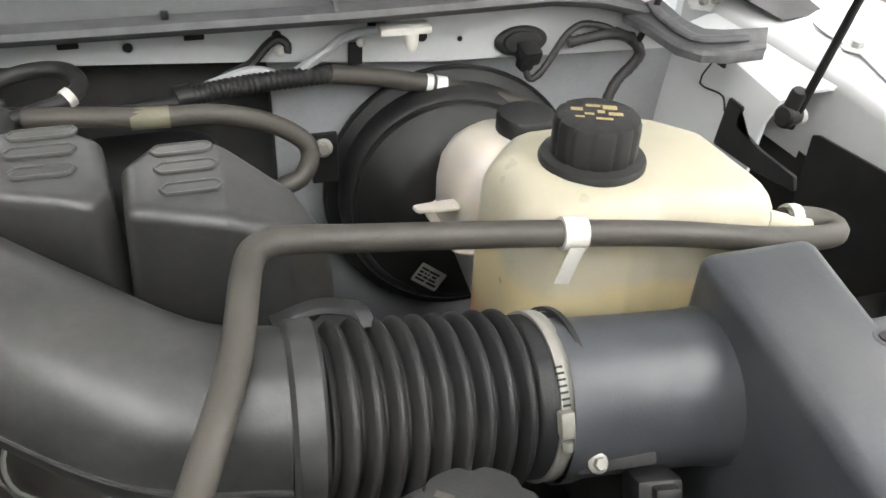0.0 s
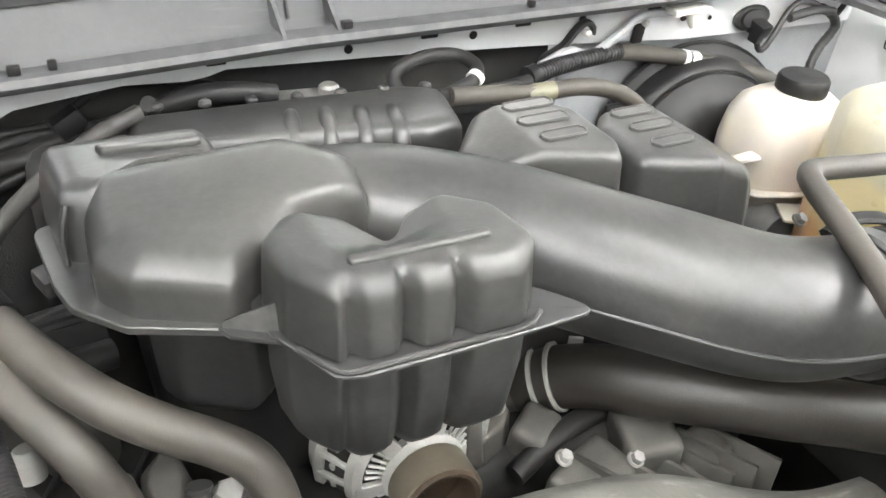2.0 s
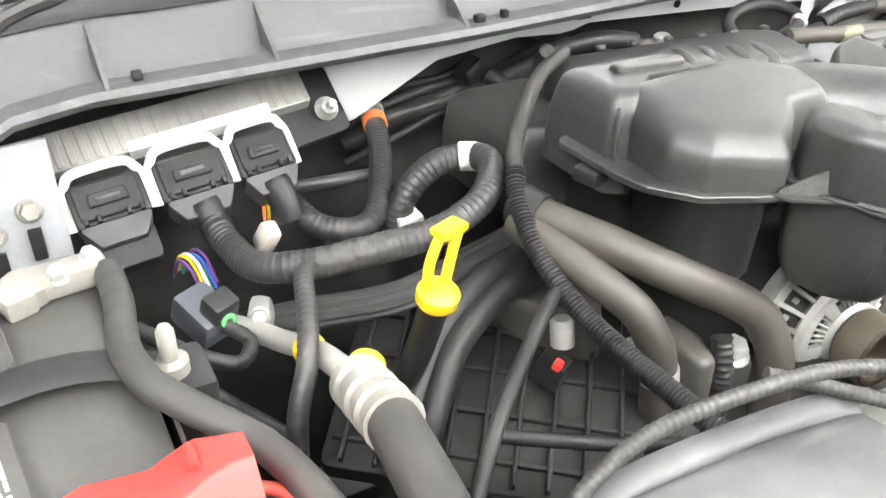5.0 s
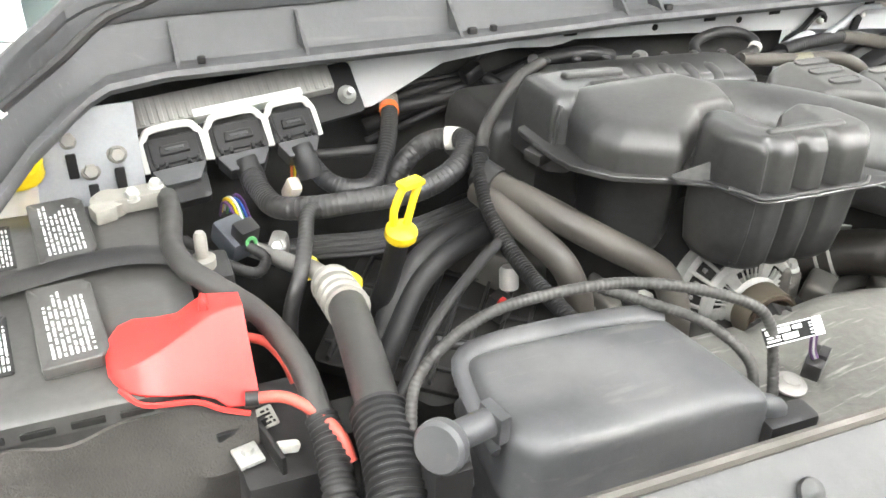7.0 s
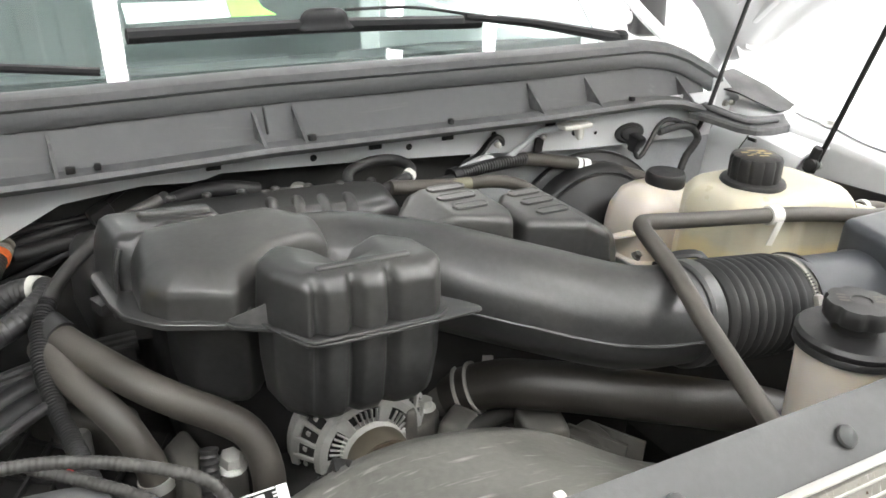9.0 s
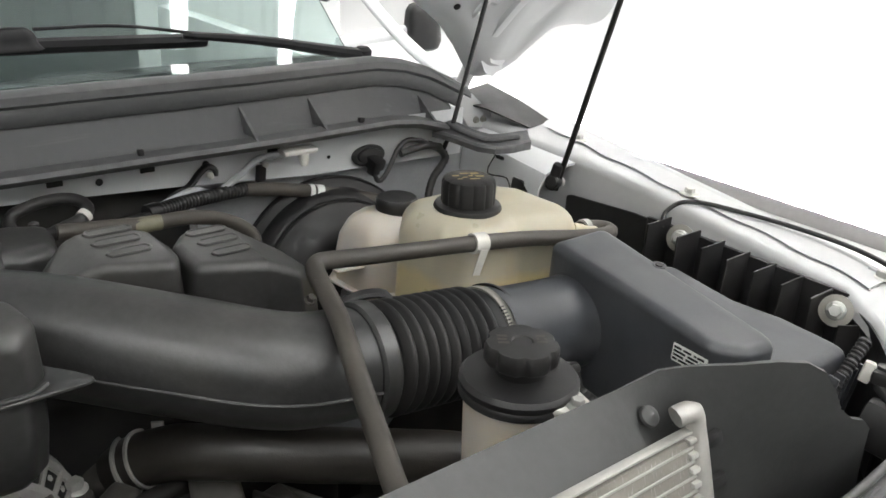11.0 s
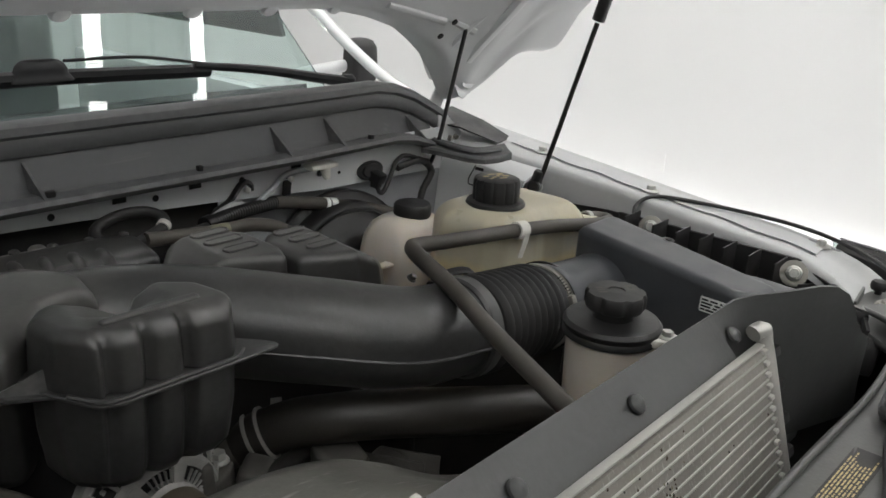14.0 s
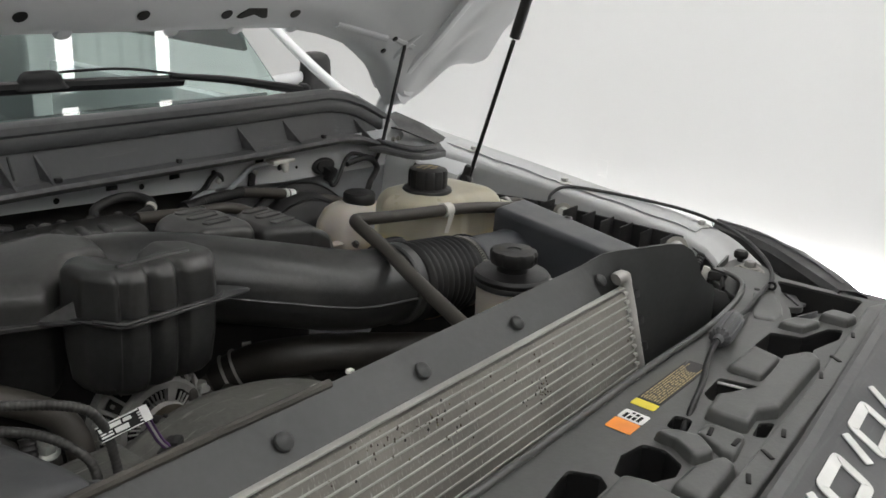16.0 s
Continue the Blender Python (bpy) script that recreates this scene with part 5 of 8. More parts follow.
def brake():
    b = thing("brake_fluid_reservoir", (0.33, 0.76, 1.2), "white translucent brake fluid reservoir with black cap", "fluid reservoir", lay=moved(0.005, 0.006, 0.001))
    poly = [(0.262, 0.80), (0.268, 0.725), (0.32, 0.70), (0.40, 0.71), (0.42, 0.78), (0.38, 0.83), (0.30, 0.83)]
    part("tank", moulded(poly, [(1.20, 0.03), (1.225, 0.02), (1.245, 0.0), (1.29, 0.0), (1.315, 0.004), (1.335, 0.014), (1.346, 0.028), (1.350, 0.045)], 0.03, 6), HDPE_W, b, sharp=70)
    part("seam", slab([(0.252, 0.80), (0.26, 0.715), (0.32, 0.692), (0.41, 0.70), (0.43, 0.78), (0.38, 0.838), (0.29, 0.838)], 1.243, 1.247, 0.02, 4), HDPE_W, b)
    part("tab", slab([(0.27, 0.745), (0.268, 0.725), (0.225, 0.73), (0.222, 0.742)], 1.288, 1.292, 0.004), HDPE_W, b)
    part("tab", slab([(0.30, 0.715), (0.33, 0.70), (0.30, 0.665), (0.28, 0.68)], 1.225, 1.229, 0.004), HDPE_W, b)
    part("cap", lathe([(0.030, 0), (0.031, 0.004), (0.031, 0.018), (0.028, 0.022), (0.0, 0.023)], (0.348, 0.765, 1.346), (0, 0, 1), 60, lambda a, i: 1 - 0.025 * (math.cos(30 * a) > 0) if i in (1, 2) else 1.0, cap=(True, False)), PLASTIC_D, b, "black knurled cap")
    part("master_cylinder", sweep([(0.31, 0.70, 1.19), (0.32, 0.82, 1.19), (0.33, 0.88, 1.19)], 0.028, 16, 0.02), ALU, b, "cast master cylinder")
    s = thing("brake_booster", (0.33, 0.92, 1.05), "large round black brake booster", "brake booster")
    part("shell", lathe([(0.03, 0.078), (0.07, 0.074), (0.095, 0.066), (0.104, 0.055), (0.118, 0.052), (0.130, 0.046), (0.138, 0.034), (0.140, 0.018), (0.152, 0.014), (0.153, 0.004), (0.146, 0.0), (0.146, -0.03), (0.12, -0.04)], (0.325, 0.915, 1.205), (-0.12, -1, 0.12), 48), PLASTIC_D, s, sharp=60)
    part("rim_ring", ring_of([(0.146, 0.012), (0.1555, 0.014), (0.157, 0.009), (0.1545, 0.003), (0.146, 0.003)], (0.325, 0.915, 1.205), (-0.12, -1, 0.12), 48), PLASTIC_D, s, "rolled booster rim")
    for r0, h0 in ((0.124, 0.0515),):
        part("pressed_ring", ring_of([(r0 - 0.004, h0 - 0.006), (r0 - 0.002, h0), (r0 + 0.002, h0), (r0 + 0.004, h0 - 0.006)], (0.325, 0.915, 1.205), (-0.12, -1, 0.12), 48), PLASTIC_D, s, "pressed ring of the shell")
    part("bracket", box((0.165, 0.88, 1.285), (0.03, 0.008, 0.06), 0.003), PLASTIC_D, s)
    part("bolt", hexbolt((0.163, 0.874, 1.30), (0, -1, 0.2), 0.007, 1.5), LEAD, s)


brake()


def power_steering():
    p = thing("steering_fluid_tank", (0.114, 0.265, 1.2), "white translucent steering fluid tank with black lid", "fluid reservoir", lay=moved(0.009, 0.0, 0.008))
    c = (0.114, 0.268, 0)
    part("tank", lathe([(0.04, 1.20), (0.044, 1.22), (0.046, 1.30), (0.048, 1.365), (0.050, 1.378)], c), HDPE_W, p)
    part("lid", lathe([(0.050, 1.374), (0.0535, 1.376), (0.0535, 1.381), (0.052, 1.383), (0.0535, 1.385), (0.0535, 1.389), (0.050, 1.393), (0.022, 1.395)], c), PLASTIC_D, p, "black rimmed lid")
    cap = part("cap", lathe([(0.022, 1.393), (0.021, 1.404), (0.031, 1.406), (0.033, 1.409), (0.033, 1.420), (0.031, 1.424), (0.010, 1.425), (0.009, 1.4235), (0, 1.4235)], c, (0, 0, 1), 72, lambda a, i: 1 - 0.09 * max(0, math.cos(7 * a)) ** 2 if 2 <= i <= 5 else 1.0, cap=(True, False)), PLASTIC_D, p, "black lobed cap")
    m = frame_of((0.114, 0.268, 1.4255), (0.8, -0.6, 0), (0, 0, 1))
    part("print", bars(m @ Matrix.Translation((-0.017, 0.0, 0)), 0.010, 0.018, 3, 5), RUBBER_H, cap)
    part("print", bars(m @ Matrix.Translation((0.017, 0.002, 0)), 0.010, 0.016, 3, 6), RUBBER_H, cap)
    part("bracket", slab([(0.10, 0.225), (0.118, 0.195), (0.138, 0.196), (0.148, 0.235)], 1.378, 1.386, 0.006), WHITE_P, p, "white mounting tab")
    part("bolt", hexbolt((0.126, 0.209, 1.386), (0, 0, 1), 0.006, 1.6), STEEL, p)


power_steering()


def upper_hose():
    h = thing("radiator_hose", (-0.05, 0.42, 1.25), "thick brown-black rubber radiator hose", "hose")
    part("hose", sweep([(-0.136, 0.582, 1.213), (-0.115, 0.561, 1.231), (-0.092, 0.533, 1.247), (-0.07, 0.503, 1.256), (-0.04, 0.474, 1.261), (-0.01, 0.453, 1.260), (0.02, 0.434, 1.257), (0.05, 0.422, 1.251), (0.09, 0.40, 1.246), (0.16, 0.36, 1.235), (0.23, 0.30, 1.21)], 0.0285, 20, 0.01), RUBBER, h)
    for o in (-0.124, -0.1135):
        q = Vector((o, 0.5655 - 0.92 * (o + 0.119), 1.2275 + 0.72 * (o + 0.119)))
        part("clamp_wire", ring_of([(0.0275, -0.0018), (0.0317, -0.0018), (0.0317, 0.0018), (0.0275, 0.0018)], q, (0.65, -0.60, 0.46), 36), STEEL, h, "steel spring clamp wire")
    part("clamp_ear", box((-0.094, 0.568, 1.259), (0.013, 0.003, 0.014), 0.001, (10, 0, -30)), STEEL, h)
    part("outlet", sweep([(-0.215, 0.60, 1.15), (-0.180, 0.60, 1.19), (-0.130, 0.575, 1.219)], 0.023, 18, 0.01), CAST, h, "dirty grey cast water outlet")
    solo("alternator_bolt", hexbolt((-0.185, 0.554, 1.229), (0, 0, 1), 0.009, 1.4), STEEL, (-0.185, 0.554, 1.228), "large zinc flange bolt", "bolt")
    g = thing("vent_hose", (0.1, 0.4, 1.35), "thin brown-grey rubber coolant vent hose", "hose")
    part("hose", sweep([(0.470, 0.518, 1.380), (0.498, 0.517, 1.377), (0.510, 0.504, 1.376), (0.496, 0.491, 1.377), (0.44, 0.488, 1.385), (0.36, 0.497, 1.397), (0.285, 0.503, 1.406), (0.20, 0.511, 1.413), (0.128, 0.513, 1.421), (0.079, 0.512, 1.428), (0.060, 0.505, 1.431), (0.049, 0.486, 1.429), (0.033, 0.42, 1.414), (0.003, 0.34, 1.398), (-0.035, 0.24, 1.383), (-0.052, 0.20, 1.378), (-0.072, 0.184, 1.372), (-0.12, 0.174, 1.366), (-0.2, 0.168, 1.36)], 0.0098, 14, 0.006), RUBBER_H, g)
    part("clip", sweep([(0.268, 0.5045, 1.4075), (0.286, 0.503, 1.406)], 0.0125, 14, 0.005), WHITE_P, g, "white tape tag")
    part("tag_tail", box((0.272, 0.492, 1.387), (0.012, 0.001, 0.034), 0.0004, (8, 12, 0)), WHITE_P, g, "hanging white tape end")
    part("end_clamp", sweep([(0.474, 0.519, 1.380), (0.484, 0.519, 1.379)], 0.0115, 12, 0.004), STEEL, g, "steel hose clamp")


upper_hose()


def alternator():
    a = thing("alternator", (-0.283, 0.55, 1.13), "cast aluminium alternator with rusty belt pulley", "alternator", lay=moved(0.022, 0.0, 0.003))
    c = Vector((-0.284, 0.533, 1.211))
    ax = Vector((-0.03, -1, 0.06)).normalized()
    side = Vector((1, 0, 0)) - ax * ax.x
    side.normalize()
    upv = ax.cross(side)

    def at(r, t, h):
        return c + (side * math.cos(t) + upv * math.sin(t)) * r + ax * h

    def spoke(name, r0, r1, w0, w1, t, h0, h1, th, material, label=""):
        p0, p1 = at(r0, t, h0), at(r1, t, h1)
        m = frame_of(p0, p1 - p0, ax + (at(1, t, 0) - at(0, t, 0)) * 0.3)
        n = (p1 - p0).length
        part(name, plate([(0, -w0), (n, -w1), (n, w1), (0, w0)], th, m, min(w0, w1) * 0.7, 4), material, a, label)
    part("casing", lathe([(0.060, -0.13), (0.078, -0.11), (0.080, -0.07), (0.079, -0.034), (0.076, -0.028)], c, ax, 48), ALU_C, a)
    part("shoulder", lathe([(0.0775, -0.034), (0.075, -0.026), (0.066, -0.009), (0.060, -0.003), (0.052, 0.0)], c, ax, 48, cap=(False, True)), DARK, a, "dark winding behind the slots")
    part("rim", ring_of([(0.072, -0.030), (0.0805, -0.034), (0.0815, -0.027), (0.0765, -0.021), (0.0715, -0.024)], c, ax, 48), ALU_C, a)
    part("face_ring", ring_of([(0.052, -0.004), (0.062, -0.007), (0.0645, -0.002), (0.060, 0.004), (0.052, 0.006)], c, ax, 48), ALU_C, a)
    part("hub", lathe([(0.036, -0.002), (0.036, 0.008), (0.031, 0.013), (0.012, 0.015)], c, ax, 36), ALU_C, a)
    for k in range(24):
        spoke("bridge", 0.0605, 0.0765, 0.0021, 0.0026, 2 * math.pi * k / 24, -0.004, -0.026, 0.005, ALU_C)
    for k in range(24):
        t = 2 * math.pi * (k + 0.5) / 24
        part("stud", hexbolt(at(0.068, t, -0.017), at(0.3, t, 1) - at(0, t, 0), 0.0030, 1.2), ALU_C, a)
    for k in range(48):
        if k % 8:
            spoke("vane", 0.034, 0.049, 0.0007, 0.0011, 2 * math.pi * k / 48, 0.005, 0.002, 0.004, ALU_C)
    for k in range(6):
        spoke("spoke", 0.032, 0.057, 0.0055, 0.0085, 2 * math.pi * (k / 6 + 0.03), 0.003, -0.001, 0.006, ALU_C)
    part("pulley", lathe([(0.0, 0.030), (0.009, 0.030), (0.010, 0.024), (0.026, 0.023), (0.027, 0.048), (0.0305, 0.049), (0.0315, 0.046), (0.0315, 0.016), (0.024, 0.014), (0.015, 0.012)], c, ax, 40), RUST, a, "rust-brown pulley")
    part("belt", ring_of([(0.0317, 0.017), (0.0345, 0.017), (0.0345, 0.045), (0.0317, 0.045)], c, ax, 40), RUBBER_T, a, "worn brown drive belt")
    part("mount_ear", moulded([(-0.245, 0.545), (-0.24, 0.515), (-0.205, 0.53), (-0.185, 0.548), (-0.20, 0.572), (-0.24, 0.58)], soft_top(1.15, 1.224, 0.006), 0.01), CAST, a, "cast mounting ear")
    part("lug", moulded([(-0.252, 0.545), (-0.248, 0.522), (-0.230, 0.519), (-0.225, 0.545)], soft_top(1.20, 1.248, 0.006), 0.006), CAST, a, "cast lug")
    g = thing("wiring_plug", (-0.36, 0.41, 1.26), "black wiring plug beside the pulley", "plug", lay=moved(0.02, 0.0, 0.0))
    part("plug", box((-0.362, 0.400, 1.298), (0.042, 0.024, 0.022), 0.004, (0, 20, -15)), PLASTIC_D, g)
    part("latch", box((-0.358, 0.394, 1.311), (0.024, 0.012, 0.006), 0.002, (0, 20, -15)), PLASTIC_D, g)
    part("lead", sweep([(-0.373, 0.408, 1.296), (-0.395, 0.405, 1.29), (-0.405, 0.40, 1.26), (-0.40, 0.40, 1.2)], 0.008, 10, 0.002, ribbed(0.006, 0.06)), RUBBER_B, g)


alternator()


def fan_shroud():
    s = thing("fan_shroud", (-0.2, 0.3, 1.1), "dusty scuffed black plastic fan shroud", "fan shroud")
    crest = [(-0.50, 1.28), (-0.43, 1.290), (-0.38, 1.312), (-0.34, 1.323), (-0.30, 1.328), (-0.25, 1.3225), (-0.20, 1.3125), (-0.15, 1.295), (-0.10, 1.267), (-0.05, 1.233), (0.0, 1.203), (0.05, 1.18), (0.12, 1.165)]
    rows = []
    for k in range(17):
        v = k / 16
        y = 0.165 + 0.25 * v
        row = []
        for i in range(63):
            x = -0.50 + 0.01 * i
            c = (interp(crest, x - 0.02) + interp(crest, x) * 2 + interp(crest, x + 0.02)) / 4
            flat = 1.333 - 0.09 * max(0.0, x + 0.15)
            w = max(0.0, min(1.0, (v - 0.08) / 0.75))
            w = w * w * (3 - 2 * w)
            z = flat * (1 - w) + c * w
            if x < -0.40:
                z = max(z, 1.315)
            if v > 0.9:
                z -= (v - 0.9) ** 2 * 4.0
            row.append((x, y, z))
        rows.append(row)
    rows.append([(x, y + 0.004, z - 0.05) for x, y, z in rows[-1]])
    part("shell", thick(sheet(rows), 0.004), SHROUD, s, sharp=70)
    part("skirt", box((-0.2, 0.17, 1.2), (0.9, 0.01, 0.28), 0.003), DARK, s)
    part("bolt", lathe([(0.0145, 0), (0.0145, 0.002), (0.010, 0.004), (0.0075, 0.0075), (0.003, 0.008)], (-0.431, 0.302, 1.324), (0, -0.1, 1), 24), CAST_E, s, "pale round bolt and washer")


fan_shroud()


def radiator():
    r = thing("condenser", (-0.2, 0.12, 0.9), "aluminium condenser with horizontal tubes, dirty with insects", "radiator")

    def lean(bm):
        for v in bm.verts:
            if v.co.z < 1.41:
                v.co.y -= 0.32 * (1.41 - v.co.z)
        return bm
    part("core", lean(box((-0.305, 0.1288, 1.19), (0.95, 0.012, 0.42), 0.001)), FIN, r, "grey finned core")
    for k in range(28):
        z = 1.405 - k * 0.0115
        part("tube", lean(box((-0.305, 0.1256, z), (0.95, 0.008, 0.0019), 0.0007)), ALU_T, r)
        part("tube_end", lean(box((0.1675, 0.124, z - 0.0055), (0.010, 0.010, 0.0045), 0.0015)), ALU_T, r)
    rnd = random.Random(8)
    for cx, cz, sx, sz, count in ((-0.061, 1.350, 0.009, 0.012, 26), (-0.300, 1.386, 0.032, 0.008, 34), (-0.225, 1.378, 0.020, 0.010, 14), (-0.18, 1.37, 0.13, 0.02, 34)):
        for k in range(count):
            x, z = min(cx + rnd.gauss(0, sx), 0.15), min(cz + rnd.gauss(0, sz), 1.402)
            r0 = rnd.uniform(0.0006, 0.0017)
            part("speck", lean(lathe([(r0, 0), (r0 * 0.4, 0.0008)], (x, 0.1192, z), (0, -1, 0.1), 7)), (RUST, RUST, DARK, OLIVE)[k % 4], r, "dried insect speck")
    part("header_tube", lean(sweep([(0.158, 0.130, 1.418), (0.170, 0.127, 1.420), (0.178, 0.125, 1.404), (0.178, 0.125, 1.3), (0.178, 0.125, 1.1)], 0.0088, 16, 0.006)), ALU_T, r, "vertical aluminium header tube")
    part("header_tube", lean(sweep([(-0.788, 0.122, 1.40), (-0.788, 0.122, 1.2), (-0.788, 0.122, 1.0)], 0.0085, 14, 0.02)), ALU_T, r)
    for k in range(6):
        part("mount_tab", lean(box((0.196, 0.124, 1.39 - 0.035 * k), (0.022, 0.006, 0.010), 0.002)), PLASTIC_D, r)
    p = thing("deflector_panel", (-0.2, 0.14, 1.36), "grey-black plastic air deflector panel over the condenser", "panel")
    m = frame_of((0, 0.118, 1.392), (1, 0, 0), (0, -0.66, 0.75))
    top = [(-0.80, 0.168, 1.434), (-0.4, 0.168, 1.434), (0.05, 0.168, 1.434), (0.125, 0.164, 1.437), (0.165, 0.156, 1.445), (0.185, 0.142, 1.449), (0.212, 0.118, 1.453), (0.24, 0.097, 1.457), (0.262, 0.086, 1.454), (0.28, 0.078, 1.443),
           (0.293, 0.072, 1.424), (0.303, 0.069, 1.405), (0.325, 0.067, 1.388), (0.352, 0.067, 1.376), (0.374, 0.069, 1.358), (0.388, 0.074, 1.325)]
    low = [(-0.80, 0.118, 1.390), (0.155, 0.118, 1.390), (0.160, 0.13, 1.34), (0.19, 0.118, 1.28), (0.39, 0.07, 1.26)]
    rows = []
    for x, y, zt in top:
        yb, zb = interp([(a, b) for a, b, c2 in low], x), interp([(a, c2) for a, b, c2 in low], x)
        rows.append([(x, y + (yb - y) * k, zt + (zb - zt) * k) for k in (0, 0.06, 0.35, 0.7, 1)])
    part("panel", thick(sheet(rows), 0.004), PLASTIC_F, p, sharp=50)
    for x in (-0.58, -0.406, -0.224, -0.055, 0.143):
        part("rivet", lathe([(0.009, 0), (0.0085, 0.003), (0.005, 0.006), (0, 0.007)], m @ Vector((x, 0.036, 0.001)), m.to_3x3() @ Vector((0, 0, 1)), 16, cap=(True, False)), PLASTIC_F, p)
    part("edge_trim", sweep([(-0.80, 0.168, 1.436), (-0.5, 0.168, 1.436), (-0.33, 0.168, 1.4335)], 0.0045, 8, 0.03), RUBBER_H, p, "pale dusty edge trim")


radiator()


def front_cover():
    c = thing("radiator_cover", (-0.2, -0.05, 1.3), "grey-black plastic radiator cover with openings", "radiator cover")
    holes = [[(-0.030, -0.035), (0.003, -0.032), (0.006, -0.052), (-0.028, -0.058)],
             [(0.062, -0.048), (0.075, -0.036), (0.128, -0.034), (0.140, -0.080), (0.103, -0.086), (0.074, -0.072)],
             [(0.255, -0.032), (0.317, -0.034), (0.332, -0.072), (0.39, -0.090), (0.404, -0.108), (0.361, -0.112), (0.30, -0.096), (0.273, -0.100), (0.238, -0.084)],
             [(0.543, 0.030), (0.511, 0.014), (0.484, 0.003), (0.45, -0.013), (0.422, -0.028), (0.39, -0.040), (0.40, -0.058), (0.44, -0.070), (0.46, -0.10), (0.548, -0.10)],
             [(-0.207, -0.004), (-0.175, 0.0), (-0.161, -0.028), (-0.174, -0.043), (-0.25, -0.043), (-0.25, -0.012)],
             [(-0.150, -0.036), (-0.115, -0.026), (-0.079, -0.033), (-0.074, -0.055), (-0.089, -0.080), (-0.114, -0.084), (-0.152, -0.063)],
             [(0.016, -0.112), (0.050, -0.108), (0.066, -0.122), (0.024, -0.125)],
             [(-0.85, -0.04), (-0.5, -0.04), (-0.5, -0.11), (-0.85, -0.11)],
             [(-0.42, -0.045), (-0.29, -0.045), (-0.29, -0.105), (-0.42, -0.105)]]
    raised = [([(0.014, -0.058), (0.058, -0.052), (0.096, -0.090), (0.142, -0.084), (0.225, -0.079), (0.266, -0.104), (0.25, -0.120), (0.075, -0.122), (0.052, -0.105), (0.014, -0.108)], 0.014),
              ([(0.15, -0.030), (0.243, -0.034), (0.230, -0.078), (0.150, -0.078)], 0.008),
              ([(0.336, -0.030), (0.378, -0.044), (0.398, -0.086), (0.342, -0.070)], 0.010),
              ([(0.41, -0.066), (0.45, -0.078), (0.45, -0.118), (0.41, -0.110)], 0.012),
              ([(-0.066, -0.030), (-0.042, -0.050), (-0.034, -0.078), (-0.058, -0.102), (-0.086, -0.090), (-0.066, -0.060)], 0.012),
              ([(-0.030, -0.066), (0.004, -0.066), (0.006, -0.112), (-0.052, -0.120), (-0.050, -0.104)], 0.008),
              ([(-0.150, -0.090), (-0.100, -0.092), (-0.060, -0.112), (-0.068, -0.128), (-0.16, -0.130)], 0.014),
              ([(-0.26, -0.055), (-0.165, -0.050), (-0.158, -0.075), (-0.165, -0.12), (-0.26, -0.12)], 0.018),
              ([(-0.95, -0.134), (-0.1, -0.132), (0.18, -0.127), (0.50, -0.112), (0.55, -0.135), (0.2, -0.152), (-0.1, -0.160), (-0.95, -0.164)], 0.012),
              ([(0.482, 0.013), (0.45, -0.004), (0.42, -0.020), (0.388, -0.031), (0.355, -0.028), (0.345, 0.0), (0.40, 0.024), (0.455, 0.040)], 0.0035)]
    rear = [(-0.95, 0.038), (0.05, 0.036), (0.23, 0.032), (0.33, 0.035), (0.40, 0.042), (0.46, 0.056), (0.495, 0.074), (0.512, 0.095), (0.52, 0.13)]
    outer = rear + [(0.56, 0.10), (0.56, -0.02), (0.565, -0.130), (-0.10, -0.161), (-0.95, -0.164)]
    bm = bmesh.new()
    edges = []
    for loop in [[Vector(p) for p in outer]] + [rounded(p, 0.008, 3) for p in holes]:
        vs = [bm.verts.new((p.x, p.y, 1.345)) for p in loop]
        edges += [bm.edges.new((vs[i - 1], vs[i])) for i in range(len(vs))]
    bmesh.ops.triangle_fill(bm, use_beauty=True, edges=edges)
    part("cover", thick(bm, 0.004), COVER, c, sharp=30)
    for poly, up in raised:
        part("step", moulded(poly, soft_top(1.340, 1.345 + up, 0.005, 0.003, 3), 0.008, 4), COVER, c, "raised step of the cover", sharp=50)
    # Each opening gets an added near-black liner in place of its inner shade.
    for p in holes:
        part("well", skin([[(x, y, zz) for x, y in p] for zz in (1.343, 1.27)], (False, True)), PLASTIC_D, c, "near-black liner for the shade below the opening")
    for x, y, z, turn in ((0.262, -0.131, 1.357, 50), (0.198, -0.131, 1.357, 15), (0.024, -0.141, 1.357, 15), (-0.03, -0.142, 1.357, 50), (-0.087, -0.143, 1.357, 20), (-0.020, -0.080, 1.353, 10), (-0.022, -0.108, 1.353, 0), (0.36, -0.128, 1.357, 15), (-0.21, -0.145, 1.357, 15)):
        part("clip_slot", box((x, y, z), (0.018, 0.005, 0.003), 0.001, (0, 0, turn)), DARK, c, "dark clip slot")
    part("bolt", hexbolt((0.078, -0.052, 1.325), (-0.5, -0.2, 1), 0.007, 1.4), STEEL, c, "zinc bolt in the opening")
    part("rod", sweep([(0.124, -0.034, 1.340), (0.130, -0.060, 1.340), (0.133, -0.088, 1.340)], 0.0018, 6, 0.02), STEEL, c, "thin steel rod")
    part("rim", sweep([(-0.95, 0.042, 1.345), (-0.3, 0.040, 1.348), (0.06, 0.038, 1.350), (0.23, 0.033, 1.350), (0.33, 0.036, 1.350), (0.40, 0.043, 1.350), (0.46, 0.057, 1.349), (0.493, 0.075, 1.347), (0.512, 0.096, 1.345), (0.53, 0.114, 1.341)], 0.0042, 10, 0.01), COVER, c, "raised rim")
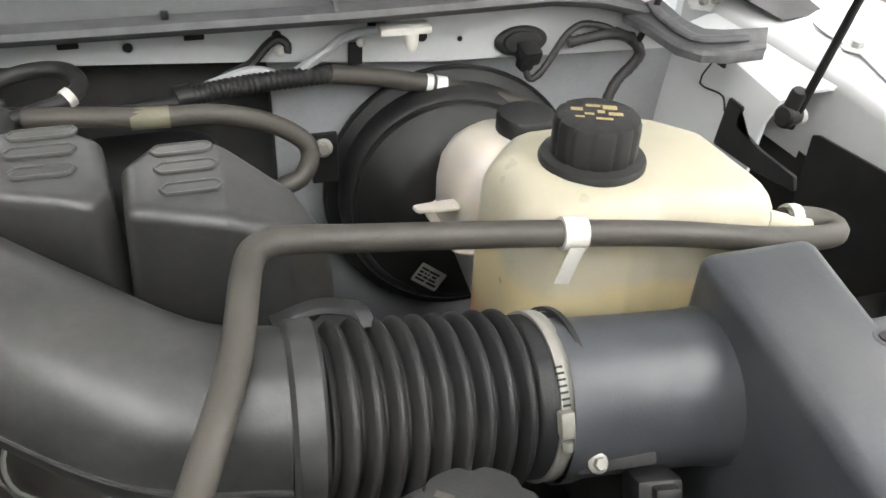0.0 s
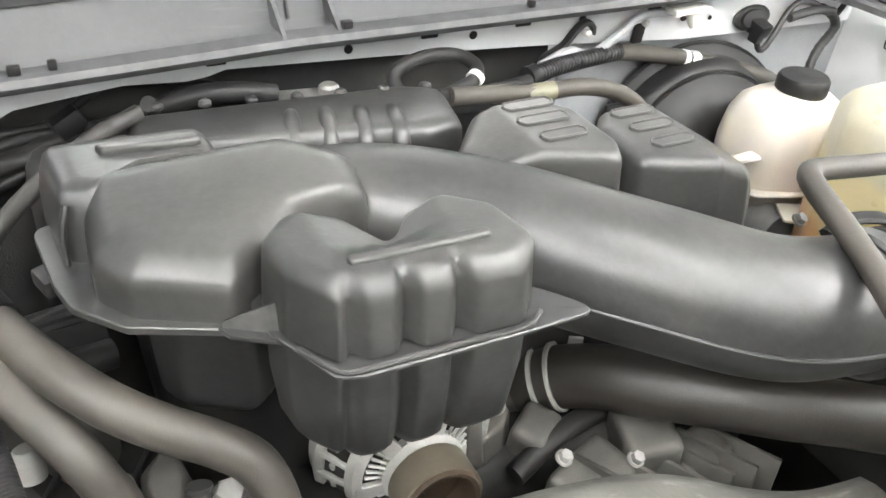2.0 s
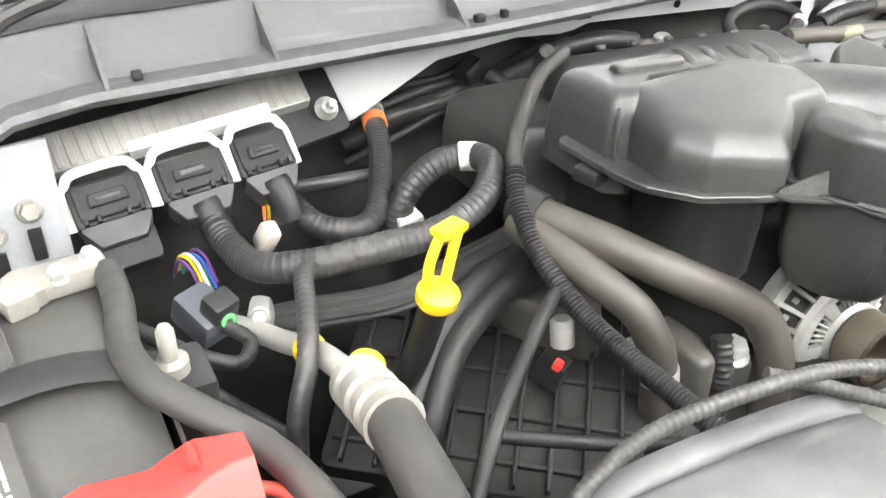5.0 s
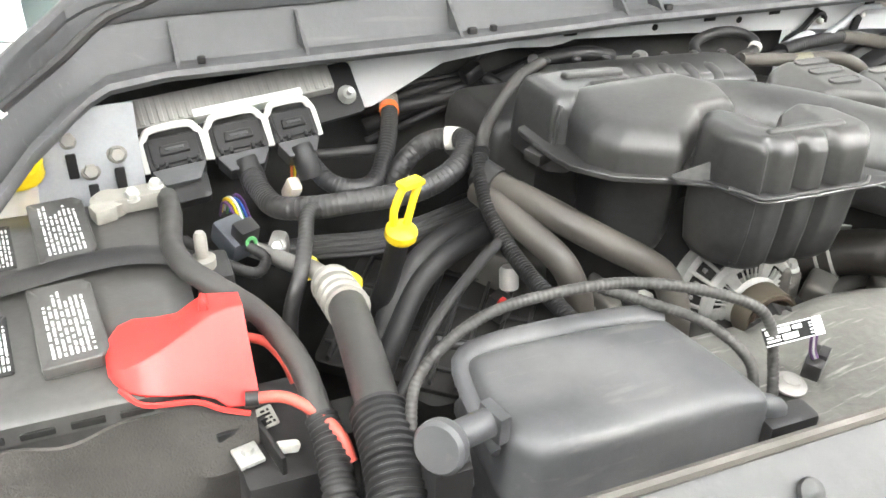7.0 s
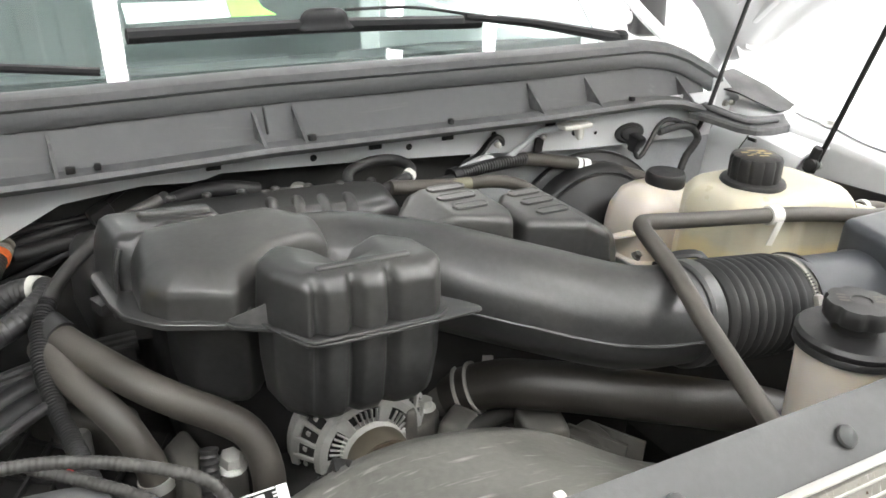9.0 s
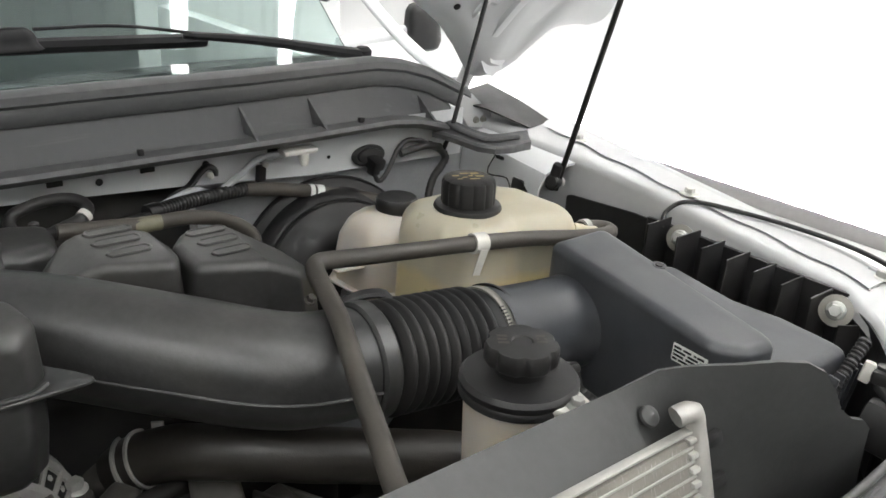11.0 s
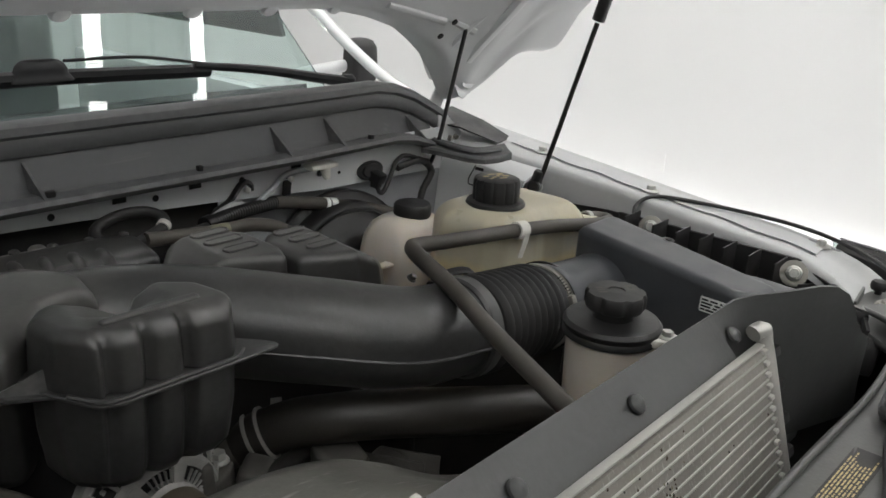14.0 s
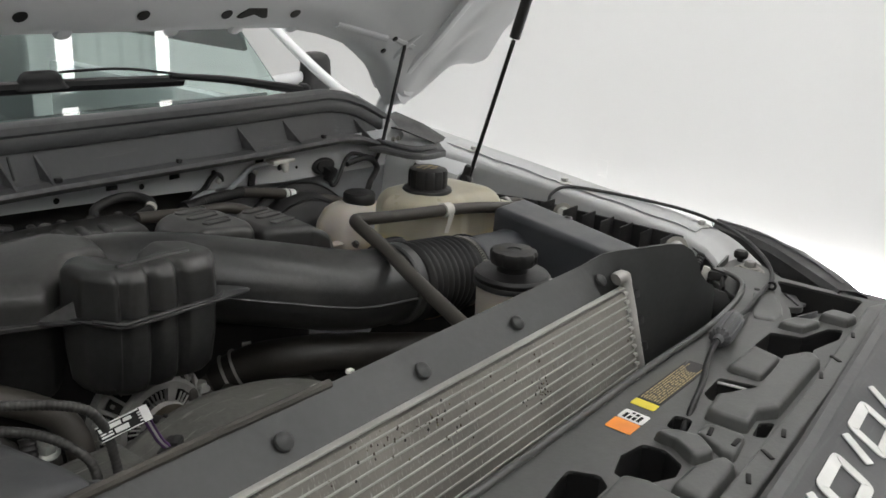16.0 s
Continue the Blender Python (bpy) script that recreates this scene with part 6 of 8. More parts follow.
    part("corner_plate", slab([(0.44, 0.04), (0.50, -0.03), (0.61, 0.035), (0.650, 0.080), (0.668, 0.112), (0.655, 0.136), (0.622, 0.142), (0.555, 0.134), (0.52, 0.13)], 1.317, 1.327, 0.012, 4), COVER, c)
    part("corner_fin", box((0.590, 0.136, 1.333), (0.072, 0.004, 0.014), 0.001, (0, 0, 7)), COVER, c, "upright fin beside the bolt")
    part("corner_washer", lathe([(0.025, 0), (0.025, 0.0015), (0.0225, 0.002), (0.021, 0.0045), (0.018, 0.005), (0.016, 0.008)], (0.592, 0.090, 1.3325), (0, 0, 1), 28), LEAD, c, "large grey washer")
    part("cable_clip", ring_of([(0.0038, -0.003), (0.0075, -0.003), (0.0075, 0.003), (0.0038, 0.003)], (0.489, 0.0215, 1.352), (1, 0.2, 0), 20), RUBBER_B, c, "black cable clip")
    part("pin_hole", lathe([(0.0045, 0), (0.0045, 0.001)], (0.462, 0.035, 1.3492), (0, 0, 1), 14), DARK, c, "dark pin hole")
    part("corner_bolt", hexbolt((0.592, 0.090, 1.3365), (0, 0, 1), 0.010, 1.5), CAST_E, c, "zinc bolt")
    part("under_tray", box((-0.2, -0.05, 1.25), (1.5, 0.18, 0.01), 0.002), DARK, c)
    g = thing("grille", (-0.2, -0.2, 1.1), "grey plastic grille top with white raised lettering", "grille")
    rows = [[(x, y + 0.047 * max(0.0, x + 0.1), zz) for y, zz in ((-0.163, 1.352), (-0.166, 1.366), (-0.172, 1.370), (-0.182, 1.368), (-0.185, 1.363), (-0.24, 1.335), (-0.28, 1.27), (-0.29, 1.1), (-0.28, 0.9))] for x in (-0.95, -0.6, -0.2, 0.0, 0.2, 0.3, 0.4, 0.5, 0.56)]
    part("shell", thick(sheet(rows), 0.005), PLASTIC_G, g)
    for x in (-0.305, -0.165, -0.025, 0.115):
        m = frame_of((x, -0.213 + 0.047 * max(0.0, x + 0.1), 1.3497), (1, 0.04, 0), (0, -0.45, 0.9))
        ring = rounded([(-0.036, -0.030), (0.042, -0.030), (0.050, 0.020), (-0.028, 0.020)], 0.012, 4)
        bm = skin([[m @ Vector((p.x, p.y, z)) for p in loop] for loop, z in ((ring, 0.0), (ring, 0.0015), (inset(ring, 0.013), 0.0015), (inset(ring, 0.013), 0.0))], (False, False))
        part("letter_ring", bm, INK_W, g, "white raised letter shape")
        part("letter_stroke", plate([(0.070, -0.014), (0.082, -0.020), (0.100, 0.016), (0.088, 0.020)], 0.0015, m, 0.002), INK_W, g, "white letter stroke")
    # labels on the cover
    m = frame_of((-0.048, 0.001, 1.3455), (1, -0.02, 0), (0, 0, 1))
    solo("warning_label", plate([(-0.026, -0.017), (0, -0.017), (0, 0.013), (-0.026, 0.013)], 0.0006, m, 0.003), INK_O, (-0.07, 0.006, 1.345), "orange warning label on the radiator cover", "label")
    solo("symbol_label", plate([(0.001, -0.017), (0.024, -0.017), (0.024, 0.013), (0.001, 0.013)], 0.0006, m, 0.003), PAPER, (-0.04, 0.006, 1.345), "white symbol label on the radiator cover", "label")
    solo("symbol_print", bars(m @ Matrix.Translation((0.0125, -0.002, 0)), 0.018, 0.022, 4, 61, lift=0.001, size=0.7), INK, (-0.04, 0.006, 1.346), "black print on the symbol label", "print")
    m = frame_of((0.070, 0.001, 1.3455), (1, -0.02, 0), (0, 0, 1))
    lab = thing("data_label", (0.055, -0.002, 1.345), "grey printed data label with yellow end", "label")
    part("base", plate([(-0.062, -0.0145), (0.076, -0.0145), (0.076, 0.0145), (-0.062, 0.0145)], 0.0006, m, 0.003), PLASTIC_D, lab)
    part("end", plate([(-0.079, -0.0145), (-0.0625, -0.0145), (-0.0625, 0.0145), (-0.079, 0.0145)], 0.0006, m, 0.002), INK_Y, lab, "yellow end strip")
    part("print", bars(m @ Matrix.Translation((0.006, 0, 0)), 0.128, 0.025, 8, 12, lift=0.001, size=0.5), INK_G, lab)
    cable = thing("hood_release_cable", (0.2, 0.0, 1.35), "black hood release cable with ribbed sleeve", "cable")
    part("cable", sweep([(-0.03, -0.050, 1.32), (0.02, -0.042, 1.345), (0.081, -0.030, 1.352), (0.13, -0.016, 1.357), (0.183, -0.005, 1.362), (0.273, 0.005, 1.364), (0.353, 0.012, 1.356), (0.42, 0.020, 1.353), (0.484, 0.0265, 1.352), (0.53, 0.034, 1.352), (0.59, 0.060, 1.352), (0.645, 0.098, 1.355), (0.70, 0.145, 1.356), (0.745, 0.195, 1.356), (0.785, 0.27, 1.356), (0.792, 0.35, 1.358), (0.765, 0.45, 1.364), (0.73, 0.53, 1.366), (0.70, 0.55, 1.35), (0.68, 0.54, 1.33)], 0.0036, 8, 0.01), RUBBER_B, cable)
    part("sleeve", lathe([(0.006, 0), (0.012, 0.001), (0.0145, 0.004), (0.015, 0.02), (0.0155, 0.068), (0.014, 0.074), (0.007, 0.078), (0.005, 0.088)], (0.278, 0.006, 1.364), (-1, -0.11, -0.02), 64, lambda a, i: 1 - 0.12 * (math.cos(12 * a) > 0.45) if 2 <= i <= 5 else 1.0), PLASTIC_G, cable, "grey sleeve with long slots")


front_cover()


def vacuum_box():
    b = thing("black_lidded_box", (-0.66, 0.3, 1.2), "worn black plastic box with a rimmed lid", "box", lay=moved(0.030, -0.002, 0.0))
    poly = [(-0.748, 0.362), (-0.752, 0.262), (-0.735, 0.243), (-0.60, 0.238), (-0.545, 0.232), (-0.55, 0.27), (-0.568, 0.352)]
    part("body", moulded([(x + (-0.66 - x) * 0.03, y + (0.30 - y) * 0.03) for x, y in poly], [(1.20, 0.006), (1.206, 0), (1.345, 0)], 0.016, 5), PLASTIC_P, b)

    def sag(q):
        if q.z > 1.37:
            q.z += 0.02 * (q.y - 0.30) * (q.z - 1.37) / 0.03 + 0.0015 * math.sin(q.x * 38 + q.y * 22)
        return q
    part("lid", moulded(poly, [(1.340, 0.001), (1.341, -0.001), (1.346, -0.001), (1.350, 0.0015), (1.384, 0.0035), (1.391, 0.0055), (1.3955, 0.0095), (1.398, 0.015), (1.3985, 0.024)], [0.014, 0.02, 0.02, 0.03, 0.014, 0.014, 0.014], 6, sag, step=0.008, fine=6), PLASTIC_P, b, "pale worn lid", sharp=60)
    part("lid_rim", sweep([(-0.7475, 0.275, 1.374), (-0.7485, 0.335, 1.385), (-0.741, 0.3565, 1.3915), (-0.715, 0.361, 1.395), (-0.66, 0.3585, 1.3975), (-0.60, 0.3535, 1.3975), (-0.572, 0.347, 1.394)], 0.0085, 10, 0.008, flat=0.45), PLASTIC_P, b, "raised rim behind the lid")
    part("lug", sweep([(-0.565, 0.250, 1.380), (-0.548, 0.246, 1.378), (-0.540, 0.245, 1.372)], 0.010, 10, 0.006), PLASTIC_P, b)
    part("latch", box((-0.535, 0.238, 1.350), (0.045, 0.022, 0.05), 0.005), PLASTIC_D, b)
    part("latch_slot", box((-0.534, 0.2262, 1.356), (0.018, 0.003, 0.012), 0.001), PLASTIC_P, b)
    n = thing("grey_valve", (-0.80, 0.24, 1.33), "grey plastic purge valve with side nozzle", "valve", lay=moved(0.034, 0.015, -0.012))
    part("disc", lathe([(0.015, -0.004), (0.018, 0), (0.0185, 0.003), (0.0185, 0.008), (0.016, 0.011), (0.004, 0.0115)], (-0.797, 0.252, 1.415), (-0.75, -0.6, 0.3), 28), PLASTIC_P, n)
    part("nozzle", sweep([(-0.795, 0.254, 1.415), (-0.777, 0.258, 1.414), (-0.762, 0.262, 1.413)], 0.0105, 14, 0.006), PLASTIC_P, n)
    part("clip", box((-0.757, 0.262, 1.412), (0.010, 0.024, 0.024), 0.003, (0, 0, 15)), PLASTIC_P, n)
    part("stem", sweep([(-0.785, 0.262, 1.405), (-0.782, 0.262, 1.385), (-0.778, 0.262, 1.36)], 0.009, 12, 0.006), PLASTIC_P, n)
    part("base", box((-0.79, 0.262, 1.36), (0.03, 0.03, 0.06), 0.006), PLASTIC_D, n)


vacuum_box()


def battery():
    b = thing("battery", (-1.0, 0.57, 1.17), "black car battery with white printed labels", "battery")
    part("case", moulded([(-1.10, 0.425), (-0.888, 0.425), (-0.888, 0.725), (-1.10, 0.725)], [(1.17, 0.004), (1.174, 0), (1.345, 0), (1.352, 0.003)], 0.008, 3), PLASTIC, b)
    part("top", moulded([(-1.10, 0.425), (-0.888, 0.425), (-0.888, 0.725), (-1.10, 0.725)], [(1.345, -0.003), (1.362, -0.003), (1.366, 0.002)], 0.010, 3), PLASTIC, b)
    for k in range(6):
        part("handle_slot", box((-1.08 + k * 0.034, 0.4215, 1.352), (0.024, 0.003, 0.006), 0.001), DARK, b, "dark slot in the battery edge")
    for y, s in ((0.668, 1), (0.518, 2)):
        m = frame_of((-0.985, y, 1.3665), (0.97, 0.1, 0), (0, 0, 1))
        lid = part("vent_cover", plate([(-0.025, -0.056), (0.018, -0.056), (0.025, -0.047), (0.025, 0.047), (0.018, 0.056), (-0.025, 0.056)], 0.011, m, 0.003), PLASTIC, b, "black vent cover")
        part("print", bars(m @ Matrix.Rotation(radians(90), 4, "Z"), 0.094, 0.034, 8, s, fill=0.75, lift=0.0114, size=0.5), INK_W, lid)
        m3 = frame_of((-1.052, y - 0.005, 1.3668), (0.97, 0.1, 0), (0, 0, 1))
        part("label", plate([(-0.024, -0.04), (0.024, -0.04), (0.024, 0.04), (-0.024, 0.04)], 0.0005, m3, 0.002), PLASTIC_D, b)
        part("print", bars(m3 @ Matrix.Rotation(radians(90), 4, "Z"), 0.07, 0.044, 13, s + 9, lift=0.001, size=0.5), INK_W, b)
    part("strap", sweep([(-1.10, 0.570, 1.372), (-1.03, 0.588, 1.376), (-0.95, 0.602, 1.377), (-0.905, 0.598, 1.374), (-0.88, 0.590, 1.368)], 0.016, 8, 0.02, flat=0.25), RUBBER_B, b, "black hold-down strap")
    n = thing("battery_clamp", (-0.92, 0.705, 1.366), "grey lead negative battery clamp", "battery clamp")
    part("ring", lathe([(0.016, 0), (0.018, 0.003), (0.018, 0.014), (0.013, 0.018)], (-0.94, 0.705, 1.366), (0, 0, 1), 20), LEAD, n)
    part("body", box((-0.912, 0.706, 1.376), (0.055, 0.026, 0.018), 0.005, (0, 0, 6)), LEAD, n)
    part("jaw", box((-0.947, 0.690, 1.374), (0.022, 0.020, 0.016), 0.004, (0, 0, 20)), LEAD, n)
    part("bolt", hexbolt((-0.895, 0.708, 1.385), (0, -0.2, 1), 0.006, 1.3), STEEL, n)
    part("bolt", hexbolt((-0.918, 0.698, 1.382), (0, -0.4, 1), 0.007, 1.2), STEEL, n)
    r = thing("terminal_cover", (-0.91, 0.46, 1.36), "bright red plastic positive terminal cover", "terminal cover", lay=moved(0.002, -0.010, 0.007))
    shape = [(-0.962, 0.456, 1.361, 0.462, 1.366, 0.486, 1.366, 0.490, 1.360), (-0.958, 0.444, 1.360, 0.455, 1.369, 0.494, 1.370, 0.500, 1.360), (-0.950, 0.431, 1.358, 0.449, 1.372, 0.503, 1.374, 0.510, 1.360), (-0.938, 0.424, 1.357, 0.447, 1.377, 0.507, 1.375, 0.515, 1.358),
             (-0.922, 0.421, 1.355, 0.449, 1.383, 0.505, 1.374, 0.514, 1.357), (-0.905, 0.420, 1.353, 0.453, 1.390, 0.498, 1.379, 0.510, 1.355), (-0.890, 0.418, 1.346, 0.457, 1.396, 0.490, 1.395, 0.505, 1.352), (-0.882, 0.413, 1.339, 0.459, 1.399, 0.488, 1.400, 0.502, 1.350), (-0.868, 0.413, 1.336, 0.461, 1.401, 0.484, 1.400, 0.500, 1.350), (-0.858, 0.416, 1.338, 0.462, 1.400, 0.483, 1.399, 0.498, 1.351)]
    rings = []
    for x, fy, fz, ty, tz, by, bz, ly, lz in shape:
        rings.append([(x, p.x, p.y) for p in rounded([(fy, fz), (ty, tz), (by, bz), (ly, lz)], 0.004, 3)])
    part("shell", skin(rings), RED, r, sharp=40)
    part("ridge", moulded([(-0.892, 0.470), (-0.888, 0.486), (-0.880, 0.484), (-0.882, 0.462)], soft_top(1.385, 1.405, 0.004, 0.002), 0.003, 3), RED, r)
    part("lip", sweep([(-0.955, 0.440, 1.361), (-0.940, 0.422, 1.357), (-0.905, 0.418, 1.353), (-0.888, 0.415, 1.343), (-0.866, 0.411, 1.335)], 0.0022, 6, 0.006), RED, r, "rolled lower lip")
    part("wire", sweep([(-0.866, 0.490, 1.352), (-0.853, 0.489, 1.347), (-0.839, 0.480, 1.344), (-0.829, 0.463, 1.335), (-0.824, 0.452, 1.32)], 0.0042, 10, 0.006), RED_W, r, "red covered cable")
    part("wire", sweep([(-0.868, 0.417, 1.345), (-0.841, 0.410, 1.345), (-0.822, 0.391, 1.340), (-0.810, 0.366, 1.336), (-0.806, 0.350, 1.322)], 0.0048, 10, 0.006), RED_W, r, "red covered cable")
    part("collar", sweep([(-0.869, 0.4175, 1.345), (-0.858, 0.415, 1.345)], 0.0064, 10, 0.005), PLASTIC_D, r, "black wire collar")
    w = thing("battery_blanket", (-1.0, 0.40, 1.15), "charcoal woven battery blanket", "battery cover")
    rows = []
    for k in range(9):
        z = 1.345 - 0.025 * k
        rows.append([(x, 0.418 - 0.02 * math.sin(k / 8 * 3) + 0.004 * math.sin(x * 46 + k * 0.9) + 0.005 * math.sin(k * 1.9 + x * 20) + 0.003 * math.sin(x * 90 - k * 1.4), z) for x in (-1.12 + 0.01 * i for i in range(27))] + [(-0.868 + 0.003 * math.sin(k), 0.44, z), (-0.875, 0.50, z), (-0.875, 0.60, z)])
    part("cloth", thick(sheet(rows), 0.003), CLOTH, w)
    part("tray", box((-1.0, 0.57, 1.155), (0.30, 0.36, 0.03), 0.006), PLASTIC_D, b, "black battery tray")


battery()


def washer():
    w = thing("washer_tank_neck", (-1.04, 0.78, 1.2), "cream washer fluid filler neck with yellow cap", "washer tank")
    part("neck", sweep([(-1.04, 0.82, 1.20), (-1.035, 0.81, 1.33), (-1.030, 0.80, 1.372)], 0.024, 16, 0.02), HDPE_W, w)
    part("cap", lathe([(0.030, 0), (0.032, 0.004), (0.030, 0.016), (0.022, 0.022)], (-1.030, 0.80, 1.372), (0.15, -0.1, 1), 28), YELLOW, w, "bright yellow cap")
    part("tab", box((-1.018, 0.795, 1.388), (0.04, 0.022, 0.008), 0.004, (0, 6, -12)), YELLOW, w)


washer()


def ecu():
    e = thing("engine_computer", (-0.79, 0.89, 1.33), "finned aluminium engine computer with black plugs", "engine computer")
    m = frame_of((-0.803, 0.895, 1.376), (1, 0.03, 0.085), (0, -0.62, 0.78)) @ Matrix.Diagonal((1.05, 1.0, 1.0, 1.0))
    part("back_plate", plate([(-0.16, -0.065), (0.165, -0.045), (0.165, 0.028), (-0.16, 0.028)], 0.006, m, 0.008), PLASTIC_D, e, "black mounting plate")
    part("case", plate([(-0.145, -0.012), (0.135, -0.012), (0.135, 0.026), (-0.145, 0.026)], 0.020, m, 0.003), CAST_E, e, "finned aluminium case")
    for k in range(26):
        part("fin", plate([(-0.140 + k * 0.0105, -0.010), (-0.134 + k * 0.0105, -0.010), (-0.134 + k * 0.0105, 0.024), (-0.140 + k * 0.0105, 0.024)], 0.0215, m, 0.001), CAST_E, e)
    part("label", plate([(-0.030, -0.014), (0.095, -0.014), (0.095, -0.004), (-0.030, -0.004)], 0.0245, m, 0.001), PAPER, e, "white label strip")
    for x in (-0.137, 0.148):
        c = m @ Vector((x, -0.020, 0.008))
        ax = m.to_3x3() @ Vector((0, -0.3, 1))
        part("stud", lathe([(0.011, 0), (0.012, 0.003), (0.008, 0.008), (0.0075, 0.014), (0.004, 0.016), (0.0035, 0.028)], c, ax, 16), STEEL, e, "steel stud and nut")
    for x in (-0.060, 0.010, 0.073):
        w = 0.030 if x < 0.05 else 0.025
        p = part("plug", plate([(x - w, -0.070), (x + w, -0.070), (x + w, -0.030), (x - w, -0.030)], 0.024, m, 0.004), PLASTIC_D, e, "black wiring plug")
        fr = sweep([m @ Vector(q) for q in ((x - w - 0.003, -0.066, 0.012), (x - w - 0.002, -0.036, 0.020), (x - w + 0.002, -0.028, 0.025), (x - w * 0.72, -0.022, 0.028), (x, -0.021, 0.029), (x + w * 0.72, -0.022, 0.028), (x + w - 0.002, -0.028, 0.025), (x + w + 0.002, -0.036, 0.020), (x + w + 0.003, -0.066, 0.012))], 0.0043, 8, 0.004, flat=0.8)
        part("frame", fr, WHITE_P, p, "white plug frame")
        part("face", plate([(x - w * 0.86, -0.066), (x + w * 0.86, -0.066), (x + w * 0.86, -0.033), (x - w * 0.86, -0.033)], 0.027, m, 0.003), PLASTIC_D, p)
        part("lever", plate([(x - w * 0.55, -0.056), (x + w * 0.55, -0.056), (x + w * 0.5, -0.044), (x - w * 0.5, -0.044)], 0.0305, m, 0.002), PLASTIC_D, p)
        part("lever_slot", plate([(x - w * 0.35, -0.052), (x + w * 0.35, -0.052), (x + w * 0.35, -0.048), (x - w * 0.35, -0.048)], 0.0315, m, 0.001), PLASTIC_P, p)
        for q in (-0.75, -0.4, 0.4, 0.75):
            part("catch", plate([(x + w * q - 0.002, -0.070), (x + w * q + 0.002, -0.070), (x + w * q + 0.002, -0.063), (x + w * q - 0.002, -0.063)], 0.0295, m, 0.0008), PLASTIC_D, p)
        part("skirt", plate([(x - w * 0.62, -0.092), (x + w * 0.62, -0.092), (x + w * 1.0, -0.071), (x - w * 1.0, -0.071)], 0.027, m, 0.003), PLASTIC_P, p, "grey plug skirt")
        if x < -0.03:
            part("lower_body", plate([(x - w * 0.85, -0.112), (x + w * 0.85, -0.112), (x + w * 0.9, -0.080), (x - w * 0.9, -0.080)], 0.018, m, 0.006), PLASTIC_D, p)
        else:
            part("boot", sweep([m @ Vector(q) for q in ((x, -0.078, 0.020), (x + 0.002, -0.096, 0.016), (x + 0.004, -0.114, 0.006))], 0.0145, 14, 0.003, wrapped(0.006, 0.1)), PLASTIC_D, p, "black cable boot")
    return m


EM = ecu()


def harness():
    h = thing("wiring_harness", (-0.65, 0.72, 1.25), "thick taped black wiring harness", "wiring harness")

    def E(x, y, z):
        return EM @ Vector((x, y, z))
    part("trunk", sweep([E(0.010, -0.085, 0.014), (-0.780, 0.775, 1.323), (-0.772, 0.72, 1.332), (-0.735, 0.693, 1.340), (-0.70, 0.684, 1.345), (-0.66, 0.681, 1.346), (-0.62, 0.683, 1.348), (-0.58, 0.695, 1.357), (-0.552, 0.722, 1.364), (-0.540, 0.750, 1.363), (-0.548, 0.773, 1.358), (-0.577, 0.785, 1.350), (-0.607, 0.785, 1.325), (-0.622, 0.78, 1.29)], 0.0128, 16, 0.002, wrapped(0.0065, 0.075)), TAPE, h, sharp=24)
    part("branch", sweep([E(0.073, -0.085, 0.012), (-0.710, 0.825, 1.325), (-0.695, 0.79, 1.313), (-0.665, 0.772, 1.310), (-0.635, 0.790, 1.313), (-0.603, 0.85, 1.329), (-0.587, 0.89, 1.335), (-0.574, 0.93, 1.340)], 0.0112, 16, 0.002, wrapped(0.006, 0.085)), TAPE, h, sharp=24)
    part("branch", sweep([(-0.735, 0.690, 1.338), (-0.752, 0.668, 1.349), (-0.766, 0.625, 1.344), (-0.780, 0.592, 1.328), (-0.795, 0.577, 1.295), (-0.80, 0.57, 1.24)], 0.0078, 12, 0.0015, wrapped(0.006, 0.085)), TAPE, h)
    part("band", sweep([(-0.543, 0.765, 1.360), (-0.548, 0.773, 1.358), (-0.554, 0.777, 1.357)], 0.0142, 14, 0.005), WHITE_P, h, "white tape band")
    part("band", sweep([(-0.5795, 0.912, 1.3375), (-0.576, 0.924, 1.339)], 0.0133, 14, 0.005), ORANGE, h, "orange tape band")
    for k in range(3):
        part("band", sweep([(-0.5755 + 0.0025 * k, 0.926 + 0.008 * k, 1.3392 + 0.001 * k), (-0.574 + 0.0025 * k, 0.931 + 0.008 * k, 1.3398 + 0.001 * k)], 0.0134, 14, 0.003), LEAD, h, "grey tape band")
    part("tag", box((-0.610, 0.778, 1.300), (0.026, 0.026, 0.02), 0.003), WHITE_P, h, "white printed tag")
    g = thing("corrugated_conduit", (-0.55, 0.6, 1.3), "long black corrugated wiring conduit", "conduit")
    part("smooth_end", sweep([(-0.40, 0.835, 1.415), (-0.445, 0.81, 1.408), (-0.498, 0.758, 1.397), (-0.531, 0.72, 1.384), (-0.545, 0.695, 1.374)], 0.0076, 12, 0.006), RUBBER_H2, g)
    part("ribbed_tube", sweep([(-0.543, 0.699, 1.376), (-0.553, 0.678, 1.365), (-0.561, 0.64, 1.343), (-0.558, 0.60, 1.320), (-0.551, 0.56, 1.304), (-0.546, 0.52, 1.299), (-0.542, 0.48, 1.297), (-0.536, 0.44, 1.294), (-0.525, 0.41, 1.288)], 0.0086, 12, 0.0009, ribbed(0.0036, 0.10)), RUBBER_B, g)


harness()


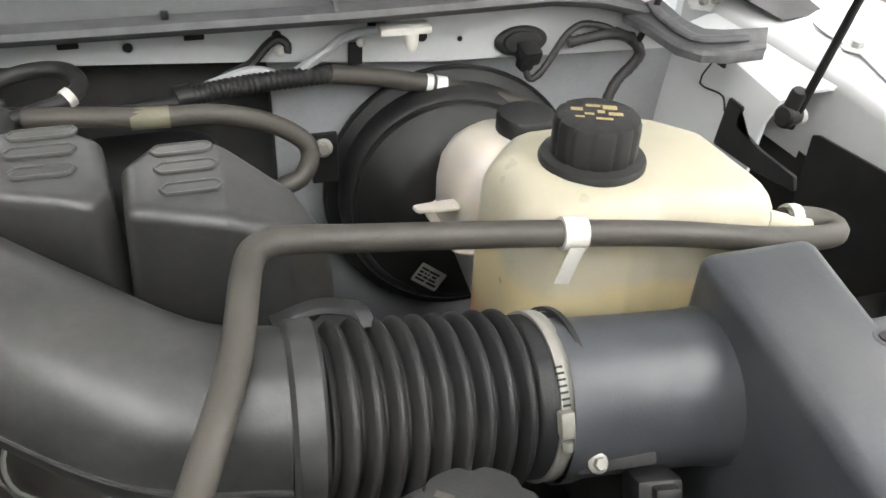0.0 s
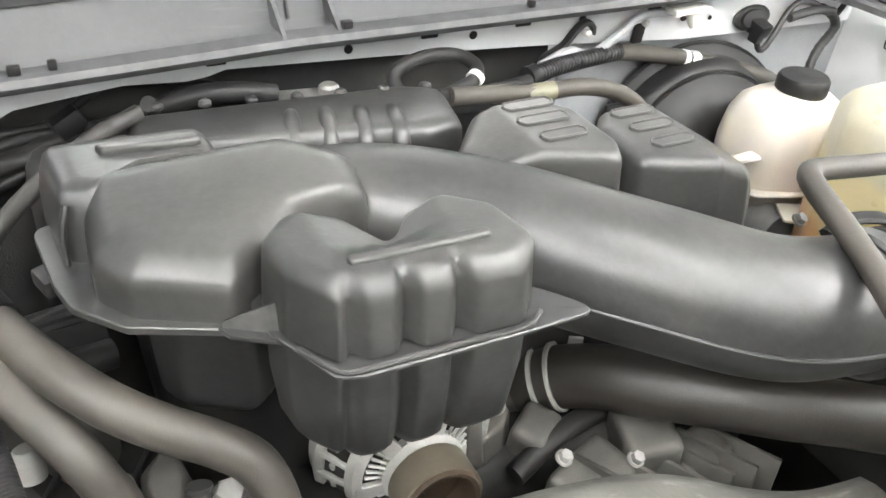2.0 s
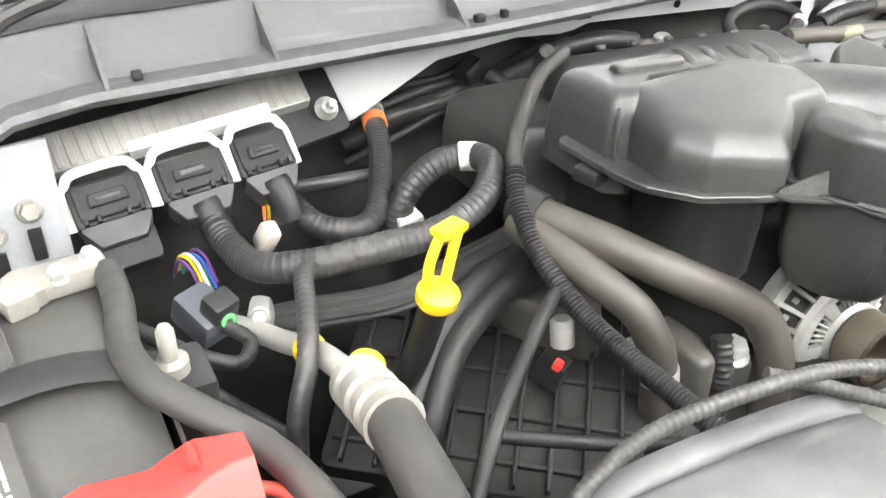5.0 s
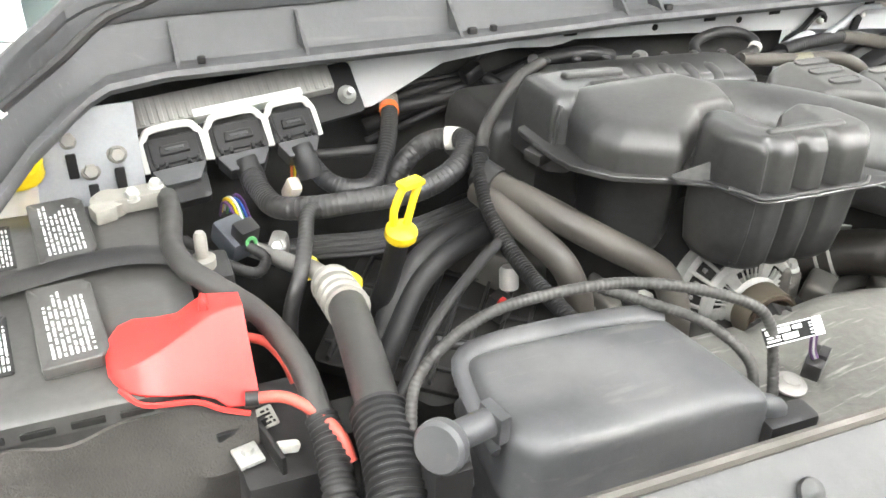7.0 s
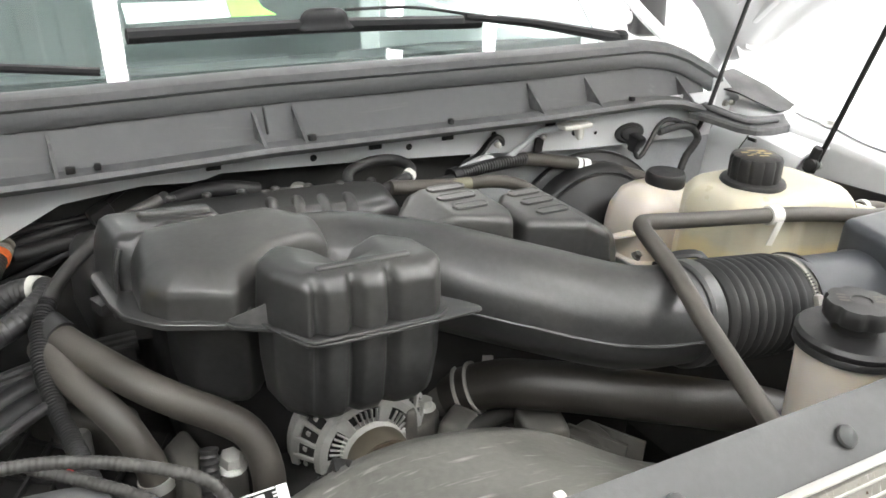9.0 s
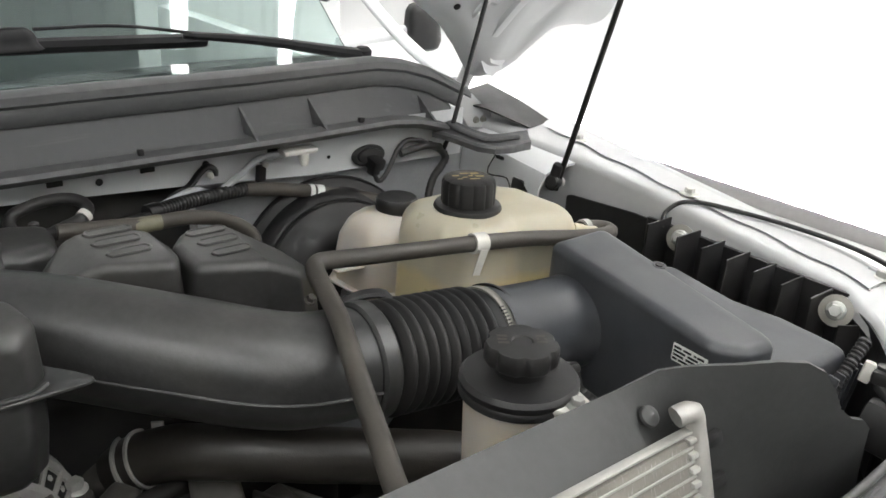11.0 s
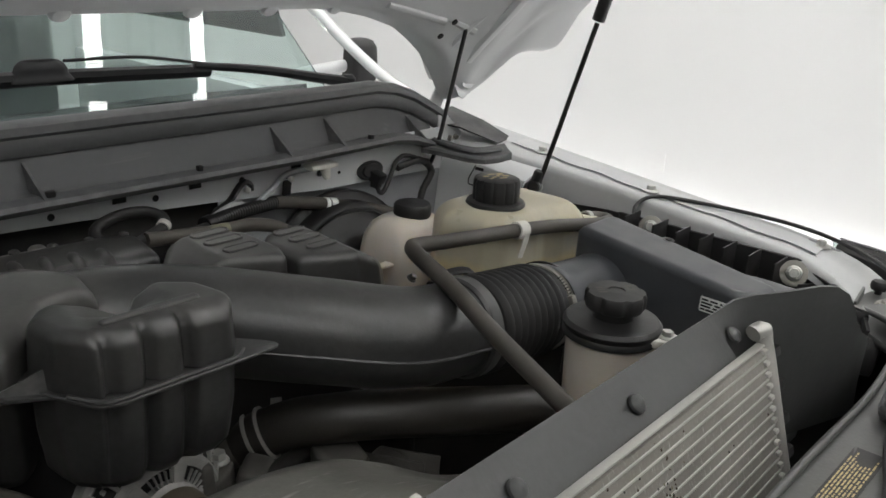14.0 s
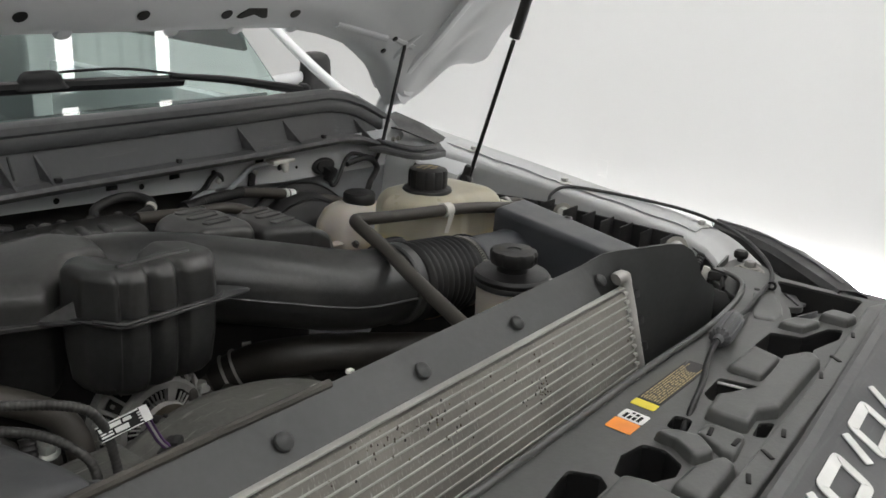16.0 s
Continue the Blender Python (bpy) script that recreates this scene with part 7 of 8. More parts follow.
def heater_hoses():
    h = thing("heater_hose", (-0.46, 0.58, 1.28), "dusty brown-grey rubber heater hose", "hose", "heater hoses")
    part("hose", sweep([(-0.546, 0.676, 1.353), (-0.535, 0.652, 1.349), (-0.510, 0.604, 1.345), (-0.480, 0.567, 1.333), (-0.450, 0.547, 1.318), (-0.420, 0.536, 1.301), (-0.394, 0.525, 1.278), (-0.384, 0.510, 1.24), (-0.387, 0.50, 1.18)], 0.0165, 18, 0.007), RUBBER_H, h)
    part("coupling", sweep([(-0.550, 0.684, 1.354), (-0.539, 0.660, 1.350)], 0.0195, 18, 0.005), PLASTIC_D, h, "black quick coupling")
    k = thing("heater_hose", (-0.53, 0.55, 1.2), "short dusty rubber hose with clamp", "hose", "heater hoses")
    part("hose", sweep([(-0.556, 0.672, 1.340), (-0.549, 0.64, 1.339), (-0.532, 0.60, 1.327), (-0.508, 0.565, 1.305), (-0.495, 0.552, 1.28), (-0.485, 0.547, 1.25), (-0.480, 0.543, 1.18)], 0.0155, 18, 0.007), RUBBER_H, k)
    part("clamp", sweep([(-0.484, 0.547, 1.244), (-0.482, 0.546, 1.232)], 0.0175, 18, 0.004), STEEL, k, "steel spring clamp")
    d = thing("dipstick", (-0.69, 0.60, 1.2), "oil dipstick with yellow plastic pull handle", "dipstick", lay=moved(0.005, 0.0, 0.006))
    part("tube", sweep([(-0.683, 0.592, 1.345), (-0.69, 0.61, 1.28), (-0.70, 0.64, 1.20), (-0.70, 0.66, 1.1)], 0.0115, 12, 0.01), PLASTIC_D, d)
    part("cap", lathe([(0.0145, 0), (0.0165, 0.003), (0.0165, 0.011), (0.013, 0.015), (0.006, 0.017)], (-0.683, 0.592, 1.343), (0.1, -0.2, 1), 24), YELLOW, d, "yellow cap")
    part("handle", merge(sweep([(-0.690, 0.592, 1.357), (-0.688, 0.593, 1.378), (-0.676, 0.597, 1.398), (-0.662, 0.600, 1.398), (-0.668, 0.596, 1.382), (-0.677, 0.591, 1.357)], 0.0042, 8, 0.004, flat=1.0), box((-0.670, 0.598, 1.400), (0.026, 0.016, 0.006), 0.002, (0, 0, 20))), YELLOW, d, "yellow pull loop")
    a = thing("air_conditioning_line", (-0.77, 0.55, 1.25), "black air conditioning hose with aluminium fitting", "hose")
    part("metal_pipe", sweep([(-0.835, 0.74, 1.295), (-0.809, 0.725, 1.285), (-0.785, 0.71, 1.278), (-0.770, 0.675, 1.286), (-0.763, 0.64, 1.303), (-0.760, 0.60, 1.320), (-0.760, 0.545, 1.340)], 0.0095, 14, 0.008), ALU_T, a, "bare aluminium pipe")
    part("ferrule", sweep([(-0.760, 0.548, 1.340), (-0.763, 0.485, 1.358)], 0.0190, 20, 0.003, ribbed(0.020, 0.07)), LEAD, a, "crimped aluminium ferrule")
    part("hose", sweep([(-0.763, 0.49, 1.357), (-0.769, 0.44, 1.363), (-0.775, 0.39, 1.366), (-0.780, 0.345, 1.362)], 0.0172, 18, 0.01), RUBBER_H2, a)
    part("ribbed_sleeve", sweep([(-0.780, 0.352, 1.363), (-0.784, 0.31, 1.354), (-0.792, 0.26, 1.335), (-0.800, 0.21, 1.295), (-0.805, 0.19, 1.23)], 0.0205, 20, 0.0015, ribbed(0.006, 0.06)), RUBBER_B, a, "corrugated sleeve")
    part("joint_block", box((-0.772, 0.728, 1.272), (0.020, 0.026, 0.046), 0.008, (20, 0, -30)), ALU_T, a)
    part("bolt", hexbolt((-0.777, 0.716, 1.286), (-0.3, -0.8, 0.5), 0.007, 1.4), STEEL, a)
    part("collar", lathe([(0.0125, 0), (0.0135, 0.003), (0.0125, 0.008)], (-0.763, 0.638, 1.303), (0, -0.8, 0.45), 18), YELLOW, a, "yellow collar")
    solo("oil_filler_cap", lathe([(0.013, 0), (0.0145, 0.002), (0.0145, 0.006), (0.012, 0.008), (0.009, 0.0065), (0.0, 0.0065)], (-0.727, 0.612, 1.290), (0.1, -0.3, 1), 28, cap=(True, False)), YELLOW, (-0.727, 0.612, 1.287), "yellow round filler cap", "cap")


heater_hoses()


def thin_cables():
    c = thing("battery_cable", (-0.83, 0.5, 1.25), "thick black battery cable", "cable")
    part("cable", sweep([(-0.886, 0.700, 1.376), (-0.887, 0.655, 1.378), (-0.893, 0.603, 1.379), (-0.887, 0.563, 1.379), (-0.870, 0.536, 1.375), (-0.841, 0.500, 1.365), (-0.827, 0.465, 1.360), (-0.819, 0.427, 1.355), (-0.817, 0.395, 1.347), (-0.816, 0.375, 1.340)], 0.0102, 16, 0.004, wrapped(0.022, 0.05)), RUBBER_H2, c)
    part("sleeve", sweep([(-0.816, 0.380, 1.341), (-0.815, 0.36, 1.334), (-0.819, 0.321, 1.32), (-0.823, 0.29, 1.29), (-0.825, 0.28, 1.24)], 0.0125, 14, 0.0015, ribbed(0.0055, 0.06)), RUBBER_B, c, "ribbed cable sleeve")
    f = thing("fan_harness", (-0.55, 0.33, 1.38), "thin black corrugated fan wiring", "wiring harness", lay=moved(0.022, 0.004, 0.003))
    part("loop", sweep([(-0.788, 0.30, 1.33), (-0.788, 0.315, 1.36), (-0.770, 0.345, 1.388), (-0.715, 0.355, 1.420), (-0.64, 0.345, 1.434), (-0.58, 0.335, 1.430), (-0.523, 0.308, 1.420), (-0.500, 0.296, 1.402), (-0.494, 0.285, 1.365), (-0.498, 0.27, 1.33)], 0.0045, 10, 0.001, ribbed(0.004, 0.045)), RUBBER_H2, f)
    part("loop", sweep([(-0.61, 0.37, 1.41), (-0.575, 0.348, 1.402), (-0.54, 0.318, 1.394), (-0.517, 0.291, 1.374), (-0.514, 0.278, 1.35), (-0.516, 0.27, 1.33)], 0.0045, 10, 0.001, ribbed(0.004, 0.045)), RUBBER_H2, f)
    m = frame_of((-0.482, 0.287, 1.394), (1, -0.25, 0.25), (0, -0.7, 0.7)) @ Matrix.Diagonal((0.84, 0.84, 1.0, 1.0))
    part("tag", plate([(-0.028, -0.009), (0.028, -0.009), (0.028, 0.009), (-0.028, 0.009)], 0.001, m, 0.001), INK, f, "black and white printed tag")
    lift = m @ Matrix.Translation((0, 0, 0.0016))
    for x0, x1, y0, y1 in ((-0.028, 0.018, 0.0072, 0.0088), (-0.028, 0.018, -0.0088, -0.0076), (-0.026, -0.019, 0.0012, 0.0056), (-0.017, -0.002, 0.0014, 0.0060), (0.000, 0.009, 0.0018, 0.0056), (-0.026, -0.013, -0.0022, -0.0006), (-0.026, -0.013, -0.0056, -0.0036), (-0.011, 0.004, -0.0058, -0.0004), (0.019, 0.028, -0.0088, 0.0088), (0.0155, 0.019, 0.0036, 0.0050), (0.0155, 0.019, 0.0008, 0.0022), (0.0155, 0.019, -0.0024, -0.0010), (0.0155, 0.019, -0.0056, -0.0042)):
        part("print_block", plate([(x0, y0), (x1, y0), (x1, y1), (x0, y1)], 0.0006, lift, 0.0003), INK_W, f, "white print block")
    t = thing("ribbed_cable", (-0.6, 0.55, 1.25), "thin black cable across the engine side", "cable")
    part("cable", sweep([(-0.74, 0.44, 1.26), (-0.68, 0.50, 1.30), (-0.61, 0.56, 1.315), (-0.56, 0.60, 1.318), (-0.53, 0.62, 1.31)], 0.006, 10, 0.01), RUBBER_B, t)
    part("cable", sweep([(-0.66, 0.53, 1.26), (-0.58, 0.49, 1.25), (-0.50, 0.45, 1.25)], 0.006, 10, 0.002, ribbed(0.005, 0.05)), RUBBER_B, t)
    v = thing("vacuum_hose", (0.0, 0.85, 1.38), "black vacuum hose along the firewall", "hose", "vacuum hoses")
    part("hose", sweep([(-0.13, 0.80, 1.396), (-0.10, 0.81, 1.400), (-0.075, 0.818, 1.405), (-0.062, 0.838, 1.411), (-0.075, 0.862, 1.416), (-0.11, 0.87, 1.414), (-0.145, 0.860, 1.404), (-0.135, 0.84, 1.388), (-0.04, 0.85, 1.375), (0.03, 0.86, 1.375)], 0.0075, 12, 0.006), RUBBER_B, v)
    part("band", sweep([(-0.075, 0.818, 1.405), (-0.069, 0.822, 1.4075)], 0.0092, 12, 0.003), WHITE_P, v, "white band")
    q = thing("vacuum_hose", (0.2, 0.9, 1.35), "brown-grey rubber booster hose with printed band", "hose", "vacuum hoses")
    part("ribbed_tube", sweep([(0.03, 0.865, 1.377), (0.08, 0.885, 1.375), (0.14, 0.90, 1.372), (0.18, 0.91, 1.369)], 0.010, 12, 0.0015, ribbed(0.006, 0.06)), RUBBER_B, q)
    part("hose", sweep([(0.18, 0.91, 1.369), (0.24, 0.915, 1.357), (0.305, 0.912, 1.342), (0.38, 0.89, 1.325), (0.42, 0.87, 1.31), (0.44, 0.86, 1.28)], 0.0105, 14, 0.008), RUBBER_H, q)
    part("coupling", sweep([(0.018, 0.862, 1.377), (0.034, 0.867, 1.3775)], 0.0125, 12, 0.004), PLASTIC_D, q)
    part("band", sweep([(0.300, 0.9125, 1.3435), (0.312, 0.911, 1.341)], 0.0112, 14, 0.004), PAPER, q, "white printed band")
    part("band", sweep([(0.2885, 0.9135, 1.346), (0.2955, 0.913, 1.3445)], 0.0111, 14, 0.004), PAPER, q, "white printed band")
    r = thing("vacuum_hose", (0.05, 0.8, 1.33), "black hose curving down behind the runners", "hose", "vacuum hoses")
    part("hose", sweep([(-0.11, 0.80, 1.40), (-0.05, 0.80, 1.394), (-0.006, 0.80, 1.389), (0.05, 0.80, 1.387), (0.097, 0.80, 1.374), (0.130, 0.80, 1.352), (0.137, 0.795, 1.335), (0.126, 0.785, 1.318), (0.10, 0.775, 1.311), (0.06, 0.755, 1.28)], 0.0095, 14, 0.006), RUBBER_H, r)
    part("joint", sweep([(-0.022, 0.80, 1.3893), (0.012, 0.80, 1.3885)], 0.0102, 12, 0.006), OLIVE, r, "pale olive joint")
    s = thing("sensor_plug", (0.40, 0.92, 1.36), "black oval grommet with wiring plug", "plug")
    bm = lathe([(0.0165, 0), (0.0175, 0.003), (0.0155, 0.006), (0.0125, 0.0065), (0.0115, 0.010), (0.008, 0.011)], (0.403, 0.923, 1.384), (0, -1, 0.15), 32)
    for vert in bm.verts:
        vert.co.x = 0.403 + (vert.co.x - 0.403) * 1.85
    part("grommet", bm, RUBBER_B, s)
    part("plug", box((0.408, 0.908, 1.374), (0.024, 0.026, 0.020), 0.004, (20, 0, 10)), PLASTIC_D, s)
    part("plug_foot", box((0.404, 0.905, 1.366), (0.016, 0.016, 0.020), 0.003, (10, 0, 10)), PLASTIC_D, s)
    part("wire", sweep([(0.403, 0.903, 1.36), (0.409, 0.900, 1.346), (0.420, 0.900, 1.350), (0.433, 0.902, 1.366), (0.452, 0.906, 1.392), (0.472, 0.908, 1.403), (0.500, 0.908, 1.398), (0.522, 0.908, 1.387)], 0.0042, 10, 0.004, wrapped(0.007, 0.16)), TAPE, s)
    part("trunk", sweep([(0.515, 0.908, 1.391), (0.538, 0.906, 1.380), (0.550, 0.904, 1.364), (0.541, 0.902, 1.350), (0.522, 0.898, 1.334), (0.508, 0.892, 1.308), (0.50, 0.88, 1.27)], 0.0066, 12, 0.003, wrapped(0.008, 0.16)), TAPE, s)
    part("lead", sweep([(0.455, 0.904, 1.384), (0.480, 0.904, 1.388), (0.508, 0.904, 1.390), (0.538, 0.904, 1.384)], 0.0062, 10, 0.003, ribbed(0.006, 0.06)), TAPE, s)
    k = thing("washer_hose", (0.58, 0.9, 1.4), "thin black washer hose up to the hood", "hose")
    part("hose", sweep([(0.545, 0.903, 1.380), (0.549, 0.897, 1.400), (0.553, 0.893, 1.42), (0.575, 0.889, 1.51), (0.597, 0.885, 1.60), (0.620, 0.880, 1.695)], 0.004, 8, 0.012), RUBBER_B, k)
    k = thing("washer_hose", (-1.2, 0.66, 1.37), "black washer hose with white tape up to the hood", "hose")
    run_up = [(-1.18, 0.66, 1.385), (-1.08, 0.62, 1.455), (-1.014, 0.60, 1.517), (-0.955, 0.60, 1.559), (-0.915, 0.60, 1.590), (-0.88, 0.60, 1.602), (-0.845, 0.60, 1.622), (-0.828, 0.60, 1.658), (-0.815, 0.60, 1.75), (-0.80, 0.58, 1.95), (-0.80, 0.57, 2.07)]
    part("hose", sweep(run_up, 0.0042, 8, 0.012), RUBBER_B, k)
    part("ribbed_sleeve", sweep([(-1.12, 0.635, 1.43), (-1.06, 0.612, 1.475), (-1.022, 0.601, 1.511)], 0.008, 10, 0.002, ribbed(0.006, 0.06)), RUBBER_B, k)
    part("band", sweep([(-1.020, 0.601, 1.513), (-1.014, 0.600, 1.517)], 0.0088, 10, 0.003), PAPER, k, "white tape band")
    part("band", sweep([(-1.006, 0.600, 1.523), (-1.001, 0.600, 1.5265)], 0.0058, 10, 0.003), PAPER, k, "white tape band")
    z = thing("white_clip", (0.25, 0.89, 1.42), "white plastic clip on the cowl edge", "clip")
    part("base", box((0.255, 0.885, 1.423), (0.055, 0.025, 0.008), 0.003), WHITE_P, z)
    part("pin", lathe([(0.009, 0), (0.007, 0.012), (0.004, 0.018)], (0.262, 0.882, 1.418), (0, -0.3, -1), 12), WHITE_P, z)
    part("strap", sweep([(0.244, 0.890, 1.420), (0.202, 0.905, 1.413), (0.172, 0.905, 1.394), (0.134, 0.905, 1.373), (0.098, 0.900, 1.384), (0.05, 0.885, 1.378)], 0.0055, 8, 0.006), BODY_G, z, "grey hose to the clip")
    hk = thing("hose_hook", (0.10, 0.92, 1.39), "small black hook with white pin", "clip", "cowl hooks")
    part("hook", sweep([(0.060, 0.905, 1.362), (0.070, 0.908, 1.376), (0.097, 0.912, 1.386), (0.114, 0.914, 1.402), (0.127, 0.914, 1.411), (0.137, 0.912, 1.405), (0.136, 0.910, 1.396)], 0.0062, 8, 0.004, flat=0.7), PLASTIC_D, hk)
    part("pin", lathe([(0.005, 0), (0.005, 0.006), (0.002, 0.009)], (0.128, 0.912, 1.399), (0, -1, 0), 10), WHITE_P, hk)
    hk = thing("hose_hook", (0.21, 0.92, 1.39), "short black strap with white pin", "clip", "cowl hooks")
    part("hook", box((0.209, 0.914, 1.388), (0.016, 0.006, 0.026), 0.003, (8, 0, 0)), PLASTIC_D, hk)
    part("pin", lathe([(0.0045, 0), (0.0045, 0.006), (0.002, 0.009)], (0.214, 0.912, 1.402), (0, -1, 0), 10), WHITE_P, hk)


thin_cables()


def headlight():
    """The black lamp edge and brackets at the fender's front corner."""
    h = thing("headlight_surround", (0.68, 0.08, 1.2), "black plastic headlight surround at the fender's corner", "headlight")
    ia = [(0.775, 0.228), (0.738, 0.155), (0.692, 0.088), (0.615, 0.008), (0.545, -0.06)]
    ob = [(0.806, 0.222), (0.785, 0.125), (0.738, 0.045), (0.655, -0.035), (0.575, -0.10)]
    rows = [[(x, y, 1.315) for x, y in ia], [(x + 0.003, y, 1.340) for x, y in ia], [(x + 0.012, y - 0.002, 1.350) for x, y in ia], [(x * 0.4 + u * 0.6, y * 0.4 + v * 0.6, 1.352) for (x, y), (u, v) in zip(ia, ob)], [(x, y, 1.345) for x, y in ob], [(x + 0.004, y - 0.003, 1.325) for x, y in ob]]
    part("rim", thick(sheet(rows), 0.003), PLASTIC_D, h, sharp=30)
    rows = [[(x, y, z) for x, y, z in r] for r in ([(0.73, 0.22, 1.31), (0.69, 0.13, 1.30), (0.63, 0.05, 1.295), (0.53, -0.05, 1.29)], [(0.79, 0.225, 1.335), (0.75, 0.10, 1.328), (0.70, 0.03, 1.32), (0.56, -0.09, 1.312)])]
    part("inner_face", thick(sheet(rows), 0.004), PLASTIC_D, h)
    rows = [[(0.806, 0.24, 1.345), (0.80, 0.17, 1.338), (0.77, 0.09, 1.33), (0.72, 0.02, 1.322), (0.63, -0.07, 1.315)], [(0.86, 0.24, 1.28), (0.85, 0.14, 1.27), (0.81, 0.05, 1.26), (0.75, -0.03, 1.25), (0.65, -0.12, 1.25)], [(0.865, 0.24, 1.12), (0.86, 0.14, 1.12), (0.82, 0.05, 1.12), (0.76, -0.04, 1.12), (0.66, -0.13, 1.12)]]
    part("lens", thick(sheet(rows), 0.004), GLASS, h, "clear headlight lens")
    part("reflector", thick(sheet([[(x - 0.03, y + 0.03, z) for x, y, z in r] for r in rows]), 0.003), BODY_G, h, "pale grey reflector bowl")
    part("bracket_plate", slab([(0.66, 0.16), (0.70, 0.10), (0.60, -0.03), (0.55, -0.02), (0.58, 0.05)], 1.300, 1.306, 0.01), PLASTIC_D, h)
    part("lamp_bracket", slab([(0.500, 0.012), (0.545, 0.022), (0.590, 0.016), (0.594, -0.006), (0.540, -0.022), (0.515, -0.012)], 1.314, 1.319, 0.006), PLASTIC_G, h, "grey lamp bracket")
    part("lamp_bracket", slab([(0.455, -0.030), (0.50, -0.026), (0.545, -0.050), (0.545, -0.085), (0.47, -0.085)], 1.306, 1.312, 0.008), PLASTIC_G, h, "grey lamp bracket")
    part("bracket_rib", box((0.518, -0.004, 1.322), (0.05, 0.003, 0.016), 0.001, (0, 0, 40)), PLASTIC_G, h)
    part("bracket_rib", box((0.478, -0.040, 1.318), (0.05, 0.003, 0.018), 0.001, (0, 0, -20)), PLASTIC_G, h)
    part("bracket_bolt", hexbolt((0.556, 0.008, 1.319), (0, 0, 1), 0.006, 1.3), PLASTIC_D, h)
    for x0, y0, x1, y1, top in ((0.655, 0.074, 0.698, 0.030, 1.318), (0.634, 0.066, 0.668, 0.018, 1.316), (0.612, 0.056, 0.640, 0.006, 1.315), (0.590, 0.046, 0.610, -0.004, 1.313), (0.560, 0.030, 0.585, -0.022, 1.311)):
        c, n = Vector(((x0 + x1) / 2, (y0 + y1) / 2, top - 0.012)), math.hypot(x1 - x0, y1 - y0)
        part("lamp_rib", box(c, (n, 0.003, 0.026), 0.001, (12, 0, math.degrees(math.atan2(y1 - y0, x1 - x0)))), PLASTIC_D, h, "black rib behind the lamp")
    part("cross_rib", box((0.640, 0.036, 1.306), (0.11, 0.004, 0.018), 0.001, (0, 0, 22)), PLASTIC_D, h, "black cross rib")
    part("trim_strip", sweep([(0.790, 0.226, 1.3535), (0.765, 0.142, 1.3545), (0.716, 0.068, 1.3545), (0.655, 0.000, 1.3535), (0.585, -0.062, 1.352)], 0.003, 8, 0.01, flat=0.5), PLASTIC_G, h, "grey sealing strip on the lamp edge")
    solo("rubber_bumper", lathe([(0.005, 0), (0.005, 0.010), (0.011, 0.012), (0.0125, 0.016), (0.0125, 0.021), (0.010, 0.025), (0.004, 0.026)], (0.647, 0.125, 1.322), (0, 0, 1), 20), RUBBER_B, (0.647, 0.125, 1.321), "round black rubber hood bumper", "bumper")
    s = thing("lamp_wiring", (0.50, 0.14, 1.28), "black taped wiring with cream plugs", "wiring harness")
    part("lead", sweep([(0.465, 0.158, 1.275), (0.492, 0.160, 1.302), (0.522, 0.160, 1.329), (0.550, 0.160, 1.353)], 0.0072, 10, 0.0015, ribbed(0.0055, 0.12)), TAPE, s)
    part("plug", box((0.452, 0.150, 1.292), (0.026, 0.018, 0.018), 0.003, (20, 10, 30)), WHITE_P, s, "cream plug")
    part("plug", box((0.522, 0.140, 1.332), (0.013, 0.012, 0.024), 0.003, (10, 10, 20)), WHITE_P, s, "cream plug")
    part("bracket", box((0.533, 0.122, 1.331), (0.045, 0.030, 0.016), 0.006, (0, 10, 15)), PLASTIC_D, s, "black latch bracket")
    part("bracket", merge(box((0.490, 0.100, 1.295), (0.05, 0.045, 0.05), 0.008, (10, 20, 15)), box((0.502, 0.103, 1.326), (0.034, 0.005, 0.016), 0.001, (15, -12, 25))), PLASTIC_D, s, "black latch bracket")


headlight()


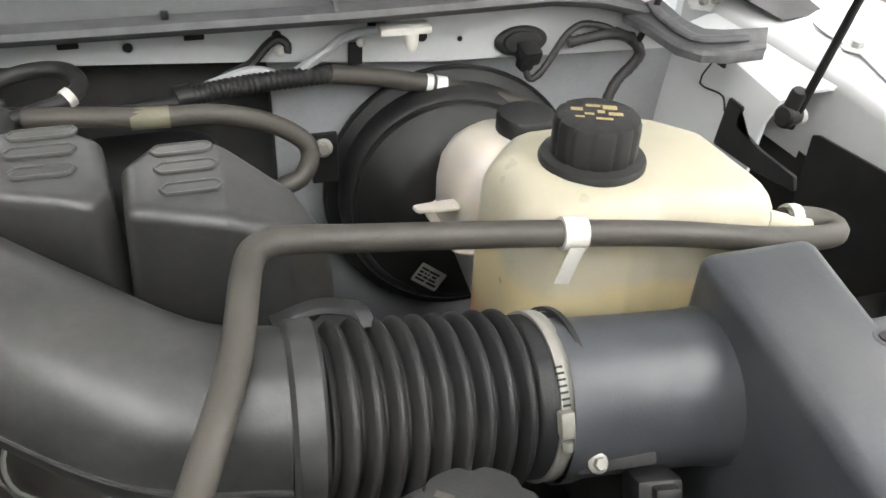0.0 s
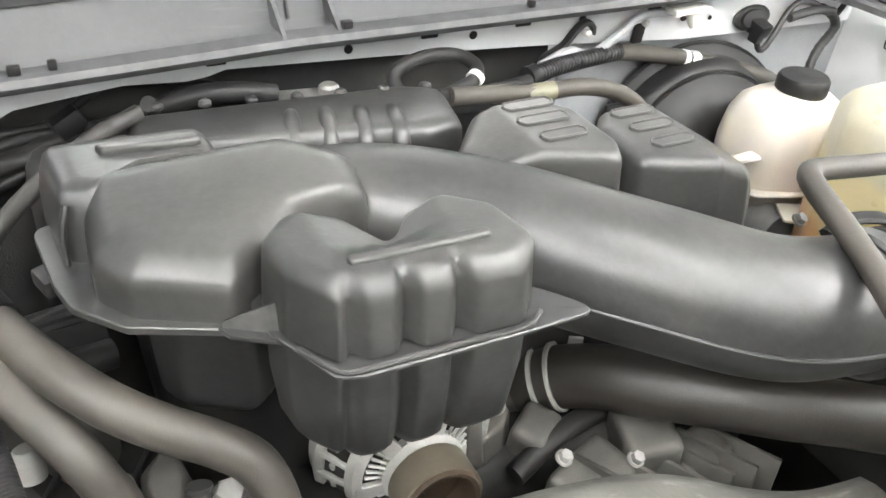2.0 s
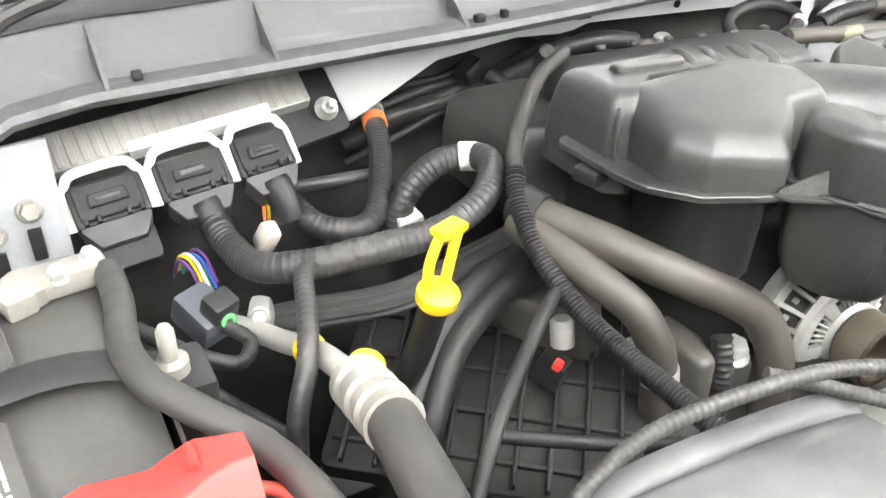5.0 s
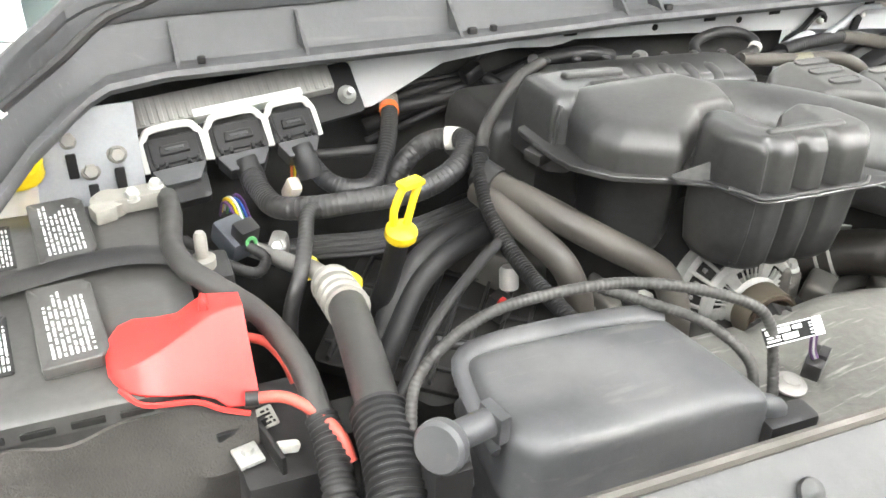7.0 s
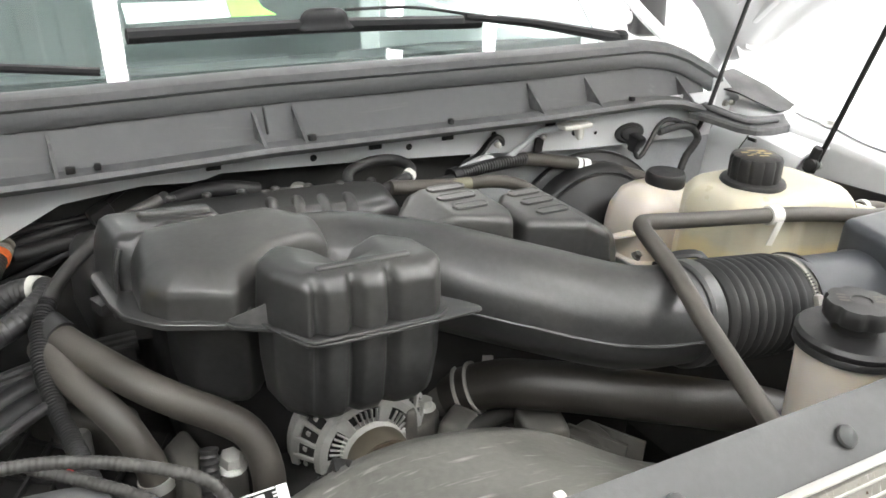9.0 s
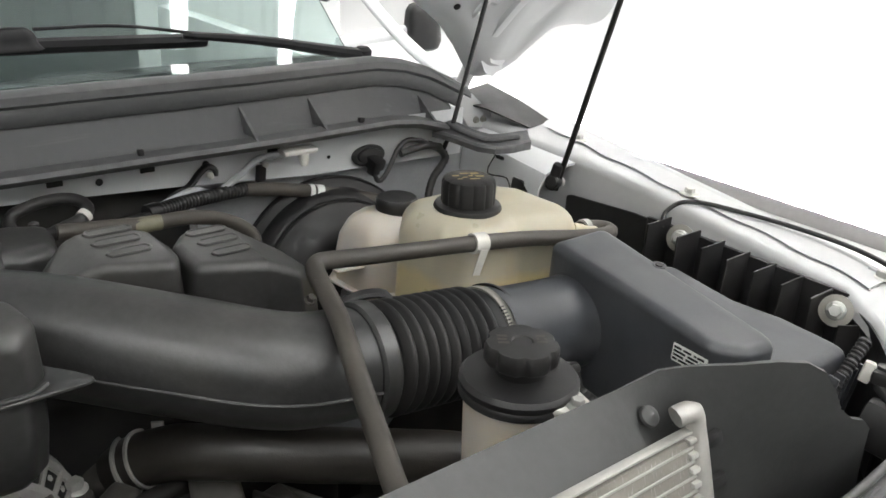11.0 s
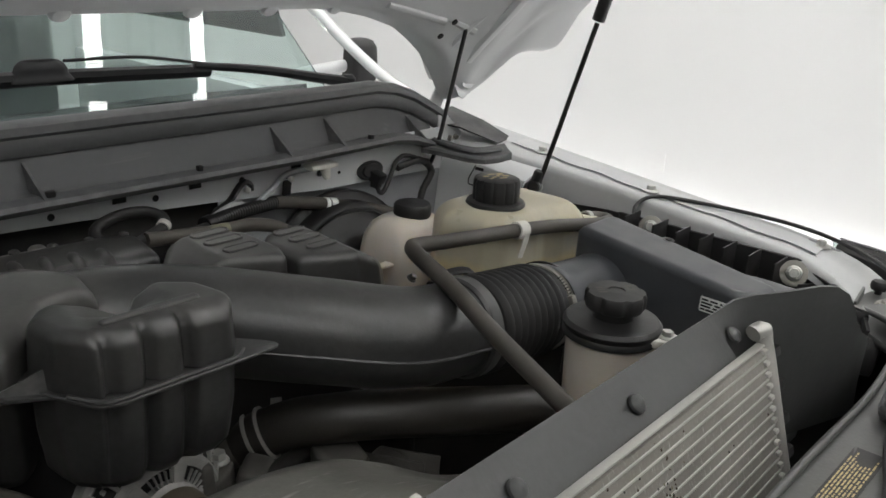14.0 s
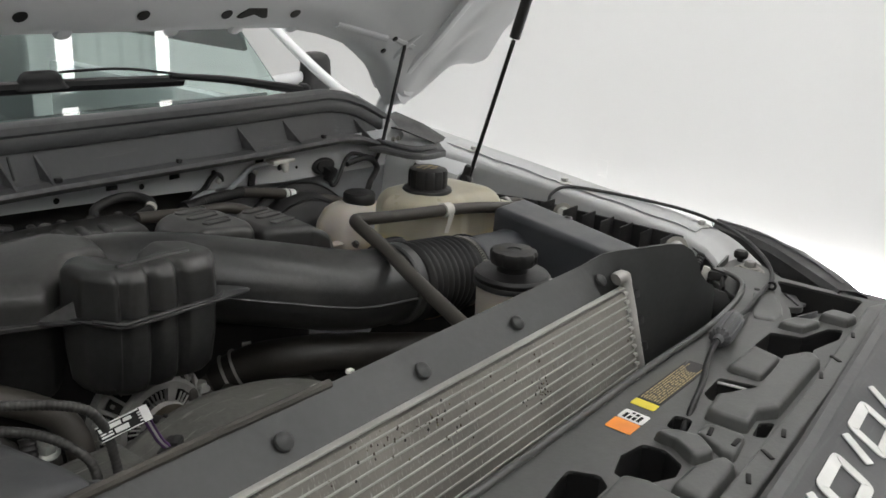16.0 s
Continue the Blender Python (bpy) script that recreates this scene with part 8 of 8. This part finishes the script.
def lower_side():
    """What shows between the battery and the engine."""
    v = thing("valve_cover", (-0.6, 0.64, 1.05), "black ribbed plastic valve cover", "valve cover")
    m = frame_of((-0.60, 0.635, 1.185), (0.80, -0.60, -0.05), (-0.25, -0.15, 1))
    part("lid", plate([(-0.13, -0.10), (0.14, -0.10), (0.14, 0.10), (-0.13, 0.10)], 0.02, m, 0.012), DARK, v)
    for k in range(9):
        x = -0.115 + k * 0.029
        part("rib", plate([(x, -0.095), (x + 0.004, -0.095), (x + 0.004, 0.095), (x, 0.095)], 0.028, m, 0.001), PLASTIC_D, v)
    for k in range(4):
        y = -0.075 + k * 0.045
        part("rib", plate([(-0.125, y), (0.135, y), (0.135, y + 0.004), (-0.125, y + 0.004)], 0.025, m, 0.001), PLASTIC_D, v)
    part("wall", moulded([(-0.72, 0.62), (-0.66, 0.53), (-0.47, 0.53), (-0.47, 0.74), (-0.60, 0.76)], [(0.9, 0), (1.17, 0)], 0.02), DARK, v)
    h = thing("cable_bundle", (-0.62, 0.69, 1.22), "bundle of black braided engine cables", "wiring harness")
    for k in range(6):
        o = Vector((0.0, -0.006 * (k % 3), 0.006 * (k // 3) - 0.004 * (k % 3)))
        part("cable", sweep([Vector(p) + o for p in ((-0.79, 0.745, 1.262), (-0.733, 0.722, 1.275), (-0.66, 0.700, 1.283), (-0.58, 0.708, 1.293), (-0.52, 0.72, 1.298), (-0.46, 0.74, 1.29))], 0.0052, 8, 0.012), TAPE, h)
    for k in range(2):
        o = Vector((0.004 * k, -0.020 * k, -0.006 * k))
        part("braided_sleeve", sweep([Vector(p) + o for p in ((-0.715, 0.585, 1.19), (-0.69, 0.605, 1.235), (-0.645, 0.645, 1.272), (-0.59, 0.672, 1.29), (-0.53, 0.685, 1.297), (-0.47, 0.70, 1.29))], 0.0125, 14, 0.002, wrapped(0.004, 0.05)), RUBBER_B, h, "black braided sleeve")
    c = thing("coil_plug", (-0.553, 0.60, 1.2), "black coil plug with red lock tab", "plug")
    part("body", box((-0.553, 0.605, 1.225), (0.022, 0.026, 0.03), 0.004, (15, 0, 30)), PLASTIC_D, c)
    part("lock", box((-0.556, 0.593, 1.240), (0.010, 0.008, 0.008), 0.002, (15, 0, 30)), RED, c, "red lock tab")
    part("neck", lathe([(0.011, 0), (0.011, 0.022), (0.008, 0.026)], (-0.54, 0.61, 1.245), (0, 0.2, 1), 16), CAST_E, c, "grey sensor body")
    solo("cast_bracket", merge(moulded([(-0.60, 0.72), (-0.50, 0.60), (-0.47, 0.64), (-0.55, 0.75)], soft_top(1.20, 1.262, 0.01), 0.02)), CAST, (-0.53, 0.67, 1.2), "dirty cast metal bracket", "bracket")
    e = thing("tensioner_bracket", (-0.44, 0.53, 1.05), "cast aluminium accessory bracket with bolts", "bracket")
    part("arm", moulded([(-0.475, 0.57), (-0.468, 0.515), (-0.448, 0.512), (-0.432, 0.55), (-0.44, 0.60)], soft_top(1.10, 1.262, 0.008), 0.01), CAST, e)
    part("arm", moulded([(-0.436, 0.555), (-0.432, 0.515), (-0.398, 0.513), (-0.395, 0.555)], soft_top(1.10, 1.243, 0.006), 0.006), CAST, e)
    part("bolt", hexbolt((-0.414, 0.533, 1.243), (0, -0.2, 1), 0.012, 1.35), STEEL, e)
    part("bolt", hexbolt((-0.485, 0.58, 1.24), (0, -0.3, 1), 0.009, 1.3), STEEL, e)
    part("loom", sweep([(-0.435, 0.53, 1.272), (-0.438, 0.518, 1.24), (-0.44, 0.51, 1.16)], 0.009, 10, 0.002, ribbed(0.006, 0.06)), RUBBER_B, e, "ribbed black loom")
    g = thing("fuse_holder", (-0.86, 0.44, 1.15), "black fuse holder below the red cables", "fuse box")
    part("body", box((-0.845, 0.42, 1.24), (0.07, 0.12, 0.13), 0.01), PLASTIC_D, g)
    part("bus_plate", box((-0.872, 0.392, 1.309), (0.020, 0.022, 0.004), 0.001, (0, 0, 12)), STEEL, g, "steel bus plate")
    part("nut", hexbolt((-0.872, 0.392, 1.310), (0, 0, 1), 0.005, 1.3), STEEL, g)
    part("wall", box((-0.854, 0.392, 1.312), (0.004, 0.05, 0.02), 0.001, (0, 0, 12)), PLASTIC_D, g)
    part("wall", box((-0.872, 0.412, 1.312), (0.04, 0.004, 0.02), 0.001, (0, 0, 12)), PLASTIC_D, g)
    mm = frame_of((-0.855, 0.420, 1.316), (1, 0.3, 0), (0, -0.5, 0.8))
    part("tag", plate([(-0.012, -0.009), (0.012, -0.009), (0.012, 0.009), (-0.012, 0.009)], 0.001, mm, 0.002), LEAD, g, "grey printed tag")
    part("print", bars(mm, 0.020, 0.014, 4, 44, lift=0.0014), INK, g)
    part("connector", box((-0.842, 0.388, 1.312), (0.020, 0.008, 0.009), 0.003, (0, 20, 10)), WHITE_P, g, "cream connector")
    k = thing("ground_stud", (-0.87, 0.60, 1.30), "pale stud on a black relay base", "stud")
    part("base", box((-0.868, 0.605, 1.32), (0.05, 0.05, 0.06), 0.006), PLASTIC_D, k)
    part("stud", lathe([(0.012, 0), (0.012, 0.010), (0.006, 0.012), (0.006, 0.034), (0.004, 0.038)], (-0.868, 0.603, 1.349), (0, 0, 1), 18), LEAD, k, "pale stud")
    q = thing("grey_connector", (-0.83, 0.70, 1.28), "grey-blue wiring connector with coloured wires", "plug")
    part("body", box((-0.825, 0.70, 1.315), (0.032, 0.042, 0.028), 0.005, (20, 0, 25)), CONN, q)
    part("cap", box((-0.815, 0.685, 1.33), (0.024, 0.02, 0.02), 0.004, (20, 0, 25)), PLASTIC_D, q)
    part("seal", ring_of([(0.003, 0), (0.0065, 0), (0.0065, 0.003), (0.003, 0.003)], (-0.812, 0.676, 1.322), (0.2, -1, 0.1), 14), GREEN, q, "green seal")
    part("lead", sweep([(-0.815, 0.676, 1.318), (-0.80, 0.665, 1.305), (-0.815, 0.65, 1.30), (-0.85, 0.66, 1.318), (-0.878, 0.68, 1.335)], 0.006, 10, 0.002, ribbed(0.005, 0.05)), RUBBER_B, q)
    part("lead", sweep([(-0.79, 0.62, 1.24), (-0.83, 0.635, 1.28), (-0.86, 0.66, 1.31), (-0.88, 0.69, 1.33)], 0.006, 10, 0.002, ribbed(0.005, 0.05)), RUBBER_B, q)
    w = thing("coloured_wires", (-0.80, 0.79, 1.27), "loose bundle of coloured wires", "wires")
    for j, mt in enumerate((PURPLE, YELLOW, INK_W, GREEN, BLUE, PURPLE)):
        o = Vector((0.003 * (j - 2.5), 0.003 * (j % 2), 0.003 * (j % 3)))
        part("wire", sweep([Vector(p) + o for p in ((-0.815, 0.83, 1.27), (-0.812, 0.815, 1.295), (-0.806, 0.795, 1.298), (-0.80, 0.785, 1.275))], 0.0017, 6, 0.006), mt, w)
    x = thing("cream_plug", (-0.70, 0.82, 1.28), "cream wiring plug under the computer", "plug")
    part("body", box((-0.738, 0.81, 1.300), (0.016, 0.020, 0.032), 0.005, (30, 10, 10)), HDPE_W, x)
    for j, mt in enumerate((ORANGE, YELLOW, PURPLE)):
        part("wire", sweep([(-0.735 + 0.004 * j, 0.82, 1.312), (-0.731 + 0.004 * j, 0.835, 1.325), (-0.731 + 0.004 * j, 0.85, 1.33)], 0.0016, 6, 0.006), mt, x)
    y = thing("thin_branch_hose", (-0.68, 0.86, 1.3), "thin black hose to the harness", "hose")
    part("hose", sweep([(-0.715, 0.87, 1.315), (-0.67, 0.855, 1.318), (-0.62, 0.85, 1.318), (-0.595, 0.85, 1.315)], 0.0065, 10, 0.008), TAPE, y)
    q2 = thing("firewall_cables", (-0.50, 0.95, 1.30), "dark bundle of cables against the firewall", "cables")
    for j, (r2, dz, dy) in enumerate(((0.012, 0.0, 0.0), (0.007, 0.018, 0.006), (0.006, -0.02, -0.004), (0.005, 0.03, 0.012))):
        part("cable", sweep([(-0.60, 0.955 + dy, 1.30 + dz), (-0.54, 0.945 + dy, 1.325 + dz), (-0.47, 0.94 + dy, 1.345 + dz * 0.6), (-0.40, 0.945 + dy, 1.355 + dz * (j - 1.5)), (-0.33, 0.95 + dy, 1.372 + 0.3 * dz), (-0.27, 0.955 + dy, 1.36)], r2, 10, 0.008), RUBBER_B, q2)
    part("plug", box((-0.455, 0.93, 1.372), (0.03, 0.02, 0.022), 0.005, (0, -25, 15)), PLASTIC_D, q2)
    part("stub", sweep([(-0.435, 0.925, 1.366), (-0.42, 0.905, 1.356), (-0.405, 0.885, 1.348)], 0.009, 10, 0.006), RUBBER_B, q2)
    z = thing("cowl_drain_hose", (-0.52, 0.93, 1.3), "black hose along the firewall", "hose")
    part("hose", sweep([(-0.56, 0.94, 1.33), (-0.48, 0.935, 1.34), (-0.42, 0.925, 1.355), (-0.36, 0.90, 1.39), (-0.31, 0.885, 1.40), (-0.26, 0.885, 1.39)], 0.0105, 10, 0.008), RUBBER_B, z)
    part("hose", sweep([(-0.45, 0.93, 1.33), (-0.40, 0.915, 1.35), (-0.38, 0.90, 1.385), (-0.385, 0.885, 1.40)], 0.008, 10, 0.008), RUBBER_B, z)


lower_side()


def sensors():
    m = thing("air_flow_sensor", (0.27, 0.37, 1.28), "black air flow sensor plugged into the duct", "sensor", lay=moved(-0.003, 0.010, 0.004))
    part("flange", box((0.262, 0.366, 1.318), (0.055, 0.014, 0.022), 0.004, (-40, 0, -5)), PLASTIC_D, m)
    part("bolt", hexbolt((0.246, 0.356, 1.323), (0, -0.75, 0.65), 0.0045, 1.5), LEAD, m)
    part("plug", box((0.283, 0.345, 1.295), (0.030, 0.034, 0.030), 0.004, (-30, 0, -10)), PLASTIC_D, m)
    part("latch", box((0.283, 0.335, 1.310), (0.016, 0.020, 0.008), 0.002, (-30, 0, -10)), PLASTIC_D, m)
    part("lead", sweep([(0.29, 0.333, 1.287), (0.305, 0.30, 1.27), (0.32, 0.26, 1.26), (0.30, 0.20, 1.26)], 0.007, 10, 0.002, ribbed(0.006, 0.06)), RUBBER_B, m)
    t = thing("booster_tag", (0.255, 0.80, 1.15), "grey printed tag hanging by the brake booster", "label")
    f = frame_of((0.262, 0.795, 1.165), (0.75, 0.1, -0.65), (-0.1, -1, 0.25))
    part("tag", plate([(-0.02, -0.012), (0.02, -0.012), (0.02, 0.012), (-0.02, 0.012)], 0.001, f, 0.002), LEAD, t)
    part("print", bars(f, 0.034, 0.018, 4, 71, lift=0.0014), INK, t)
    c = thing("panel_clip", (-0.30, 0.166, 1.435), "small white panel clip", "clip", "panel clips")
    part("clip", box((-0.30, 0.171, 1.434), (0.007, 0.006, 0.004), 0.001), WHITE_P, c)
    copy_thing(c, Matrix.Translation((-0.345, 0.166, 1.435)))
    copy_thing(c, Matrix.Translation((-0.385, 0.166, 1.435)))
    w = thing("fan_plug", (-0.43, 0.27, 1.31), "black fan plug with purple and white wires", "plug", lay=moved(0.028, 0.004, 0.0))
    part("plug", box((-0.432, 0.302, 1.338), (0.034, 0.016, 0.016), 0.003, (0, 0, 35)), PLASTIC_D, w)
    part("latch", box((-0.426, 0.301, 1.347), (0.016, 0.008, 0.005), 0.001, (0, 0, 35)), PLASTIC_D, w)
    for j, mt in enumerate((PURPLE, INK_W, PURPLE)):
        part("wire", sweep([(-0.438 + 0.0025 * j, 0.300, 1.344), (-0.450 + 0.0025 * j, 0.296, 1.360), (-0.468 + 0.0025 * j, 0.286, 1.392)], 0.0014, 6, 0.005), mt, w)


sensors()
